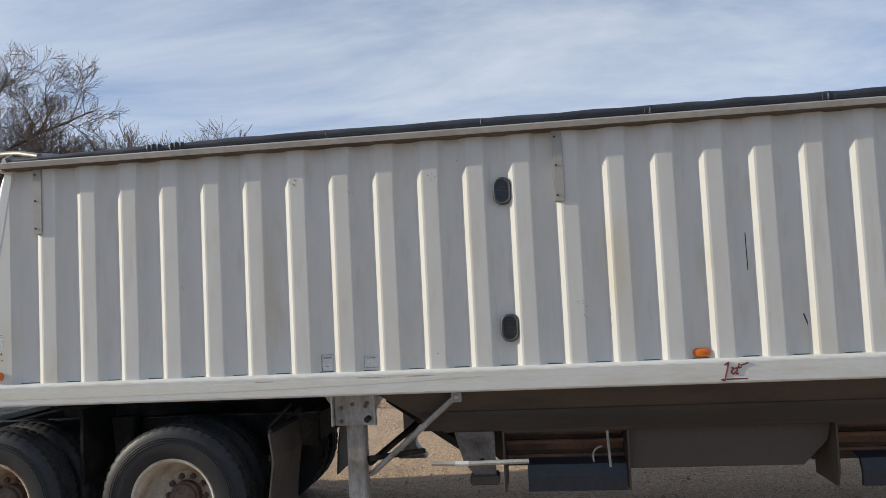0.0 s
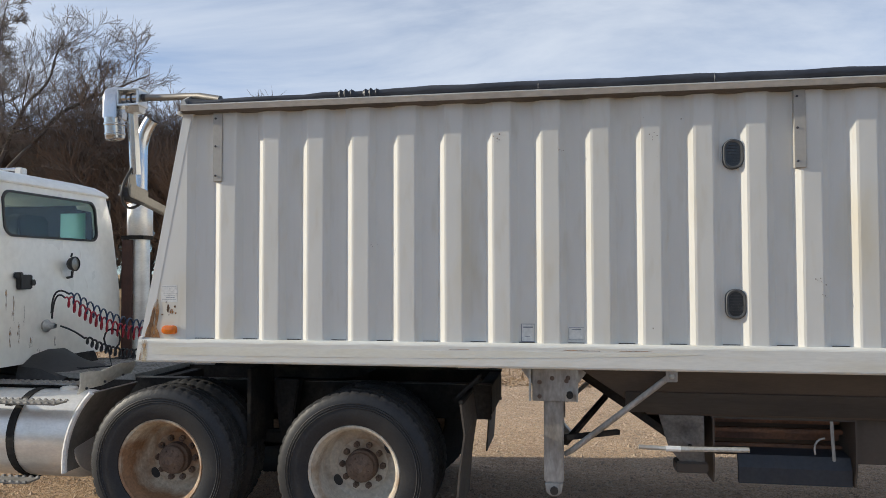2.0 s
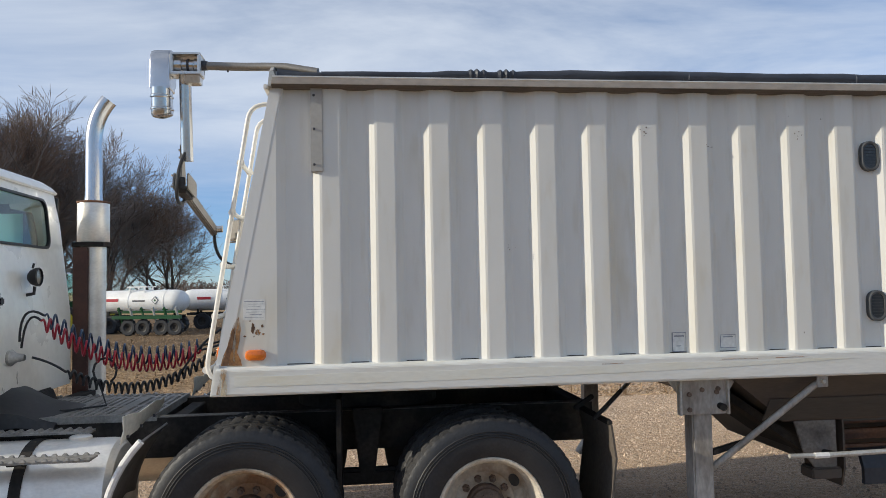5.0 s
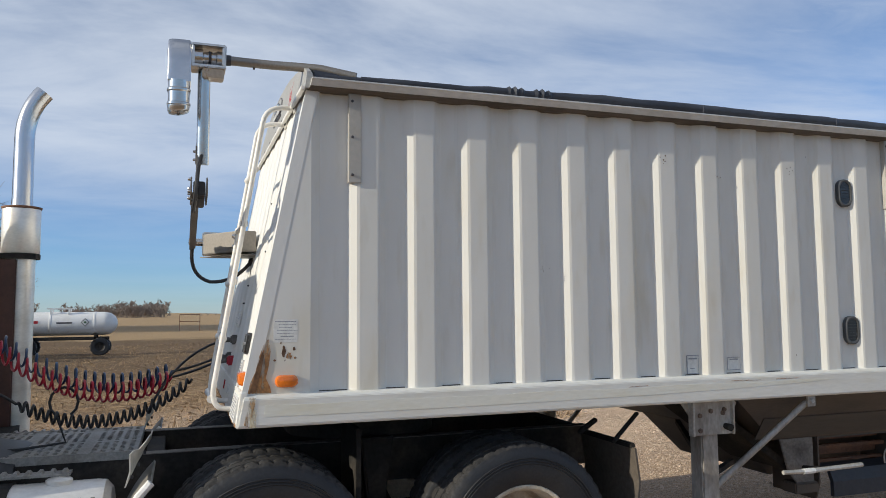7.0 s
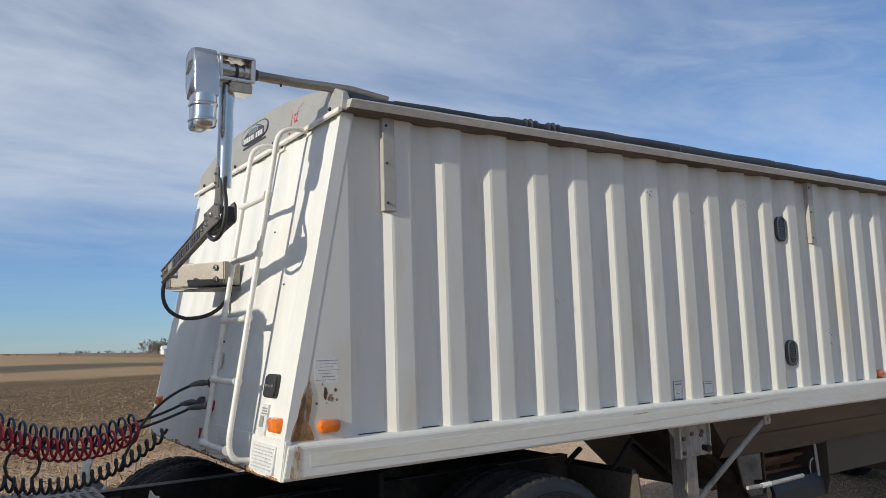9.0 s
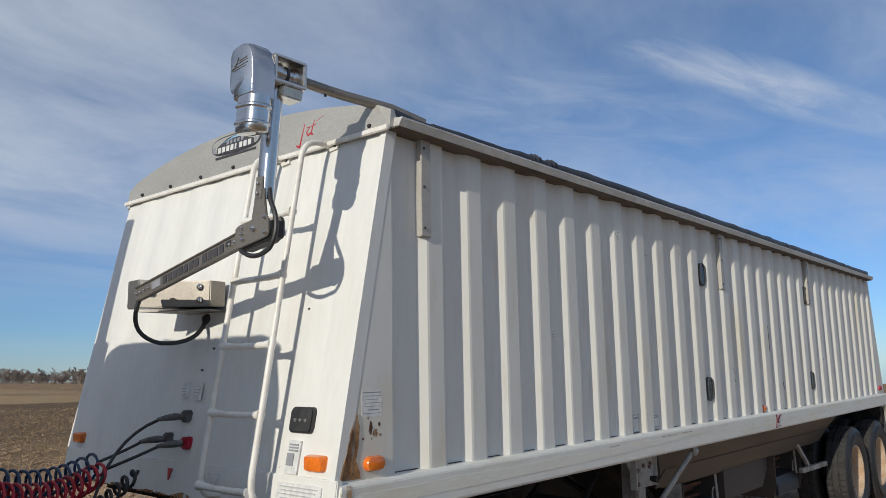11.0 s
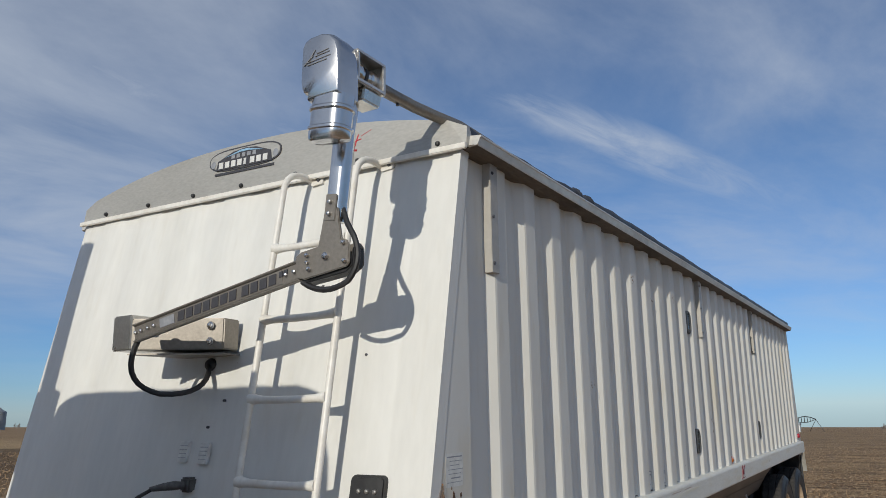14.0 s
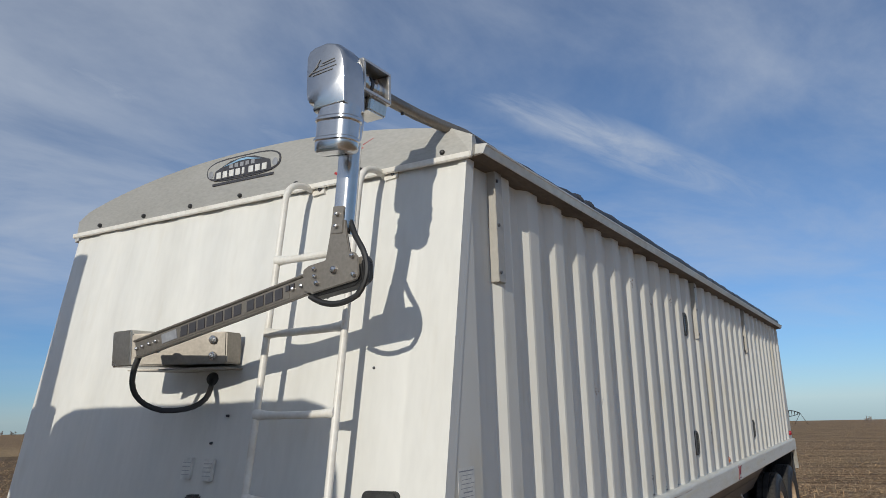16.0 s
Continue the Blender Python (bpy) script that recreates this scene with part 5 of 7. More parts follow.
def landing(y, s):
    """One landing leg: head plate, square leg, foot and brace; s is +1 on the near side."""
    bm = B()
    box(bm, -1.415, -1.135, y - 0.02 * s, y - 0.008 * s, 1.02, 1.24)
    leg = part("landing_leg", bm, M_LEG, trailer, "galvanised retracted landing leg", bevel=0.004)
    bm = B()
    box(bm, -1.345, -1.22, y, y + 0.12 * s, 0.50, 1.235)
    part("leg_tube", bm, M_LEG, leg, bevel=0.01)
    for x in (-1.43, -1.135):
        bm = B()
        bar(bm, (x, y - 0.022 * s, 1.235), (x, y - 0.022 * s, 1.02), 0.014, 0.05, (0, 1, 0))
        part("head_flange", bm, M_GALV, leg, "worn bright angle iron", bevel=0.003)
    bm = prism(B(), [(-1.50, 1.235), (-1.05, 1.235), (-1.135, 1.12), (-1.415, 1.12)], "y", min(y, y + 0.012 * s), max(y, y + 0.012 * s))
    part("gusset", bm, M_LEG, leg)
    shoe = [(-1.34, 0.50), (-1.235, 0.50), (-1.225, 0.44), (-1.14, 0.345), (-1.13, 0.32), (-1.41, 0.32), (-1.40, 0.345), (-1.33, 0.44)]
    if s < 0:
        part("sand_shoe", prism(B(), shoe, "y", y - 0.13, y + 0.01), M_LEG, leg, "flared sand shoe", bevel=0.006)
    if s > 0:
        part("foot", prism(B(), [(-1.34, 0.50), (-1.225, 0.50), (-1.235, 0.44), (-1.26, 0.42), (-1.305, 0.42), (-1.33, 0.44)], "y", min(y, y + 0.12 * s), max(y, y + 0.12 * s)), M_LEG, leg, bevel=0.004)
    if s > 0:
        part("foot_pin", tube(B(), [(-1.2825, y - 0.02 * s, 0.455), (-1.2825, y + 0.14 * s, 0.455)], 0.026, 12), M_RUBBER, leg)
    bm = B()
    part("brace", tube(bm, [(-0.565, y - 0.07 * s, 1.205), (-0.60, y - 0.06 * s, 1.175), (-1.17, y + 0.09 * s, 0.69), (-1.215, y + 0.1 * s, 0.66)], [0.014, 0.020, 0.020, 0.017], 10), M_LEG, leg, smooth=True)
    bm = B()
    box(bm, -0.60, -0.53, y - 0.085 * s - 0.006, y - 0.085 * s + 0.006, 1.165, 1.236)
    part("brace_clevis", bm, M_LEG, leg, bevel=0.004)
    part("clevis_bolt", lathe(B(), [(0, -0.022), (0.012, -0.02), (0.016, -0.008), (0.02, 0.0)], (-0.565, y - 0.085 * s, 1.20), "y", 8), M_GALV, leg)
    for xb, z in ((-1.29, 1.165), (-1.37, 1.14), (-1.20, 1.15), (-1.37, 1.05), (-1.19, 1.17)):
        part("leg_bolt", lathe(B(), [(0, -0.02), (0.014, -0.018), (0.016, 0.0)], (xb, y - 0.012 * s, z), "y", 8), M_HUB, leg)
    part("crank_stub", tube(B(), [(-1.18, y - 0.07 * s, 1.065), (-1.18, y + 0.0, 1.07)], [0.022, 0.018], 10), M_BLACK, leg, smooth=True)


landing(5.08, 1)
landing(2 * MID - 5.08, -1)
bm = B()
for a, c in (((-1.21, 5.16, 0.74), (-0.88, 5.95, 0.96)), ((-1.21, 5.13, 0.78), (-0.86, 5.40, 0.77))):
    bar(bm, a, c, 0.032, 0.032)
part("leg_cross_brace", bm, M_BLACK, trailer)
# upper coupler plate and sub-frame over the tractor
bm = B()
box(bm, -4.02, -1.1, 5.35, 2 * MID - 5.35, 1.185, 1.235)
box(bm, -3.9, -2.0, 5.7, 5.8, 1.12, 1.19)
box(bm, -3.9, -2.0, 2 * MID - 5.8, 2 * MID - 5.7, 1.12, 1.19)
part("coupler_plate", bm, M_BLACK, trailer, bevel=0.006)
bm = B()
box(bm, 3.4, 5.75, 5.45, 5.57, 0.98, 1.235)
box(bm, 3.4, 5.75, 2 * MID - 5.57, 2 * MID - 5.45, 0.98, 1.235)
box(bm, 3.5, 3.6, 5.5, 2 * MID - 5.5, 1.0, 1.2)
box(bm, 5.6, 5.72, 5.0, 2 * MID - 5.0, 0.98, 1.235)
part("rear_subframe", bm, M_BLACK, trailer, bevel=0.006)
bm = B()
for y in (5.15,):
    bar(bm, (2.52, 5.2, 0.977), (2.88, 5.2, 0.712), 0.03, 0.04)
    bar(bm, (2.61, 5.2, 0.69), (3.54, 5.2, 0.674), 0.04, 0.05)
part("suspension_arm", bm, M_LEG, trailer)


# ---- wheels ----
def tyre_mesh():
    prof = [(0.295, 0.045), (0.315, 0.012), (0.36, -0.004), (0.42, -0.006), (0.47, 0.0), (0.500, 0.010), (0.515, 0.022), (0.531, 0.036), (0.533, 0.085), (0.521, 0.089), (0.521, 0.097), (0.533, 0.101), (0.533, 0.160), (0.521, 0.164), (0.521, 0.172), (0.533, 0.176), (0.531, 0.226), (0.515, 0.238), (0.47, 0.262), (0.40, 0.268), (0.32, 0.255), (0.295, 0.225)]
    seg, rings = 240, []
    for r, h in prof:
        ring = []
        for k in range(seg):
            a = 2 * math.pi * k / seg
            q = r
            if r > 0.505 and k % 5 == 0 and (h < 0.09 or h > 0.17):
                q = r - (0.009 if r > 0.525 else 0.004)
            ring.append((q * math.cos(a), h, q * math.sin(a)))
        rings.append(ring)
    return quads(B(), rings, caps=False)


def ring_lines():
    bm = B()
    for r in (0.425, 0.44, 0.455):
        lathe(bm, [(r, -0.0065), (r + 0.004, -0.0095), (r + 0.008, -0.0045)], seg=48)
    return bm


def rim_mesh():
    return lathe(B(), [(0.300, 0.05), (0.312, 0.018), (0.306, 0.012), (0.292, 0.018), (0.286, 0.045), (0.272, 0.06), (0.266, 0.12), (0.262, 0.24), (0.24, 0.268), (0.205, 0.272), (0.185, 0.262), (0.175, 0.252), (0.10, 0.250), (0.10, 0.29), (0.300, 0.29)], seg=40)


def hub_mesh():
    return lathe(B(), [(0.0, 0.132), (0.03, 0.128), (0.045, 0.137), (0.056, 0.146), (0.084, 0.152), (0.096, 0.164), (0.098, 0.19), (0.110, 0.20), (0.112, 0.25), (0.114, 0.26)], seg=20)


def wheel(parent, x, y, z, flip=False, rim_mat=M_RIM, label=""):
    """A disc wheel with tyre, hub, nuts and hand holes; built at the origin facing -y and moved into place."""
    w = new("wheel", finish(rim_mesh(), "wheel", rim_mat, True))
    w.parent = parent
    w.matrix_parent_inverse = Matrix.Translation(parent.location).inverted()
    w.matrix_basis = pose(x, y, z, 0, 17, 180 if flip else 0)
    tagged(w, label or "dusty pressed-steel wheel")
    t = new("tyre", finish(tyre_mesh(), "tyre", M_TYRE, True))
    t.data.materials.append(M_TREAD)
    for f in t.data.polygons:
        if math.hypot(f.center.x, f.center.z) > 0.508:
            f.material_index = 1
    t.parent = w; tagged(t, "black worn truck tyre")
    part("sidewall_ribs", ring_lines(), M_TYRE, w, smooth=True)
    part("hub", hub_mesh(), M_HUB, w, "lumpy rusty brown hub", smooth=True)
    for k in range(10):
        a = 2 * math.pi * (k + 0.5) / 10
        part("wheel_nut", lathe(B(), [(0.0, 0.215), (0.011, 0.216), (0.013, 0.224), (0.021, 0.226), (0.024, 0.256)], (0.142 * math.cos(a), 0, 0.142 * math.sin(a)), "y", 6), M_HUB, w)
    for k in range(8):
        a = 2 * math.pi * k / 8
        part("hub_stud", lathe(B(), [(0.0, 0.142), (0.007, 0.143), (0.009, 0.156)], (0.066 * math.cos(a), 0, 0.066 * math.sin(a)), "y", 6), M_HUB, w)
    for k in range(2):
        a = 2 * math.pi * k / 2 + 0.9
        c = (0.212 * math.cos(a), 0.212 * math.sin(a))
        bm = B()
        o = [(c[0] + 0.030 * math.cos(t) * math.cos(a) - 0.040 * math.sin(t) * math.sin(a), c[1] + 0.030 * math.cos(t) * math.sin(a) + 0.040 * math.sin(t) * math.cos(a)) for t in (2 * math.pi * j / 14 for j in range(14))]
        part("hand_hole", prism(bm, o, "y", 0.262, 0.30), M_RUBBER, w, "dark hand hole")
    i = new("inner_tyre", t.data); i.parent = w; i.location = (0, 0.33, 0)
    tagged(i, "inner tyre of the pair")
    return w


def axle(parent, xs, z=0.528):
    out = []
    for k, x in enumerate(xs):
        for flip in (False, True):
            y = 4.985 if not flip else 2 * MID - 4.985
            out.append((x, y, z, flip))
    return out


def place_wheels(parent, xs, mats):
    made = {}
    for (x, y, z, flip), rm in zip(axle(parent, xs), mats):
        if rm in made:
            copy_thing(made[rm], pose(x, y, z, 0, random.Random(int(x * 100)).uniform(0, 60), 180 if flip else 0))
        else:
            made[rm] = wheel(parent, x, y, z, flip, rm, "rust-streaked steel wheel" if rm is M_RUSTRIM else "dusty cream steel wheel")
    for x in xs:
        part("axle", tube(B(), [(x, 5.2, 0.528), (x, 2 * MID - 5.2, 0.528)], 0.065, 12), M_BLACK, parent, smooth=True)


TRAILER_AXLES = (4.1, 5.33)
M_ORIM = mat("orange_rust_rim", (0.48, 0.36, 0.25), 0.7, tint=(0.36, 0.22, 0.12), tint_amount=0.7, scale=6, fine=50, fine_amount=0.2, bump=0.15)
place_wheels(trailer, TRAILER_AXLES, [M_ORIM] * 4)
bm = B()
box(bm, 5.80, 5.815, 4.99, 5.6, 0.35, 1.2)
part("mud_flap", bm, M_FLAP, trailer, "black rubber mud flap", bevel=0.004)
bm = B()
box(bm, 5.80, 5.815, 2 * MID - 5.6, 2 * MID - 4.99, 0.35, 1.2)
part("mud_flap", bm, M_FLAP, trailer, bevel=0.004)
bm = B()
bar(bm, (5.72, 4.965, 1.24), (5.82, 4.965, 0.98), 0.02, 0.05, (0, 1, 0))
part("tail_bracket", bm, M_GALV, trailer)

# ---- truck tractor ----
truck = thing("truck_tractor", (-4.5, MID, 0), "cream-white day-cab semi truck tractor hitched to the trailer", "truck")
DRIVE = (-3.945, -2.578)
place_wheels(truck, DRIVE, [M_RUSTRIM, M_RIM, M_RIM, M_RIM])
for s in (-1, 1):
    y = MID + 0.43 * s
    bm = prism(B(), [(y - 0.04, 0.76), (y + 0.04, 0.76), (y + 0.04, 0.775), (y - 0.028 * s * s, 0.775), (y - 0.028, 0.995), (y + 0.04, 0.995), (y + 0.04, 1.01), (y - 0.04, 1.01)], "x", -7.1, -1.75)
    part("frame_rail", bm, M_BLACK, truck, "black channel frame rail")
for x0, z0, z1 in ((-1.85, 0.78, 1.0), (-3.3, 0.8, 0.98), (-4.55, 0.8, 0.98)):
    bm = B()
    box(bm, x0, x0 + 0.1, MID - 0.40, MID + 0.40, z0, z1)
    part("cross_member", bm, M_BLACK, truck, bevel=0.006)
# fifth wheel and hangers
bm = prism(B(), rounded(-3.25, MID, 0.95, 0.9, 0.3, 6), "z", 1.03, 1.182)
part("fifth_wheel", bm, M_BLACK, truck, bevel=0.006)
for y in (5.62, 2 * MID - 5.62):
    bm = prism(B(), [(-3.36, 1.05), (-3.16, 1.05), (-3.19, 0.86), (-3.22, 0.62), (-3.27, 0.60), (-3.31, 0.62), (-3.34, 0.86)], "y", y - 0.05, y + 0.05)
    part("spring_hanger", bm, M_BLACK, truck, bevel=0.01)
    bm = B()
    bar(bm, (-3.945, y, 0.62), (-2.578, y, 0.62), 0.09, 0.10)
    part("walking_beam", bm, M_BLACK, truck, bevel=0.02)
bm = B()
box(bm, -3.45, -3.42, 5.3, 5.72, 0.6, 1.15)
part("bracket_plate", bm, M_BLACK, truck, bevel=0.004)
# tail flaps behind the drive wheels
for y0, y1 in ((5.0, 5.62), (2 * MID - 5.62, 2 * MID - 5.0)):
    rows = [[(x - 0.006, y, z) if e == 0 else (x + 0.006, y, z) for e, y in ((0, y0), (0, y1), (1, y1), (1, y0))] for x, z in ((-1.87, 0.99), (-1.845, 0.8), (-1.88, 0.55), (-1.90, 0.28))]
    part("mud_flap", quads(B(), rows), M_MUD, truck, "dusty rubber mud flap")
    bm = B()
    bar(bm, (-1.87, y0 + 0.02, 1.0), (-1.87, y0 + 0.6, 1.0), 0.03, 0.03)
    bar(bm, (-1.93, y0 + 0.55, 1.0), (-1.80, y0 + 0.55, 1.08), 0.03, 0.03)
    bar(bm, (-1.93, y0 + 0.15, 1.0), (-1.75, y0 + 0.15, 1.17), 0.03, 0.02)
    part("flap_hanger", bm, M_BLACK, truck, bevel=0.006)

M_SKIN = mat("grey_poly_sheet", (0.55, 0.53, 0.48), 0.55, tint=(0.34, 0.31, 0.27), tint_amount=0.5, scale=8, bump=0.1)

# quarter fender ahead of the first drive wheel
hx, hz = -3.945, 0.528
def fender(y0, y1):
    at = lambda k, q, y: (hx + q * math.cos(radians(139 + 6.0 * k)), y, hz + q * math.sin(radians(139 + 6.0 * k)))
    rows = [[at(k, 0.725 + 0.004 * k, y0), at(k, 0.725 + 0.004 * k, y1), at(k, 0.713 + 0.004 * k, y1), at(k, 0.713 + 0.004 * k, y0)] for k in range(9)]
    f = part("quarter_fender", quads(B(), rows), M_FENDER, truck, "black quarter fender with pale edge", smooth=True)
    edge_ = [at(k, 0.72 + 0.004 * k, y0 - 0.006) for k in range(9)]
    part("fender_edge", tube(B(), edge_, 0.02, 8), M_NURSE, f, "pale edge trim", smooth=True)
    rows = []
    n = 6
    for k in range(n + 1):
        t = k / n
        y = y0 + (y1 - y0) * t
        wv = 0.012 * math.sin(7 * t + 0.6)
        xb, zb = -4.605 + 0.05 * t + wv, 0.985 + 0.075 * t + 0.012 * math.sin(9 * t)
        xt, zt = -4.575 + 0.085 * t - wv, 1.125 + 0.045 * t + 0.012 * math.sin(11 * t + 1)
        xm, zm = (xb + xt) / 2 + 0.012, (zb + zt) / 2
        rows.append([(xb, y, zb), (xm, y, zm), (xt, y, zt), (xt - 0.006, y, zt), (xm - 0.006, y, zm), (xb - 0.006, y, zb)])
    fs = part("fender_skirt", quads(B(), rows), M_SKIN, f, "torn translucent grey fender flap", smooth=True)
    for t in (0.12, 0.45, 0.8):
        part("flap_bolt", lathe(B(), [(0.009, 0.0), (0.009, 0.012), (0.0, 0.014)], (-4.59 + 0.06 * t, y0 + (y1 - y0) * t, 1.01 + 0.07 * t), "x", 8), M_INK, fs)
fender(5.04, 5.60)
fender(2 * MID - 5.60, 2 * MID - 5.04)

# fuel tanks
for y, near in ((5.40, True), (2 * MID - 5.40, False)):
    bm = lathe(B(), [(0.0, -6.45), (0.28, -6.44), (0.315, -6.41), (0.32, -6.35), (0.32, -4.75), (0.315, -4.71), (0.28, -4.68), (0.0, -4.67)], (0, y, 0.64), "x", 40)
    tk = part("fuel_tank", bm, M_TANK, truck, "dull aluminium cylindrical fuel tank", smooth=True)
    for x in (-5.16, -6.2):
        bm = lathe(B(), [(0.321, x - 0.03), (0.329, x - 0.03), (0.329, x + 0.03), (0.321, x + 0.03)], (0, y, 0.64), "x", 40)
        part("tank_strap", bm, M_BLACK, tk, "black rubber-lined strap")
    part("filler_cap", lathe(B(), [(0.05, 0.30), (0.062, 0.31), (0.062, 0.335), (0.052, 0.342), (0.02, 0.345), (0.0, 0.35)], (-4.925, y, 0.64), "z", 20), M_TANK, tk, "round filler cap", smooth=True)
    part("filler_neck", lathe(B(), [(0.07, 0.27), (0.068, 0.312)], (-4.925, y, 0.64), "z", 20), M_TANK, tk)
    ys = y - 0.345 if near else y + 0.345
    for z in (0.925, 0.37):
        reach = 0.14 if z > 0.5 else 0.0
        bm = B()
        box(bm, -6.35, -4.74 if z > 0.5 else -4.95, ys - 0.07, ys + 0.07, z - 0.012, z)
        stp = part("tank_step", bm, M_STEP, tk, "serrated steel step")
        x = -6.3
        while x < -4.95 + reach * 1.4:
            for q in (-0.066, 0.066):
                bm = B()
                quads(bm, [[(x, ys + q - 0.012, z), (x + 0.03, ys + q - 0.012, z), (x + 0.03, ys + q + 0.012, z), (x, ys + q + 0.012, z)], [(x + 0.008, ys + q - 0.006, z + 0.012), (x + 0.022, ys + q - 0.006, z + 0.012), (x + 0.022, ys + q + 0.006, z + 0.012), (x + 0.008, ys + q + 0.006, z + 0.012)]])
                if near and x > -5.6:
                    part("step_tooth", bm, M_STEP, stp)
                else:
                    bm.free()
            x += 0.055
        for x in (-5.16, -6.2):
            bm = B()
            bar(bm, (x, ys, z - 0.02), (x, y, z - 0.05), 0.05, 0.03)
            part("step_arm", bm, M_BLACK, tk)

# perforated deck plate behind the cab
DZ = 1.035
def deck():
    n = 0
    verts, faces = [], []
    x0, x1, y0, y1 = -5.50, -4.60, MID - 0.46, MID + 0.46
    cell = 0.046
    nx, ny = int((x1 - x0) / cell), int((y1 - y0) / cell)
    cx, cy = (x1 - x0) / nx, (y1 - y0) / ny
    for i in range(nx):
        for j in range(ny):
            a, c = x0 + cx * (i + 0.5), y0 + cy * (j + 0.5)
            solid = i % 7 == 6 or j % 9 == 8
            o = [(a - cx / 2, c - cy / 2), (a + cx / 2, c - cy / 2), (a + cx / 2, c + cy / 2), (a - cx / 2, c + cy / 2)]
            b0 = len(verts)
            verts += [(*p, DZ) for p in o]
            if solid:
                faces.append((b0, b0 + 1, b0 + 2, b0 + 3)); continue
            h = [(a + 0.0165 * math.cos(t), c + 0.0165 * math.sin(t)) for t in (radians(225 + 45 * k) for k in range(8))]
            verts += [(*p, DZ) for p in h] + [(*p, DZ - 0.012) for p in h]
            for k in range(4):
                p, q, r = b0 + 4 + 2 * k, b0 + 4 + (2 * k + 1) % 8, b0 + 4 + (2 * k + 2) % 8
                faces += [(b0 + k, b0 + (k + 1) % 4, r, q, p)]
            for k in range(8):
                p, q = b0 + 4 + k, b0 + 4 + (k + 1) % 8
                faces.append((p, q, q + 8, p + 8))
    me = bpy.data.meshes.new("deck_plate")
    me.from_pydata(verts, [], faces)
    me.materials.append(M_DECK)
    return me


dk = new("deck_plate", deck()); dk.parent = truck
dk.matrix_parent_inverse = Matrix.Translation(truck.location).inverted()
tagged(dk, "perforated grey steel deck plate")
bm = B()
for a, c in (((-5.5, MID - 0.47, DZ - 0.02), (-4.6, MID - 0.47, DZ - 0.02)), ((-5.5, MID + 0.47, DZ - 0.02), (-4.6, MID + 0.47, DZ - 0.02)), ((-4.595, MID - 0.48, DZ - 0.02), (-4.595, MID + 0.48, DZ - 0.02))):
    bar(bm, a, c, 0.02, 0.045)
part("deck_edge", bm, M_DECK, dk)
# dusty plates over the rails, paler to carry the light on their tops
for s in (-1, 1):
    bm = B()
    box(bm, -4.58, -1.75, MID + 0.43 * s - 0.045, MID + 0.43 * s + 0.045, 1.0105, 1.0145)
    part("rail_flange", bm, M_DUST, truck, "dusty top flange of the frame, coloured paler as if lit")
for y in (5.47, 2 * MID - 5.47):
    bm = B()
    box(bm, -6.35, -4.88, y - 0.045, y + 0.045, 0.985, 0.998)
    top_step = part("deck_step", bm, M_STEP, truck, "serrated steel step over the tank")
    for k in range(26):
        bm = B()
        x = -6.3 + 0.055 * k
        quads(bm, [[(x, y - 0.04, 0.998), (x + 0.03, y - 0.04, 0.998), (x + 0.03, y + 0.04, 0.998), (x, y + 0.04, 0.998)], [(x + 0.008, y - 0.034, 1.012), (x + 0.022, y - 0.034, 1.012), (x + 0.022, y + 0.034, 1.012), (x + 0.008, y + 0.034, 1.012)]])
        part("step_tooth", bm, M_STEP, top_step)

CAB_Y = 6.145
# black box added below the deck so that its holes look dark
bm = B()
box(bm, -5.45, -4.62, MID - 0.38, MID + 0.38, 0.88, 0.985)
part("deck_backing", bm, M_RUBBER, dk)

# black mound added for the dark area between deck and cab
hump = []
for k in range(9):
    t = k / 8
    hump.append([(-5.60 + 0.42 * t, 6.02 + yy, 0.98 + hh * (0.22 - 0.17 * t) + 0.012 * math.sin(7 * t + 5 * yy)) for yy, hh in ((-0.36, 0.0), (-0.33, 0.55), (-0.2, 0.9), (0.0, 1.0), (0.2, 0.92), (0.32, 0.6), (0.36, 0.0))])
part("deck_mound", quads(B(), hump), M_RUBBER, truck, "uneven black mound behind the cab", smooth=True)

# cab: shell with rounded back, rear window, roof with drip rail
def cab_x(z):
    return -5.575 - 0.10 * max(0.0, z - 1.66)


def cab_half(z):
    return 0.965 - 0.055 * max(0.0, z - 1.5) - 0.06 * max(0.0, z - 2.35) / 0.25


def cab_ring(z, grow=0.0, x_front=-7.0):
    h, xr, r = cab_half(z) + grow, cab_x(z) + grow, 0.09
    o = []
    for k in range(7):
        t = radians(90 * k / 6)
        o.append((xr - r + r * math.cos(t), CAB_Y + h - r + r * math.sin(t)))
    o += [(x_front + 0.05, CAB_Y + h), (x_front, CAB_Y + h - 0.08), (x_front, CAB_Y - h + 0.08), (x_front + 0.05, CAB_Y - h)]
    for k in range(7):
        t = radians(270 + 90 * k / 6)
        o.append((xr - r + r * math.cos(t), CAB_Y - h + r + r * math.sin(t)))
    return [(x, y, z) for x, y in o]


# lower shell up to the window, posts beside it, then the header
WZ0, WZ1, WY0, WY1 = 2.145, 2.515, 5.545, 6.745
bm = B()
quads(bm, [cab_ring(z) for z in (1.10, 1.16, 1.4, 1.66, 1.9, WZ0)])
cabo = part("cab", bm, M_CAB, truck, "cream-white day cab with rear window", smooth=True)


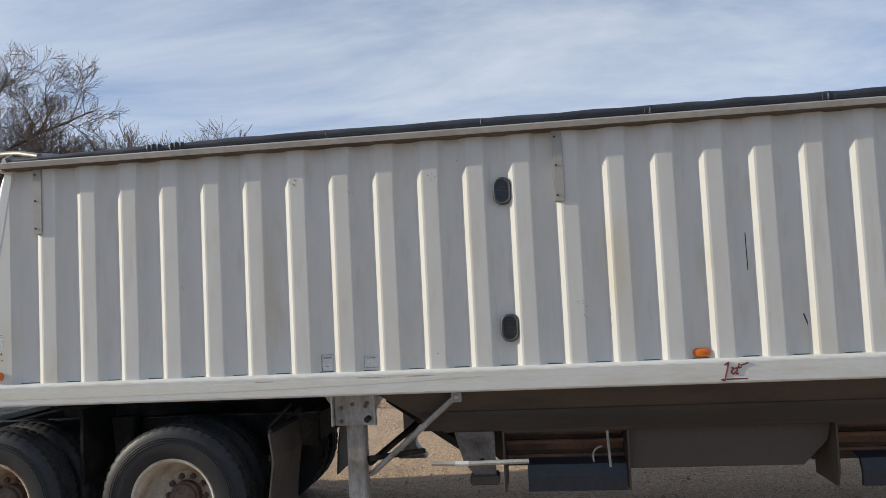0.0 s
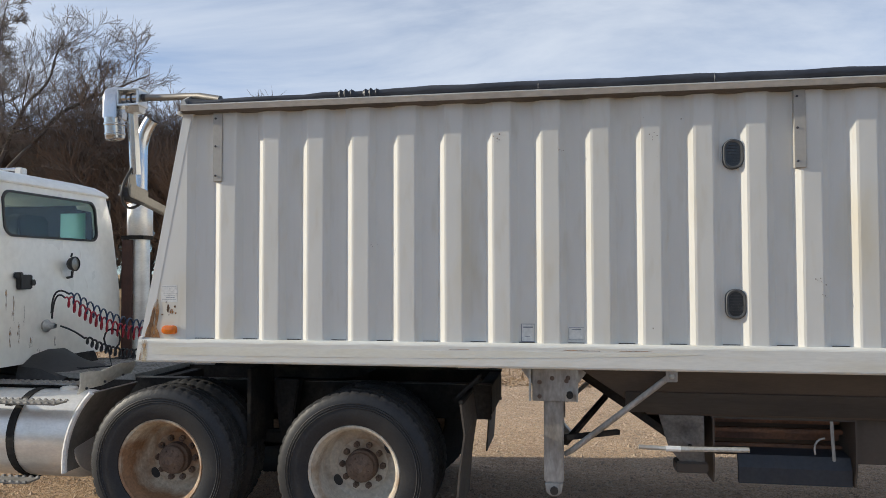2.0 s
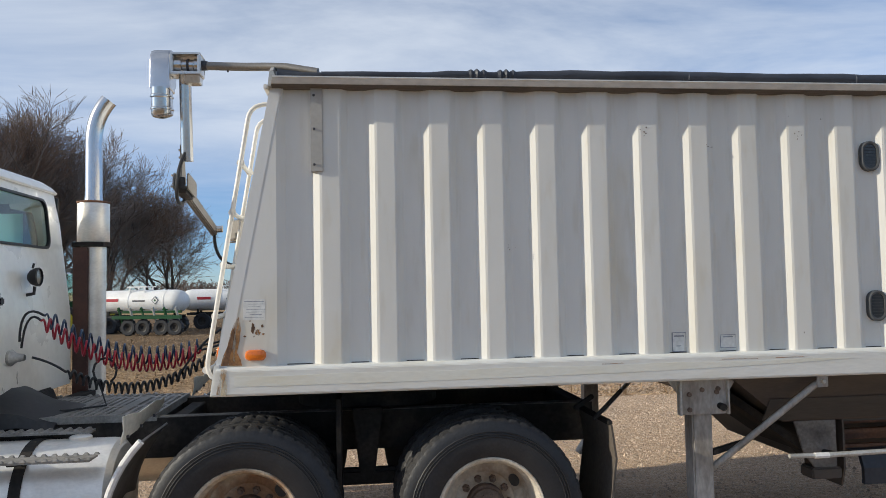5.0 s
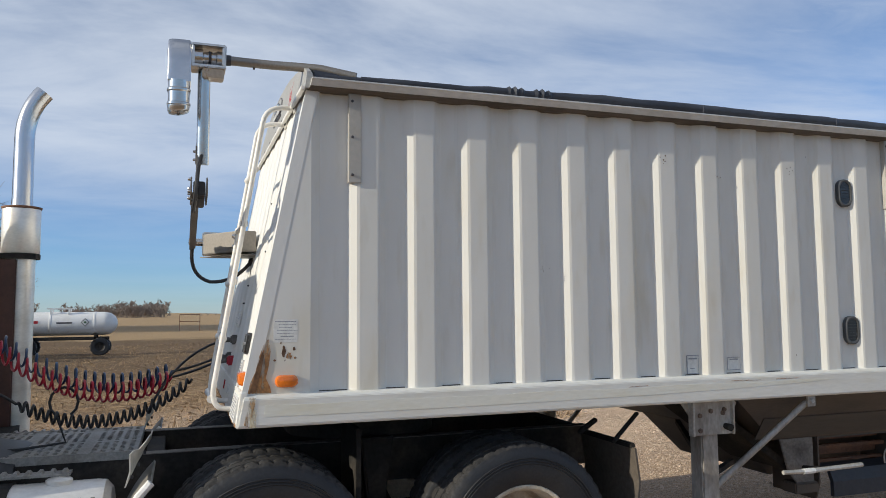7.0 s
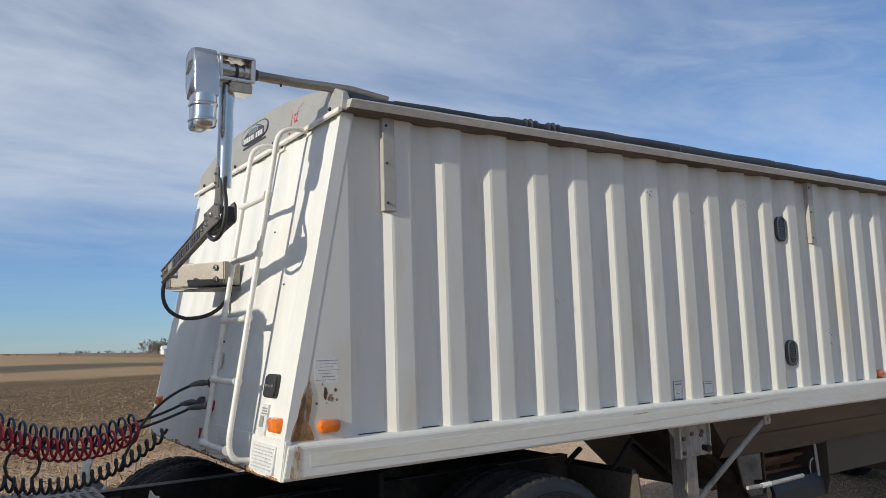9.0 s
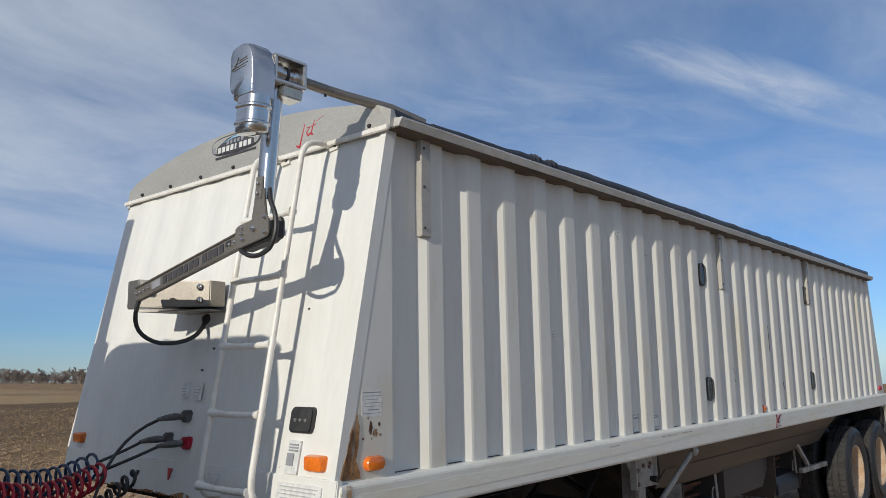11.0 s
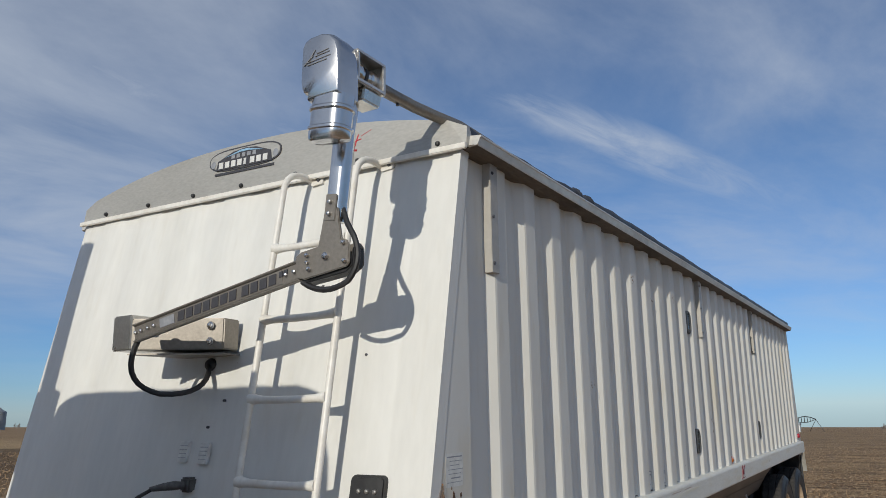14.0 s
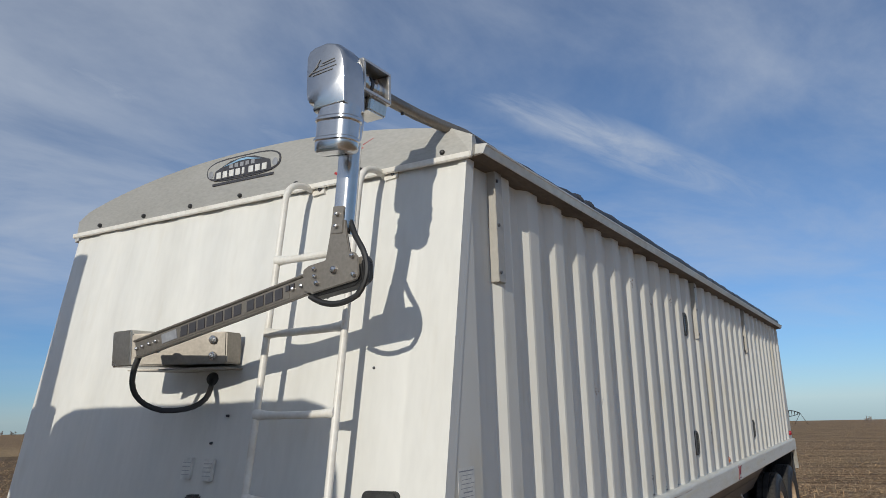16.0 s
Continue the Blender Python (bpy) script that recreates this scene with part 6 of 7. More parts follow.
def post(y_in, sgn):
    """The pillar between window and side, following the shell's round corner."""
    rows = []
    for k in range(6):
        z = WZ0 + (WZ1 - WZ0) * k / 5
        h, xr, r = cab_half(z), cab_x(z), 0.09
        o = []
        for j in range(7):
            t = radians(90 * j / 6)
            o.append((xr - r + r * math.cos(t), CAB_Y + sgn * (h - r + r * math.sin(t))))
        o = [(xr, y_in)] + o + [(xr - 0.36, CAB_Y + sgn * h), (xr - 0.36, CAB_Y + sgn * (h - 0.04)), (xr - 0.2, CAB_Y + sgn * (h - 0.05)), (xr - 0.04, y_in)]
        rows.append([(x, y, z) for x, y in o])
    part("pillar", quads(B(), rows), M_CAB, cabo, smooth=True)


post(WY1, 1)
post(WY0, -1)
for sgn in (-1, 1):
    bm = B()
    box(bm, -7.0, -6.85, CAB_Y + sgn * 0.80 - 0.04, CAB_Y + sgn * 0.80 + 0.04, WZ0, WZ1)
    part("door_pillar", bm, M_CAB, cabo)
bm = B()
quads(bm, [cab_ring(WZ1), cab_ring(2.56), cab_ring(2.585)])
part("cab_header", bm, M_CAB, cabo, smooth=True)
quadsring = []
for k, (gz, s) in enumerate(((2.578, 1.022), (2.592, 1.03), (2.602, 1.02), (2.63, 0.985), (2.67, 0.90), (2.70, 0.72), (2.715, 0.45))):
    ring = cab_ring(2.58)
    cxm = -6.28
    quadsring.append([(cxm + (x - cxm) * s, CAB_Y + (y - CAB_Y) * s, gz) for x, y, z in ring])
part("cab_roof", quads(B(), quadsring), M_CAB, cabo, "domed white roof with drip rail", smooth=True)
# air horn on the roof
bm = B()
box(bm, -6.12, -6.05, 6.25, 6.33, 2.66, 2.80)
horn = part("air_horn", bm, M_LADDER, truck, "pale air horn on the cab roof", bevel=0.01)
part("trumpet", tube(B(), [(-6.10, 6.29, 2.785), (-6.2, 6.29, 2.79), (-6.42, 6.29, 2.79), (-6.48, 6.29, 2.79)], [0.022, 0.014, 0.018, 0.04], 12), M_CHROME, horn, smooth=True)
# window rubber and glass
o = rounded((WY0 + WY1) / 2, (WZ0 + WZ1) / 2, WY1 - WY0 + 0.01, WZ1 - WZ0 + 0.01, 0.09, 6)
i = rounded((WY0 + WY1) / 2, (WZ0 + WZ1) / 2, WY1 - WY0 - 0.026, WZ1 - WZ0 - 0.026, 0.08, 6)
rows = [[(cab_x(z) + d, y, z) for y, z in oo] for oo, d in ((o, -0.01), (o, 0.012), (i, 0.014), (i, -0.012))]
part("window_gasket", quads(B(), rows, caps=False), M_RUBBER, cabo, "black window rubber", smooth=True)
rows = [[(cab_x(z) + d, y, z) for y, z in i] for d in (-0.004, 0.0)]
pane = part("rear_window", quads(B(), rows), M_DARKGLASS, cabo, "tinted rear window")
pane.visible_shadow = False
# the square corners outside the rounded glass
for sy, yy in ((-1, WY0), (1, WY1)):
    for sz, zz in ((-1, WZ0), (1, WZ1)):
        c = [(yy, zz)] + [(yy - sy * (0.09 - 0.09 * math.sin(t)), zz - sz * (0.09 - 0.09 * math.cos(t))) for t in (radians(15 * k) for k in range(7))]
        part("window_corner", quads(B(), [[(cab_x(z) + d, y, z) for y, z in c] for d in (-0.02, 0.002)]), M_CAB, cabo)
# far door lining with its window opening
for x0, x1, z0, z1 in ((-6.98, -6.2, 2.1, 2.56), (-5.92, -5.66, 2.1, 2.56), (-6.2, -5.92, 2.44, 2.56)):
    bm = B()
    box(bm, x0, x1, 6.985, 7.0, z0, z1)
    part("door_lining", bm, M_FLAP, cabo, "dark inner lining of the far door")
# translucent mint pane added to make the far door's window opening bright
M_MINT = bpy.data.materials.new("mint_bright_pane")
M_MINT.use_nodes = True
mint_nodes = M_MINT.node_tree.nodes
mint_through = mint_nodes.new("ShaderNodeBsdfTranslucent")
mint_through.inputs["Color"].default_value = (0.72, 0.95, 0.86, 1)
M_MINT.node_tree.links.new(mint_through.outputs[0], mint_nodes["Material Output"].inputs["Surface"])
bm = B()
box(bm, -6.2, -5.92, 6.988, 6.992, 2.1, 2.44)
part("bright_pane", bm, M_MINT, cabo, "added mint pane for the brightness in the far door window")
# seats inside
for y in (5.75, 6.62):
    bm = prism(B(), rounded(y, 2.12, 0.42, 0.55, 0.08, 4), "x", -6.35, -6.2)
    part("seat_back", bm, M_RUBBER, cabo, bevel=0.02)
for y, z in ((6.79, 2.50), (6.80, 2.45), (5.46, 2.50), (5.455, 2.45)):
    part("rivet", lathe(B(), [(0, -0.006), (0.009, -0.004), (0.009, 0.006)], (cab_x(z) - 0.006, y, z), "x", 8), M_INK, cabo)
# work lamp
M_GLOBE = mat("dusty_lens", (0.32, 0.31, 0.28), 0.25, 0.3, scale=20, bump=0.03)
LX = cab_x(1.92)
lm = part("work_lamp", lathe(B(), [(0.0, 0.02), (0.03, 0.025), (0.052, 0.045), (0.064, 0.075), (0.066, 0.095), (0.058, 0.1)], (LX, 6.265, 1.925), "x", 20), M_RUBBER, truck, "round black work lamp", smooth=True)
part("lamp_lens", lathe(B(), [(0.0, 0.092), (0.03, 0.09), (0.058, 0.086), (0.058, 0.08)], (LX, 6.265, 1.925), "x", 20), M_GLOBE, lm, "dusty clear lens", smooth=True)
part("lamp_bracket", tube(B(), [(LX + 0.005, 6.265, 1.80), (LX + 0.06, 6.265, 1.81), (LX + 0.065, 6.265, 1.86)], 0.012, 8), M_RUBBER, lm, smooth=True)
part("lamp_switch", tube(B(), [(LX + 0.05, 6.265, 1.985), (LX + 0.06, 6.265, 2.02)], 0.008, 6), M_RUBBER, lm)
# bracket on the back panel
bm = B()
box(bm, cab_x(1.77), cab_x(1.77) + 0.05, 5.63, 5.77, 1.71, 1.83)
box(bm, cab_x(1.77), cab_x(1.77) + 0.07, 5.60, 5.64, 1.80, 1.85)
box(bm, cab_x(1.77), cab_x(1.77) + 0.06, 5.74, 5.80, 1.74, 1.79)
part("hose_bracket", bm, M_RUBBER, truck, "black bracket on the cab back", bevel=0.008)
# couplings on the cab back
part("hose_coupling", lathe(B(), [(0.05, 0.0), (0.055, 0.02), (0.03, 0.05), (0.025, 0.08), (0.02, 0.1)], (cab_x(1.4), 5.97, 1.395), "x", 14), M_GALV, truck, "cast hose coupling", smooth=True)
for k, (y, z, w, h) in enumerate(((5.60, 1.55, 0.05, 0.24), (5.66, 1.36, 0.035, 0.2), (5.80, 1.27, 0.05, 0.13), (6.1, 1.25, 0.03, 0.1), (5.57, 1.33, 0.03, 0.2), (5.72, 1.50, 0.02, 0.16), (5.52, 1.62, 0.03, 0.2), (5.90, 1.19, 0.06, 0.05))):
    o = ragged(y, z, w, h, 40 + k, 16)
    part("rust_run", quads(B(), [[(cab_x(zz) + d, yy, zz) for yy, zz in o] for d in (-0.003, 0.0016)]), M_RUN, cabo, "thin rust run")
# dark fender housings under the cab
bm = prism(B(), [(-5.55, 1.12), (-5.5, 1.0), (-5.7, 0.9), (-7.0, 0.9), (-7.0, 1.12)], "y", MID - 0.42, MID + 0.42)
part("cab_floor", bm, M_BLACK, truck, bevel=0.01)

# exhaust stack on the far rear corner of the cab
SX, SY = -5.46, 7.2
st_ = part("exhaust", tube(B(), [(SX, SY, 0.95), (SX, SY, 2.20)], [0.098, 0.098], 24), M_TANK, truck, "upright exhaust with chrome curved pipe", smooth=True)
part("muffler", lathe(B(), [(0.118, 2.215), (0.124, 2.225), (0.124, 2.535), (0.118, 2.55), (0.06, 2.56)], (SX, SY, 0), "z", 28), M_TANK, st_, "brushed muffler can", smooth=True)
part("muffler_band", lathe(B(), [(0.121, 2.18), (0.128, 2.185), (0.128, 2.215), (0.121, 2.22)], (SX, SY, 0), "z", 28), M_BLACK, st_)
part("muffler_lip", lathe(B(), [(0.124, 2.537), (0.13, 2.543), (0.13, 2.553), (0.11, 2.557)], (SX, SY, 0), "z", 28), M_GATE, st_)
pts = [(SX, SY, 2.55), (SX, SY, 2.62), (SX, SY, 3.05)] + arc((SX, SY, 3.05), (SX, SY, 3.26), (SX + 0.12, SY, 3.40), 8)
bm = tube(B(), pts, [0.072, 0.067] + [0.066] * (len(pts) - 2), 22, caps=False)
part("chrome_pipe", bm, M_CHROME, st_, "polished chrome pipe with slash-cut tip", smooth=True)
bm = B()
box(bm, SX - 0.115, SX - 0.0, SY - 0.135, SY - 0.105, 1.0, 2.175)
part("heat_post", bm, mat("red_brown_post", (0.09, 0.04, 0.03), 0.6, tint=(0.05, 0.03, 0.025), scale=4, bump=0.1), st_, "rusty brown support post", bevel=0.006)
bm = B()
box(bm, SX - 0.12, SX + 0.12, SY - 0.14, SY - 0.1, 2.18, 2.215)
part("post_clamp", bm, M_BLACK, st_)
bm = B()
bar(bm, (SX, SY - 0.05, 1.0), (SX, MID + 0.4, 1.0), 0.1, 0.06)
part("stack_arm", bm, M_BLACK, truck)


# ---- hoses between cab and trailer ----
def coil(name, p, q, sag, turns, r, wire, material, label, lead=0.12):
    p, q = Vector(p), Vector(q)
    d = q - p
    n = turns * 14
    pts = []
    side = d.cross(Vector((0, 0, 1))).normalized()
    for k in range(n + 1):
        t = k / n
        c = p + d * t - Vector((0, 0, 1)) * sag * 4 * t * (1 - t)
        a = 2 * math.pi * turns * t
        e = min(1.0, t / 0.04, (1 - t) / 0.04)
        pts.append(c + (side * math.cos(a) + Vector((0, 0, 1)) * math.sin(a)) * r * e)
    return single(name, tube(B(), pts, wire, 6), material, label, "air hose", smooth=True)


coil("coiled_air_hose", (-5.36, 5.98, 1.665), (-4.42, 6.33, 1.42), 0.15, 19, 0.058, 0.0070, M_BLUE, "blue coiled air hose sagging between cab and trailer")
coil("coiled_air_hose", (-5.36, 5.93, 1.635), (-4.42, 6.26, 1.39), 0.17, 23, 0.056, 0.0074, M_RED, "red coiled air hose sagging between cab and trailer")
coil("coiled_cable", (-5.24, 6.02, 1.29), (-4.30, 6.16, 1.38), 0.17, 24, 0.034, 0.0085, M_RUBBER, "black coiled electric cable above the deck")
for name, pts in (("straight_hose", arc((-4.42, 6.33, 1.42), (-4.3, 6.42, 1.43), (-4.155, 6.415, 1.49), 6)),
                  ("straight_hose", arc((-4.42, 6.26, 1.39), (-4.3, 6.30, 1.41), (-4.16, 6.235, 1.477), 6)),
                  ("straight_hose", arc((-4.55, 6.1, 1.20), (-4.4, 6.3, 1.52), (-4.135, 6.285, 1.605), 8)),
                  ("straight_hose", arc((-5.36, 5.98, 1.665), (-5.5, 5.95, 1.77), (-5.5, 5.95, 1.50), 8)),
                  ("straight_hose", arc((-5.36, 5.93, 1.635), (-5.44, 5.90, 1.73), (-5.48, 5.93, 1.46), 8)),
                  ("straight_hose", arc((-5.43, 5.97, 1.395), (-5.32, 6.0, 1.36), (-5.24, 6.02, 1.29), 6)),
                  ("looped_hose", [(-5.0 + 0.075 * math.cos(t), 6.05, 1.285 + 0.085 * math.sin(t)) for t in (radians(-60 + 30 * k) for k in range(11))] + [(-4.98, 6.02, 1.06), (-5.2, 5.95, 1.046), (-5.45, 5.95, 1.046)])):
    single(name, tube(B(), pts, 0.0078, 8), M_RUBBER, "black rubber hose hanging between cab and trailer", "hose", smooth=True)

# ---- far things in the yard ----
def simple_wheel(parent, x, y, z, r, w, rim_r, rim_mat, name="wheel", steer=0.0):
    turn = Matrix.Translation((x, y, z)) @ Matrix.Rotation(radians(steer), 4, "Z") @ Matrix.Translation((-x, -y, -z))
    bm = lathe(B(), [(rim_r, -w * 0.42), (rim_r + 0.03, -w / 2), (r * 0.93, -w / 2), (r, -w * 0.34), (r, w * 0.34), (r * 0.93, w / 2), (rim_r + 0.03, w / 2), (rim_r, w * 0.42)], (x, y, z), "y", 28)
    n = max(14, int(r * 26))
    for k in range(n):
        a = 2 * math.pi * k / n
        for s in (-1, 1):
            c = Vector((math.cos(a), 0, math.sin(a))); t = Vector((-math.sin(a), 0, math.cos(a)))
            o = Vector((x, y + s * w * 0.25, z))
            bar(bm, o + c * (r - 0.01) - t * 0.03, o + c * (r + 0.025) - t * 0.03 + t * 0.02, w * 0.42, 0.05 * max(0.5, r))
    bm.transform(turn)
    t = part(name, bm, M_TYRE, parent, "black treaded tyre")
    rim = lathe(B(), [(0.0, -w * 0.12), (rim_r * 0.4, -w * 0.15), (rim_r * 0.55, -w * 0.3), (rim_r * 0.9, -w * 0.36), (rim_r + 0.01, -w * 0.44), (rim_r + 0.01, w * 0.44), (rim_r * 0.9, w * 0.36), (rim_r * 0.5, w * 0.2), (0.0, w * 0.15)], (x, y, z), "y", 24)
    rim.transform(turn)
    part("rim", rim, rim_mat, t, smooth=True)
    return t


def farm_tractor(m):
    """Built nose to +x round the origin, then set in place."""
    g = thing("farm_tractor", (0, 0, 0), "green farm tractor with yellow wheels parked in the yard", "tractor")
    rows = []
    for x, w, z0, z1 in ((0.2, 0.42, 1.0, 2.02), (1.0, 0.42, 0.95, 1.98), (2.1, 0.38, 0.95, 1.86), (2.5, 0.34, 1.0, 1.75), (2.6, 0.26, 1.1, 1.6)):
        rows.append([(x, -w, z0), (x, w, z0), (x, w, z1 - 0.15), (x, w * 0.7, z1), (x, -w * 0.7, z1), (x, -w, z1 - 0.15)])
    part("hood", quads(B(), rows), M_GREEN, g, "green sloping hood", smooth=True)
    bm = B()
    box(bm, -1.4, 2.3, -0.28, 0.28, 0.7, 1.1)
    part("chassis", bm, M_BLACK, g, bevel=0.03)
    for sx, sy in ((-1.25, -0.78), (-1.25, 0.78), (0.25, -0.70), (0.25, 0.70)):
        bm = B()
        bar(bm, (sx, sy, 1.5), (sx * 0.96, sy * 0.96, 2.95), 0.09, 0.09)
        part("cab_post", bm, M_RUBBER, g)
    bm = B()
    box(bm, -1.25, 0.25, -0.75, 0.75, 1.3, 1.62)
    part("cab_floor", bm, M_GREEN, g, bevel=0.04)
    for s in (-1, 1):
        bm = B()
        box(bm, -1.2, 0.2, 0.735 * s - 0.006, 0.735 * s + 0.006, 1.6, 2.9)
        part("side_glass", bm, M_DARKGLASS, g, "tinted cab glass")
    bm = B()
    box(bm, -1.21, -1.20, -0.72, 0.72, 1.6, 2.9)
    part("rear_glass", bm, M_DARKGLASS, g)
    bm = B()
    box(bm, 0.20, 0.21, -0.66, 0.66, 1.9, 2.9)
    part("windshield", bm, M_DARKGLASS, g)
    bm = prism(B(), rounded(-0.5, 0, 2.05, 1.75, 0.2, 4), "z", 2.95, 3.14)
    part("cab_roof", bm, M_RUBBER, g, "dark roof", bevel=0.05)
    bm = B()
    for y in (-0.6, -0.35, 0.35, 0.6):
        box(bm, 0.46, 0.54, y - 0.08, y + 0.08, 2.9, 2.97)
    part("roof_lamps", bm, M_CHROME, g)
    for y in (-0.95, 0.95):
        for dual in (1.0, 1.66):
            simple_wheel(g, -0.9, y * dual, 0.98, 0.98, 0.46, 0.56, M_YELLOW, "rear_wheel")
        simple_wheel(g, 1.75, y, 0.76, 0.76, 0.42, 0.5, M_YELLOW, "front_wheel", steer=-21)
        rows = []
        for k in range(8):
            a = radians(20 + 18 * k)
            rows.append([(-0.9 + q * math.cos(a), yy, 0.98 + q * math.sin(a)) for q, yy in ((1.06, y - 0.26), (1.06, y + 0.26), (1.03, y + 0.26), (1.03, y - 0.26))])
        part("fender", quads(B(), rows), M_GREEN, g)
    part("exhaust", tube(B(), [(0.75, -0.5, 1.7), (0.75, -0.5, 2.9)], 0.06, 10), M_BLACK, g, smooth=True)
    part("mirror_arm", tube(B(), [(0.2, -0.75, 2.5), (0.35, -1.2, 2.5), (0.35, -1.2, 2.2)], 0.025, 6), M_BLACK, g)
    g.matrix_basis = m
    return g


def nurse_tank(m):
    """White pressure tank on a wheeled running gear, built along x."""
    g = thing("nurse_tank_wagon", (0, 0, 0), "white cylindrical fertiliser tank on a wheeled running gear", "tank wagon", "nurse tanks")
    prof = [(r, h) for r, h in ((0.0, -2.25), (0.16, -2.23), (0.32, -2.14), (0.44, -1.98), (0.495, -1.78), (0.5, -1.7), (0.5, 1.7), (0.495, 1.78), (0.44, 1.98), (0.32, 2.14), (0.16, 2.23), (0.0, 2.25))]
    part("tank", lathe(B(), prof, (0, 0, 1.36), "x", 32), M_NURSE, g, "white pressure tank", smooth=True)
    bm = B()
    for s in (-0.3, 0.3):
        bar(bm, (-0.35, s, 1.74), (-0.35, s, 2.0), 0.05, 0.05)
        bar(bm, (0.35, s, 1.74), (0.35, s, 2.0), 0.05, 0.05)
        bar(bm, (-0.5, s, 2.0), (0.5, s, 2.0), 0.05, 0.05)
    bar(bm, (-0.35, -0.3, 2.0), (-0.35, 0.3, 2.0), 0.05, 0.05)
    bar(bm, (0.35, -0.3, 2.0), (0.35, 0.3, 2.0), 0.05, 0.05)
    part("valve_guard", bm, M_NURSE, g)
    for x in (-0.35, 1.35):
        bm = lathe(B(), [(0.501, x - 0.04), (0.512, x - 0.03), (0.512, x + 0.03), (0.501, x + 0.04)], (0, 0, 1.36), "x", 32)
        part("band", bm, M_NURSE, g)
    bm = B()
    for s in (-0.35, 0.35):
        bar(bm, (-1.9, s, 0.72), (1.9, s, 0.72), 0.08, 0.12)
    for x in (-1.4, 1.4):
        bar(bm, (x, -0.6, 0.62), (x, 0.6, 0.62), 0.1, 0.1)
        bar(bm, (x, -0.35, 0.7), (x, -0.35, 0.95), 0.1, 0.08)
        bar(bm, (x, 0.35, 0.7), (x, 0.35, 0.95), 0.1, 0.08)
    part("running_gear", bm, M_BLACK, g)
    for x in (-1.4, 1.4):
        for y in (-0.72, 0.72):
            simple_wheel(g, x + 0.2, y * 0.6, 0.38, 0.38, 0.24, 0.18, M_BLACK)
    for s in (-1, 1):
        bm = B()
        quads(bm, [[(1.0 + a, y, 1.42 + c) for a, c in ((0.0, -0.17), (0.17, 0.0), (0.0, 0.17), (-0.17, 0.0))] for y in (s * 0.47, s * 0.512)])
        hd = part("hazard_diamond", bm, M_INK, g, "dark-edged hazard diamond")
        for rad_, y_, mt in ((0.135, 0.515, M_NURSE), (0.06, 0.518, M_GREEN)):
            part("diamond_field", quads(B(), [[(1.0 + a * rad_, y, 1.42 + c * rad_) for a, c in ((0, -1), (1, 0), (0, 1), (-1, 0))] for y in (s * 0.47, s * y_)]), mt, hd)
        bm = B()
        box(bm, -1.4, -0.8, s * 0.494 - 0.012, s * 0.494 + 0.012, 1.38, 1.50)
        part("red_bar", bm, M_REDINK, g, "faded red marking")
        bm = B()
        box(bm, -0.1, 0.5, s * 0.496 - 0.012, s * 0.496 + 0.012, 1.37, 1.43)
        part("dark_bar", bm, M_INK, g)
    g.matrix_basis = m
    return g


farm_tractor(pose(-16.4, 36.1, -0.12, 0, 0, -101) @ Matrix.Scale(0.95, 4))
tankA = nurse_tank(pose(-9.25, 37.0, 0, 0, 0, 0))
copy_thing(tankA, pose(-12.6, 34.6, 0, 0, 0, -20))


def toolbar(m):
    """Low row-crop implement: a cross bar on small wheels with upright shanks."""
    g = thing("field_toolbar", (0, 0, 0), "low green field implement with black gauge wheels beside the tank", "implement")
    bm = B()
    bar(bm, (-1.5, 0, 0.75), (1.5, 0, 0.75), 0.14, 0.14)
    bar(bm, (-1.3, 0.4, 0.95), (1.3, 0.4, 0.95), 0.1, 0.1)
    part("cross_bar", bm, M_GREEN, g)
    for k in range(6):
        x = -1.25 + 0.5 * k
        bm = B()
        bar(bm, (x, 0, 1.15), (x + 0.05, 0.3, 0.35), 0.06, 0.08)
        bar(bm, (x - 0.12, 0.1, 1.05), (x + 0.12, 0.1, 1.05), 0.05, 0.05)
        part("shank", bm, M_GALV if k % 2 else M_GREEN, g)
    for x in (-0.85, -0.2, 0.6, 1.2):
        simple_wheel(g, x, 0.1, 0.33, 0.33, 0.2, 0.16, M_BLACK)
    g.matrix_basis = m
    return g


toolbar(pose(-11.85, 32.6, 0, 0, 0, -15))


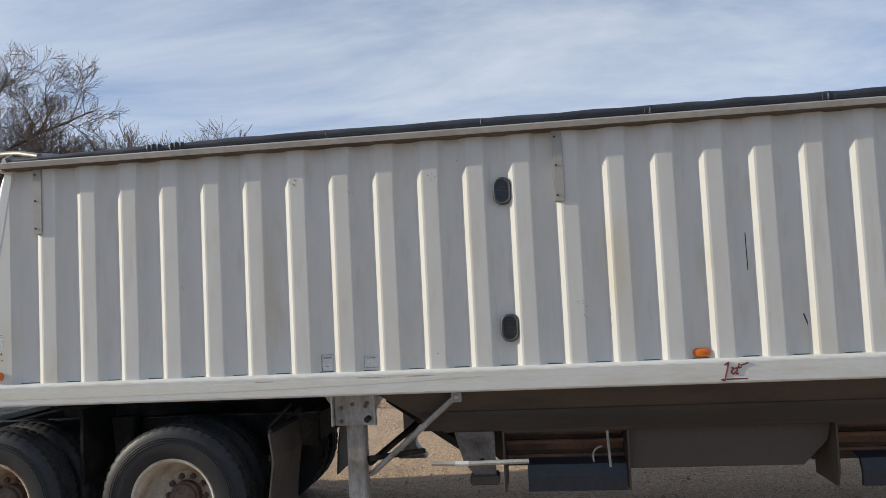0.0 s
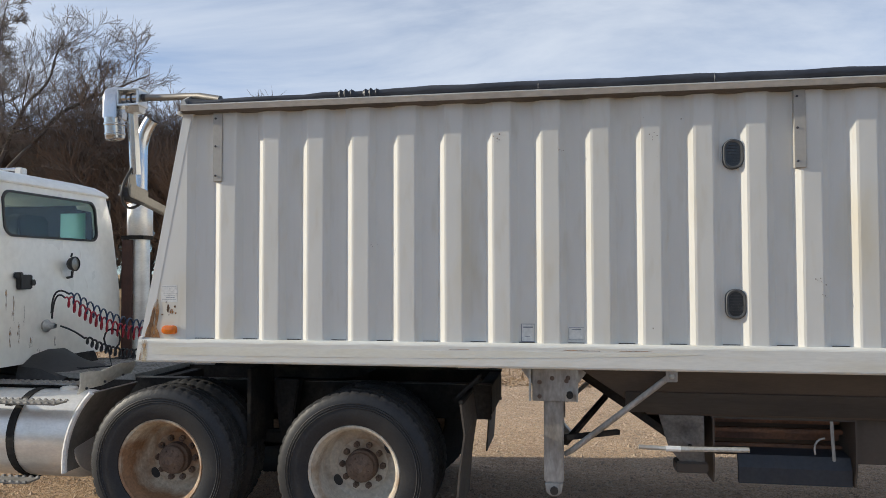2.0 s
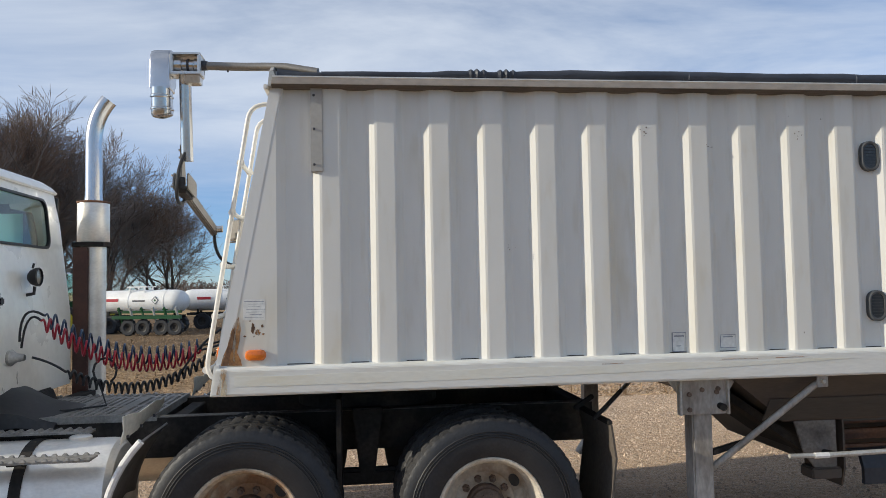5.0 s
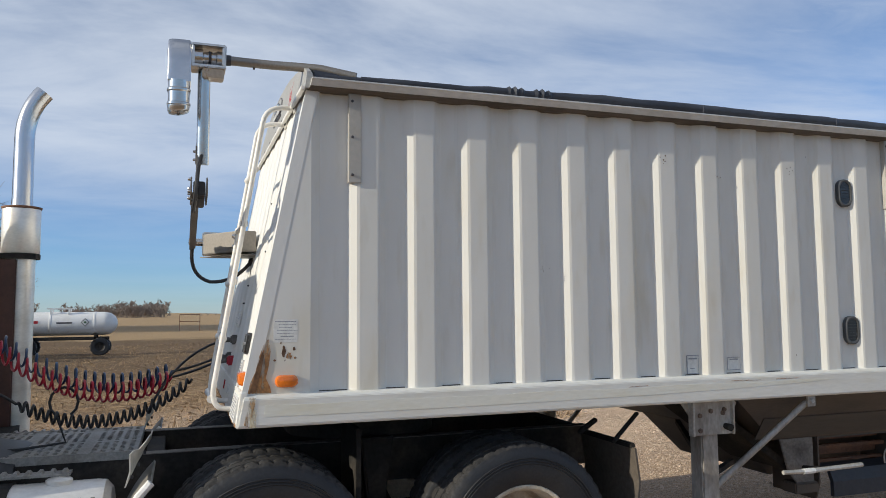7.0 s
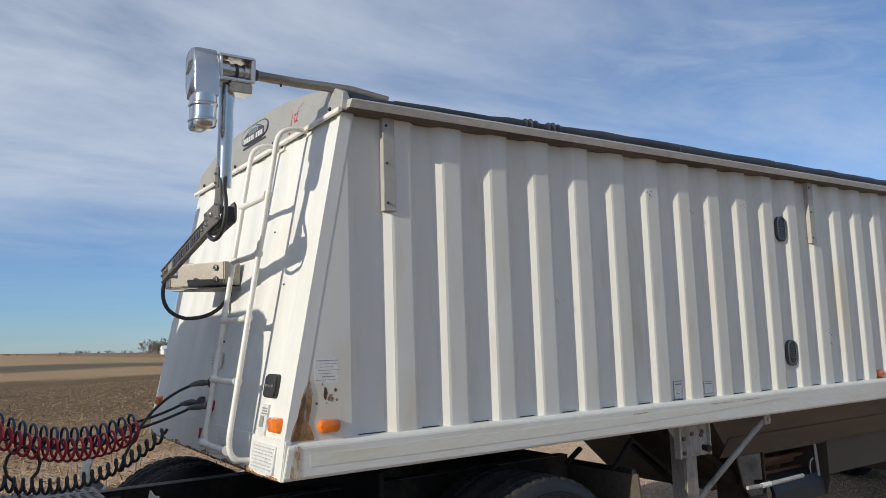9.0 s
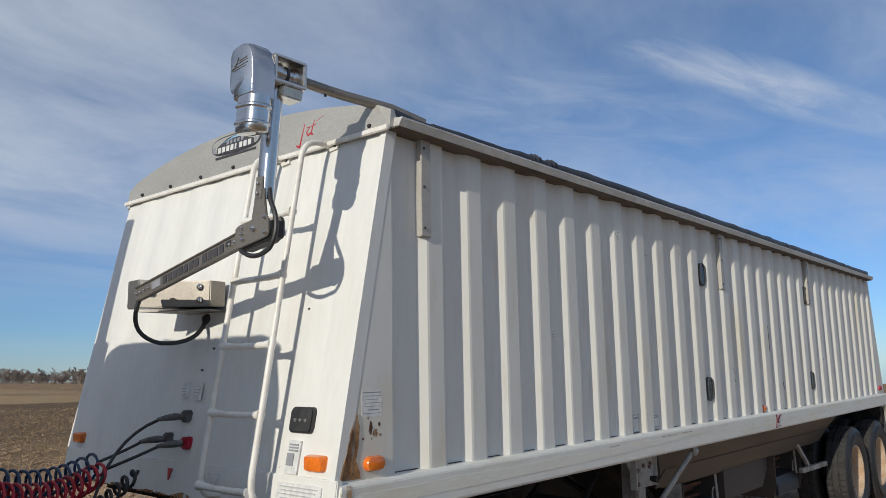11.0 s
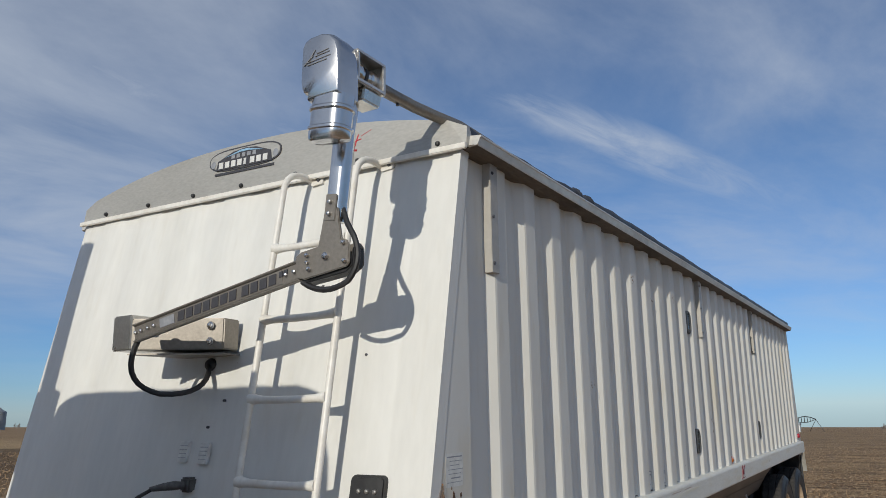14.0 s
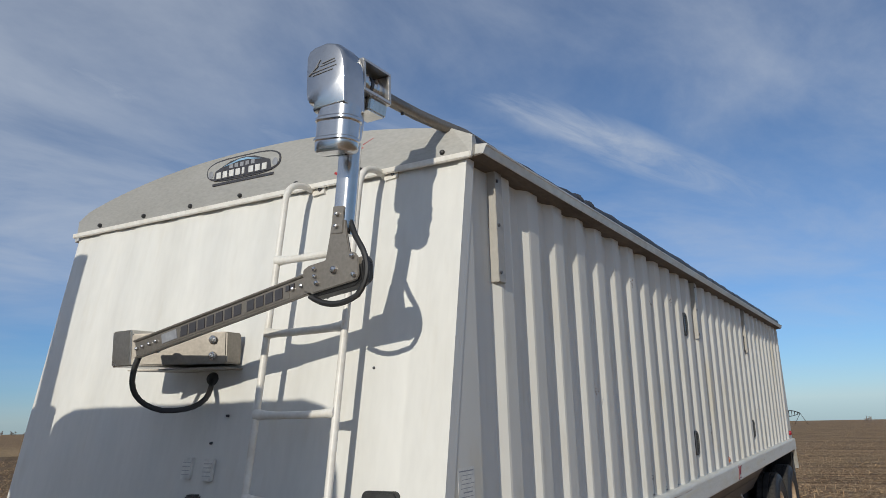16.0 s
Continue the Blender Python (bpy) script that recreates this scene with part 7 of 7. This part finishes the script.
# ---- trees ----
def grow(seed, height, levels, trunk_r, stems=1, fine=0.02, kids=(6, 6, 5, 4), spread=1.0, wiggle=0.24, limbs=(), lift=0.25, flare=0.3, coarse=False):
    """Bare tree as tapered crooked tubes: returns (trunk verts, faces), (twig verts, faces)."""
    q = random.Random(seed)
    big = ([], []); small = ([], [])

    def limb(store, pts, rs, seg):
        v, f = store
        b0 = len(v)
        for i, (p, r) in enumerate(zip(pts, rs)):
            d = (pts[min(i + 1, len(pts) - 1)] - pts[max(i - 1, 0)])
            d = d.normalized() if d.length > 1e-6 else Vector((0, 0, 1))
            s = d.cross(Vector((0.31, 0.77, 0.55))).normalized()
            u = s.cross(d)
            for k in range(seg):
                a = 2 * math.pi * k / seg
                v.append(p + (s * math.cos(a) + u * math.sin(a)) * r)
        for i in range(len(pts) - 1):
            for k in range(seg):
                j = (k + 1) % seg
                f.append((b0 + i * seg + k, b0 + i * seg + j, b0 + (i + 1) * seg + j, b0 + (i + 1) * seg + k))

    def offspring(pts, rs, length, lev, first):
        if lev >= levels:
            return
        n = len(pts) - 1
        for k in range(kids[min(lev, len(kids) - 1)]):
            t = first + (1 - first) * (k + q.random()) / kids[min(lev, len(kids) - 1)]
            i = min(n - 1, int(t * n)); fr = t * n - i
            bp = pts[i].lerp(pts[i + 1], fr)
            axis = (pts[i + 1] - pts[i]).normalized()
            side = Vector((q.uniform(-1, 1), q.uniform(-1, 1), q.uniform(-0.5, 0.8)))
            side = (side - axis * side.dot(axis)).normalized()
            ang = (q.uniform(0.45, 1.0) if lev < 2 else q.uniform(0.3, 0.75)) * spread
            reach = q.uniform(0.40, 0.66) if lev < 2 else q.uniform(0.6, 0.95)
            nd = (axis * math.cos(ang) + side * math.sin(ang)).normalized()
            branch(bp, nd, length * reach * (1.15 - 0.45 * t), max(fine, rs[i] * q.uniform(0.42, 0.62)), lev + 1)

    def branch(p, d, length, r, lev, first=0.2):
        n = ((4, 3, 2, 1, 1) if coarse else (7, 6, 4, 2, 1))[min(lev, 4)]
        pts, rs = [p], [r]
        cur, dd = p.copy(), d.copy()
        for i in range(n):
            dd = (dd + Vector((q.gauss(0, 1), q.gauss(0, 1), q.gauss(0, 0.8))) * wiggle * (0.6 if lev == 0 else 1.0) + Vector((0, 0, lift * (0.5 if lev else 0.25)))).normalized()
            cur = cur + dd * (length / n)
            pts.append(cur.copy()); rs.append(max(fine * 0.6, r * (1 - 0.75 * (i + 1) / n)))
        limb(big if lev < 2 else small, pts, rs, 3 if coarse or lev > 1 else (7 if lev == 0 else 5))
        offspring(pts, rs, length, lev, first)

    for guide, r in limbs:
        # a guided limb, bent through its few points with some unevenness
        pts = [Vector(guide[0])]
        for a, c in zip(guide, guide[1:]):
            a, c = Vector(a), Vector(c)
            for k in range(1, 5):
                pts.append(a.lerp(c, k / 4) + Vector((q.gauss(0, 0.12), q.gauss(0, 0.3), q.gauss(0, 0.12))))
        rs = [r * (1 - 0.8 * i / (len(pts) - 1)) for i in range(len(pts))]
        limb(big, pts, rs, 7)
        offspring(pts, rs, sum((c - a).length for a, c in zip(pts, pts[1:])) * 0.42, 0, 0.3)
    for k in range(stems):
        a = 2 * math.pi * (k + q.random() * 0.6) / max(1, stems)
        o = Vector((math.cos(a), math.sin(a), 0)) * (trunk_r * 1.6 if stems > 1 else 0)
        d0 = Vector((flare * math.cos(a), flare * math.sin(a), 1)).normalized()
        branch(o + Vector((0, 0, -0.3)), d0, height * q.uniform(0.8, 1.0), trunk_r * q.uniform(0.75, 1.0), 0, 0.14)
    return big, small


def raw(name, store, material):
    me = bpy.data.meshes.new(name)
    me.from_pydata(store[0], [], store[1])
    me.materials.append(material)
    return me


def tree(name, label, twigs=M_TWIG, group="bare trees behind the yard", **kw):
    big, small = grow(**kw)
    g = thing(name, (0, 0, 0), label, "tree", group)
    t = new("trunk", raw("trunk", big, M_BARK)); t.parent = g; t.data.shade_smooth()
    c = new("crown", raw("crown", small, twigs)); c.parent = g
    return g, max(p.z for st in (big, small) for p in st[0])


# a tall forked cottonwood; its limbs spread in the plane that faces the yard
BOUGHS = ((((0, 0, -0.3), (-0.6, 0, 9), (-1.4, 0.5, 17), (-1.7, 0, 25), (-3.6, -0.5, 33)), 0.42),
         (((-1.6, 0, 22), (0.2, 0.6, 25.5), (1.4, 1.0, 29), (2.0, 1.2, 34)), 0.20),
         (((0.4, 0, 3), (0.8, 0.5, 13), (3.4, 1.0, 20), (6.2, 0.5, 24.5), (8.0, 0, 29.5)), 0.34),
         (((0.6, 0, 4), (2.6, -0.6, 14), (8.5, -1.0, 21.5), (13.0, -1.0, 24), (17.2, -0.5, 26.3)), 0.34),
         (((-0.4, 0, 4), (-2.0, -1.0, 13), (-6.5, -1.2, 21), (-9.0, -1.5, 27)), 0.30))
tall, _ = tree("bare_tree", "tall leafless cottonwood with forked spreading limbs", seed=11, height=20, levels=4, trunk_r=0.3, stems=0, kids=(11, 6, 5, 4), limbs=BOUGHS, fine=0.024, wiggle=0.26, lift=0.14)
tall.matrix_basis = pose(-66.5, 75, 0, 0, 0, 38)
for x, y, turn_, sz in ((-75, 83, 150, 1.0), (-84, 82, 60, 1.05)):
    copy_thing(tall, pose(x, y, 0, 0, 0, turn_)).scale = (sz * 0.8, sz * 0.8, sz)
kinds = []
for sd, st, tw, lb_, nm, kd in ((23, 3, M_TWIG, "leafless grey-brown tree with upright forked stems", "bare_tree", (8, 6, 5, 3)),
                                (37, 4, M_BRUSH, "dense reddish-brown leafless tree with fine twigs", "bare_tree", (10, 8, 6, 3)),
                                (41, 1, M_TWIG, "slender leafless tree with one stem", "bare_tree", (18, 7, 5, 3)),
                                (51, 7, M_BRUSH, "reddish-brown leafless thicket in front of the woods", "bare_shrub", (6, 5, 4))):
    g_, h_ = tree(nm, lb_, tw, "woods behind the yard", seed=sd, height=17.0, levels=4 if nm == "bare_tree" else 3, trunk_r=0.30 if nm == "bare_tree" else 0.09, lift=0.18, stems=st, kids=kd, fine=0.025, flare=0.34 if nm == "bare_tree" else 0.5, wiggle=0.2)
    kinds.append((g_, h_))
CREST = ((-120, 25), (-64, 25), (-57, 26.5), (-53, 26), (-46, 25), (-41, 24), (-35.5, 23), (-33, 18), (-29, 16.5), (-24, 15), (-20, 11))


def crest(x):
    for (xa, ha), (xb, hb) in zip(CREST, CREST[1:]):
        if x <= xb:
            return ha + (hb - ha) * (x - xa) / (xb - xa)
    return CREST[-1][1]


q_ = random.Random(8)
used = set()
for k in range(34):
    x = -98 + 70 * k / 33 + q_.uniform(-1.2, 1.2)
    y = 92 + q_.uniform(-7, 12)
    i = q_.choice((0, 0, 1, 2)) if x < -60 else q_.choice((1, 1, 0) if x < -45 else (0, 0, 1, 2))
    g_, h_ = kinds[i]
    sz = crest(x) * q_.uniform(0.88, 1.06) / h_
    m_ = pose(x, y, 0, 0, 0, q_.uniform(0, 360))
    if i in used:
        ob = copy_thing(g_, m_)
    else:
        ob = g_; ob.matrix_basis = m_; used.add(i)
    ob.scale = (sz * 1.08, sz * 1.08, sz)
for k in range(14):
    x = -92 + 64 * k / 13 + q_.uniform(-1.5, 1.5)
    g_, h_ = kinds[3]
    sz = crest(x) * q_.uniform(0.28, 0.42) / h_
    m_ = pose(x, 86 + q_.uniform(-5, 6), 0, 0, 0, q_.uniform(0, 360))
    ob = copy_thing(g_, m_) if k else g_
    if not k:
        ob.matrix_basis = m_
    ob.scale = (sz * 1.3, sz * 1.3, sz)

# ---- far woods, bins, irrigation and sheds on the horizon ----
far_big, far_small = grow(seed=77, height=8.0, levels=3, trunk_r=0.3, stems=3, fine=0.13, kids=(5, 4, 4), flare=0.45, wiggle=0.3, coarse=True)


def woods(name, spots, label):
    base_v = np.array([tuple(p) for st in (far_big, far_small) for p in st[0]])
    shift = len(far_big[0])
    quad = np.array(list(far_big[1]) + [tuple(i + shift for i in ff) for ff in far_small[1]])
    vs, fs = [], []
    for k, (x, y, s, r) in enumerate(spots):
        c, q = math.cos(r) * s, math.sin(r) * s
        turn = np.array([[c, -q, 0], [q, c, 0], [0, 0, s]])
        vs.append(base_v @ turn.T + np.array([x, y, ground_height(x, y)]))
        fs.append(quad + k * len(base_v))
    v, f = np.concatenate(vs).tolist(), np.concatenate(fs).tolist()
    me = raw(name, (v, f), M_FARWOOD)
    tagged(new(name, me), label, "woods", kind="stuff")


qw = random.Random(4)
spots = []
for az0, az1, n, dist, s in ((-14, -9.5, 12, 330, 0.7), (-7.5, -4.7, 12, 340, 0.6), (-4.4, -1.2, 24, 330, 0.68), (-0.8, 5, 14, 420, 0.15), (6, 12, 12, 520, 0.3), (12, 24, 56, 560, 1.05), (28.8, 31, 3, 620, 0.4), (87.8, 88.4, 3, 420, 0.3)):
    for k in range(n):
        a = radians(az0 + (az1 - az0) * (k + qw.random()) / n)
        dd = dist * qw.uniform(0.92, 1.1)
        spots.append((-4.5 + dd * math.sin(a), 1.3 + dd * math.cos(a), s * qw.uniform(0.7, 1.2), qw.uniform(0, 6)))
        if s > 0.5:
            for _ in range(1):
                b_ = a + radians(qw.uniform(-0.3, 0.3))
                spots.append((-4.5 + dd * math.sin(b_), 1.3 + dd * math.cos(b_), s * qw.uniform(0.35, 0.6), qw.uniform(0, 6)))
woods("far_woods", spots, "distant leafless woods on the horizon")


def at_az(az, dist):
    x, y = -6.4 + dist * math.sin(radians(az)), 3.3 + dist * math.cos(radians(az))
    return x, y, ground_height(x, y)


def grain_bin(az, dist, r, h):
    x, y, z = at_az(az, dist)
    g = thing("grain_bin", (x, y, z), "round corrugated-steel grain bin with conical roof, far off", "grain bin", "far grain bins")
    prof = []
    n = 16
    for k in range(n + 1):
        prof.append((r + (0.05 if k % 2 else 0), h * k / n - 2))
    part("wall", lathe(B(), prof, (x, y, z), "z", 28), M_BIN, g, smooth=False)
    part("roof", lathe(B(), [(r + 0.15, h - 2), (r * 0.5, h - 2 + r * 0.32), (0.5, h - 2 + r * 0.55), (0.5, h - 1.6 + r * 0.55), (0.0, h - 1.5 + r * 0.55)], (x, y, z), "z", 28), M_BIN, g)


for az, dist, r, h in ((28.5, 420, 2.9, 10.2), (28.0, 415, 1.8, 7.0), (27.6, 430, 1.8, 10.0)):
    grain_bin(az, dist, r, h)


def pivot(az, dist):
    x, y, z = at_az(az, dist)
    g = thing("irrigation_pivot", (x, y, z), "centre-pivot irrigation machine with arched trusses, far off", "irrigation pivot")
    d = Vector((0.97, -0.24, 0)).normalized()
    for k in range(2):
        o = Vector((x, y, z - 0.05 * k)) + d * 17 * k
        bm = B()
        for s in (-1.8, 1.8):
            sd = Vector((-d.y, d.x, 0))
            tube(bm, [o + sd * s * 1.3 - Vector((0, 0, 1)), o + Vector((0, 0, 3.0))], 0.07, 5)
        part("tower", bm, M_BLACK, g)
        if k < 1:
            pts = [o + d * 17 * t + Vector((0, 0, 3.0 + 0.9 * math.sin(math.pi * t))) for t in (j / 8 for j in range(9))]
            low = [o + d * 17 * t + Vector((0, 0, 3.0 - 0.7 * math.sin(math.pi * t))) for t in (j / 8 for j in range(9))]
            bm = B()
            tube(bm, pts, 0.12, 5); tube(bm, low, 0.08, 4)
            for j in range(1, 8):
                tube(bm, [pts[j], low[j]], 0.08, 4)
            part("truss", bm, M_BLACK, g)


pivot(82.9, 225)
x, y, z = at_az(83.1, 225)
sh = thing("shed", (x, y, z), "small pale farm shed on the far field edge", "shed")
bm = B(); box(bm, x - 1.0, x + 1.0, y - 1.0, y + 1.0, z - 1.5, z + 1.9)
part("shed_wall", bm, M_SHED, sh)
bm = prism(B(), [(y - 1.15, z + 1.85), (y + 1.15, z + 1.85), (y + 1.15, z + 2.1), (y - 1.15, z + 2.4)], "x", x - 1.15, x + 1.15)
part("shed_roof", bm, M_BIN, sh)
x, y, z = at_az(14.2, 480)
sh = thing("farmhouse", (x, y, z), "white farm building beside distant woods", "house")
bm = B(); box(bm, x - 9, x + 9, y - 4, y + 4, z - 1, z + 3.4)
part("house_wall", bm, M_SHED, sh)
bm = prism(B(), [(y - 4.4, z + 3.3), (y + 4.4, z + 3.3), (y, z + 5.4)], "x", x - 9.4, x + 9.4)
part("house_roof", bm, M_SHED, sh)

# pipe rack standing in the stubble
x, y = -3.6, 79.0
z = ground_height(x, y)
bm = B()
for s in (-0.95, 0.95):
    for dy in (0.0, 0.6):
        tube(bm, [(x + s, y + dy, z - 0.1), (x + s, y + dy, z + 1.6)], 0.028, 6)
    tube(bm, [(x + s, y, z + 1.6), (x + s, y + 0.6, z + 1.6)], 0.028, 6)
for zz in (0.95, 1.6):
    tube(bm, [(x - 0.95, y, z + zz), (x + 0.95, y, z + zz)], 0.036, 6)
single("pipe_rack", bm, M_GATE, "rusty pipe frame standing in the stubble", "rack")

# ---- loose straw, stalks and stones ----
def litter(name, label, category, material, count, place, size, seed, lift=0.004, stones=False):
    q = random.Random(seed)
    v, f = [], []
    for _ in range(count):
        x, y = place(q)
        z = ground_height(x, y)
        b0 = len(v)
        if stones:
            r = size * q.uniform(0.4, 1.3) * (2.2 if q.random() < 0.04 else 1.0)
            a = q.uniform(0, 6.3)
            for k in range(5):
                t = a + 2 * math.pi * k / 5
                v.append((x + r * q.uniform(0.75, 1.2) * math.cos(t), y + r * q.uniform(0.75, 1.2) * math.sin(t), z - 0.3 * r))
            v.append((x + q.uniform(-0.3, 0.3) * r, y + q.uniform(-0.3, 0.3) * r, z + r * q.uniform(0.5, 0.95)))
            f += [(b0 + k, b0 + (k + 1) % 5, b0 + 5) for k in range(5)]
        else:
            n = size * q.uniform(0.4, 1.4)
            a, tilt = q.uniform(0, 6.3), (q.uniform(0.0, 0.35) if q.random() < 0.85 else q.uniform(0.6, 1.4))
            d = Vector((math.cos(a) * math.cos(tilt), math.sin(a) * math.cos(tilt), math.sin(tilt))) * n
            s = Vector((-math.sin(a), math.cos(a), q.uniform(-0.4, 0.4))) * (0.006 + 0.03 * n)
            p = Vector((x, y, z + lift))
            v += [p - s, p + s, p + d + s * 0.4 + Vector((0, 0, 0.01)), p + d - s * 0.4]
            f.append((b0, b0 + 1, b0 + 2, b0 + 3))
    tagged(new(name, raw(name, (v, f), material)), label, category, kind="stuff")


def near_yard(q):
    return q.uniform(-6.5, 7.5), 4.2 + 9.5 * q.random() ** 1.2


def field_tail(q):
    d = 45 * q.random() ** 1.6
    x = 9.6 + d
    return x, q.uniform(-3 - 0.5 * d, 9 + 0.5 * d)


def field_side(q):
    d = 34 * q.random() ** 1.5
    return q.uniform(-12, 2 + d * 0.6), 12.5 + d


litter("gravel", "scattered pale gravel stones on the yard", "gravel", M_STONE, 60000, near_yard, 0.0125, 61, stones=True)
litter("field_straw", "broken corn stalks and husks lying on the field", "stubble", M_STRAW, 17000, field_tail, 0.10, 62)
litter("field_straw", "broken corn stalks and husks lying on the field", "stubble", M_STRAW, 26000, field_side, 0.13, 63)
litter("kerb_clods", "pale clods along the edge of the field", "clods", M_STONE, 500, lambda q: (9.3 + q.gauss(0, 0.35), q.uniform(-12, 14)), 0.07, 64, stones=True)
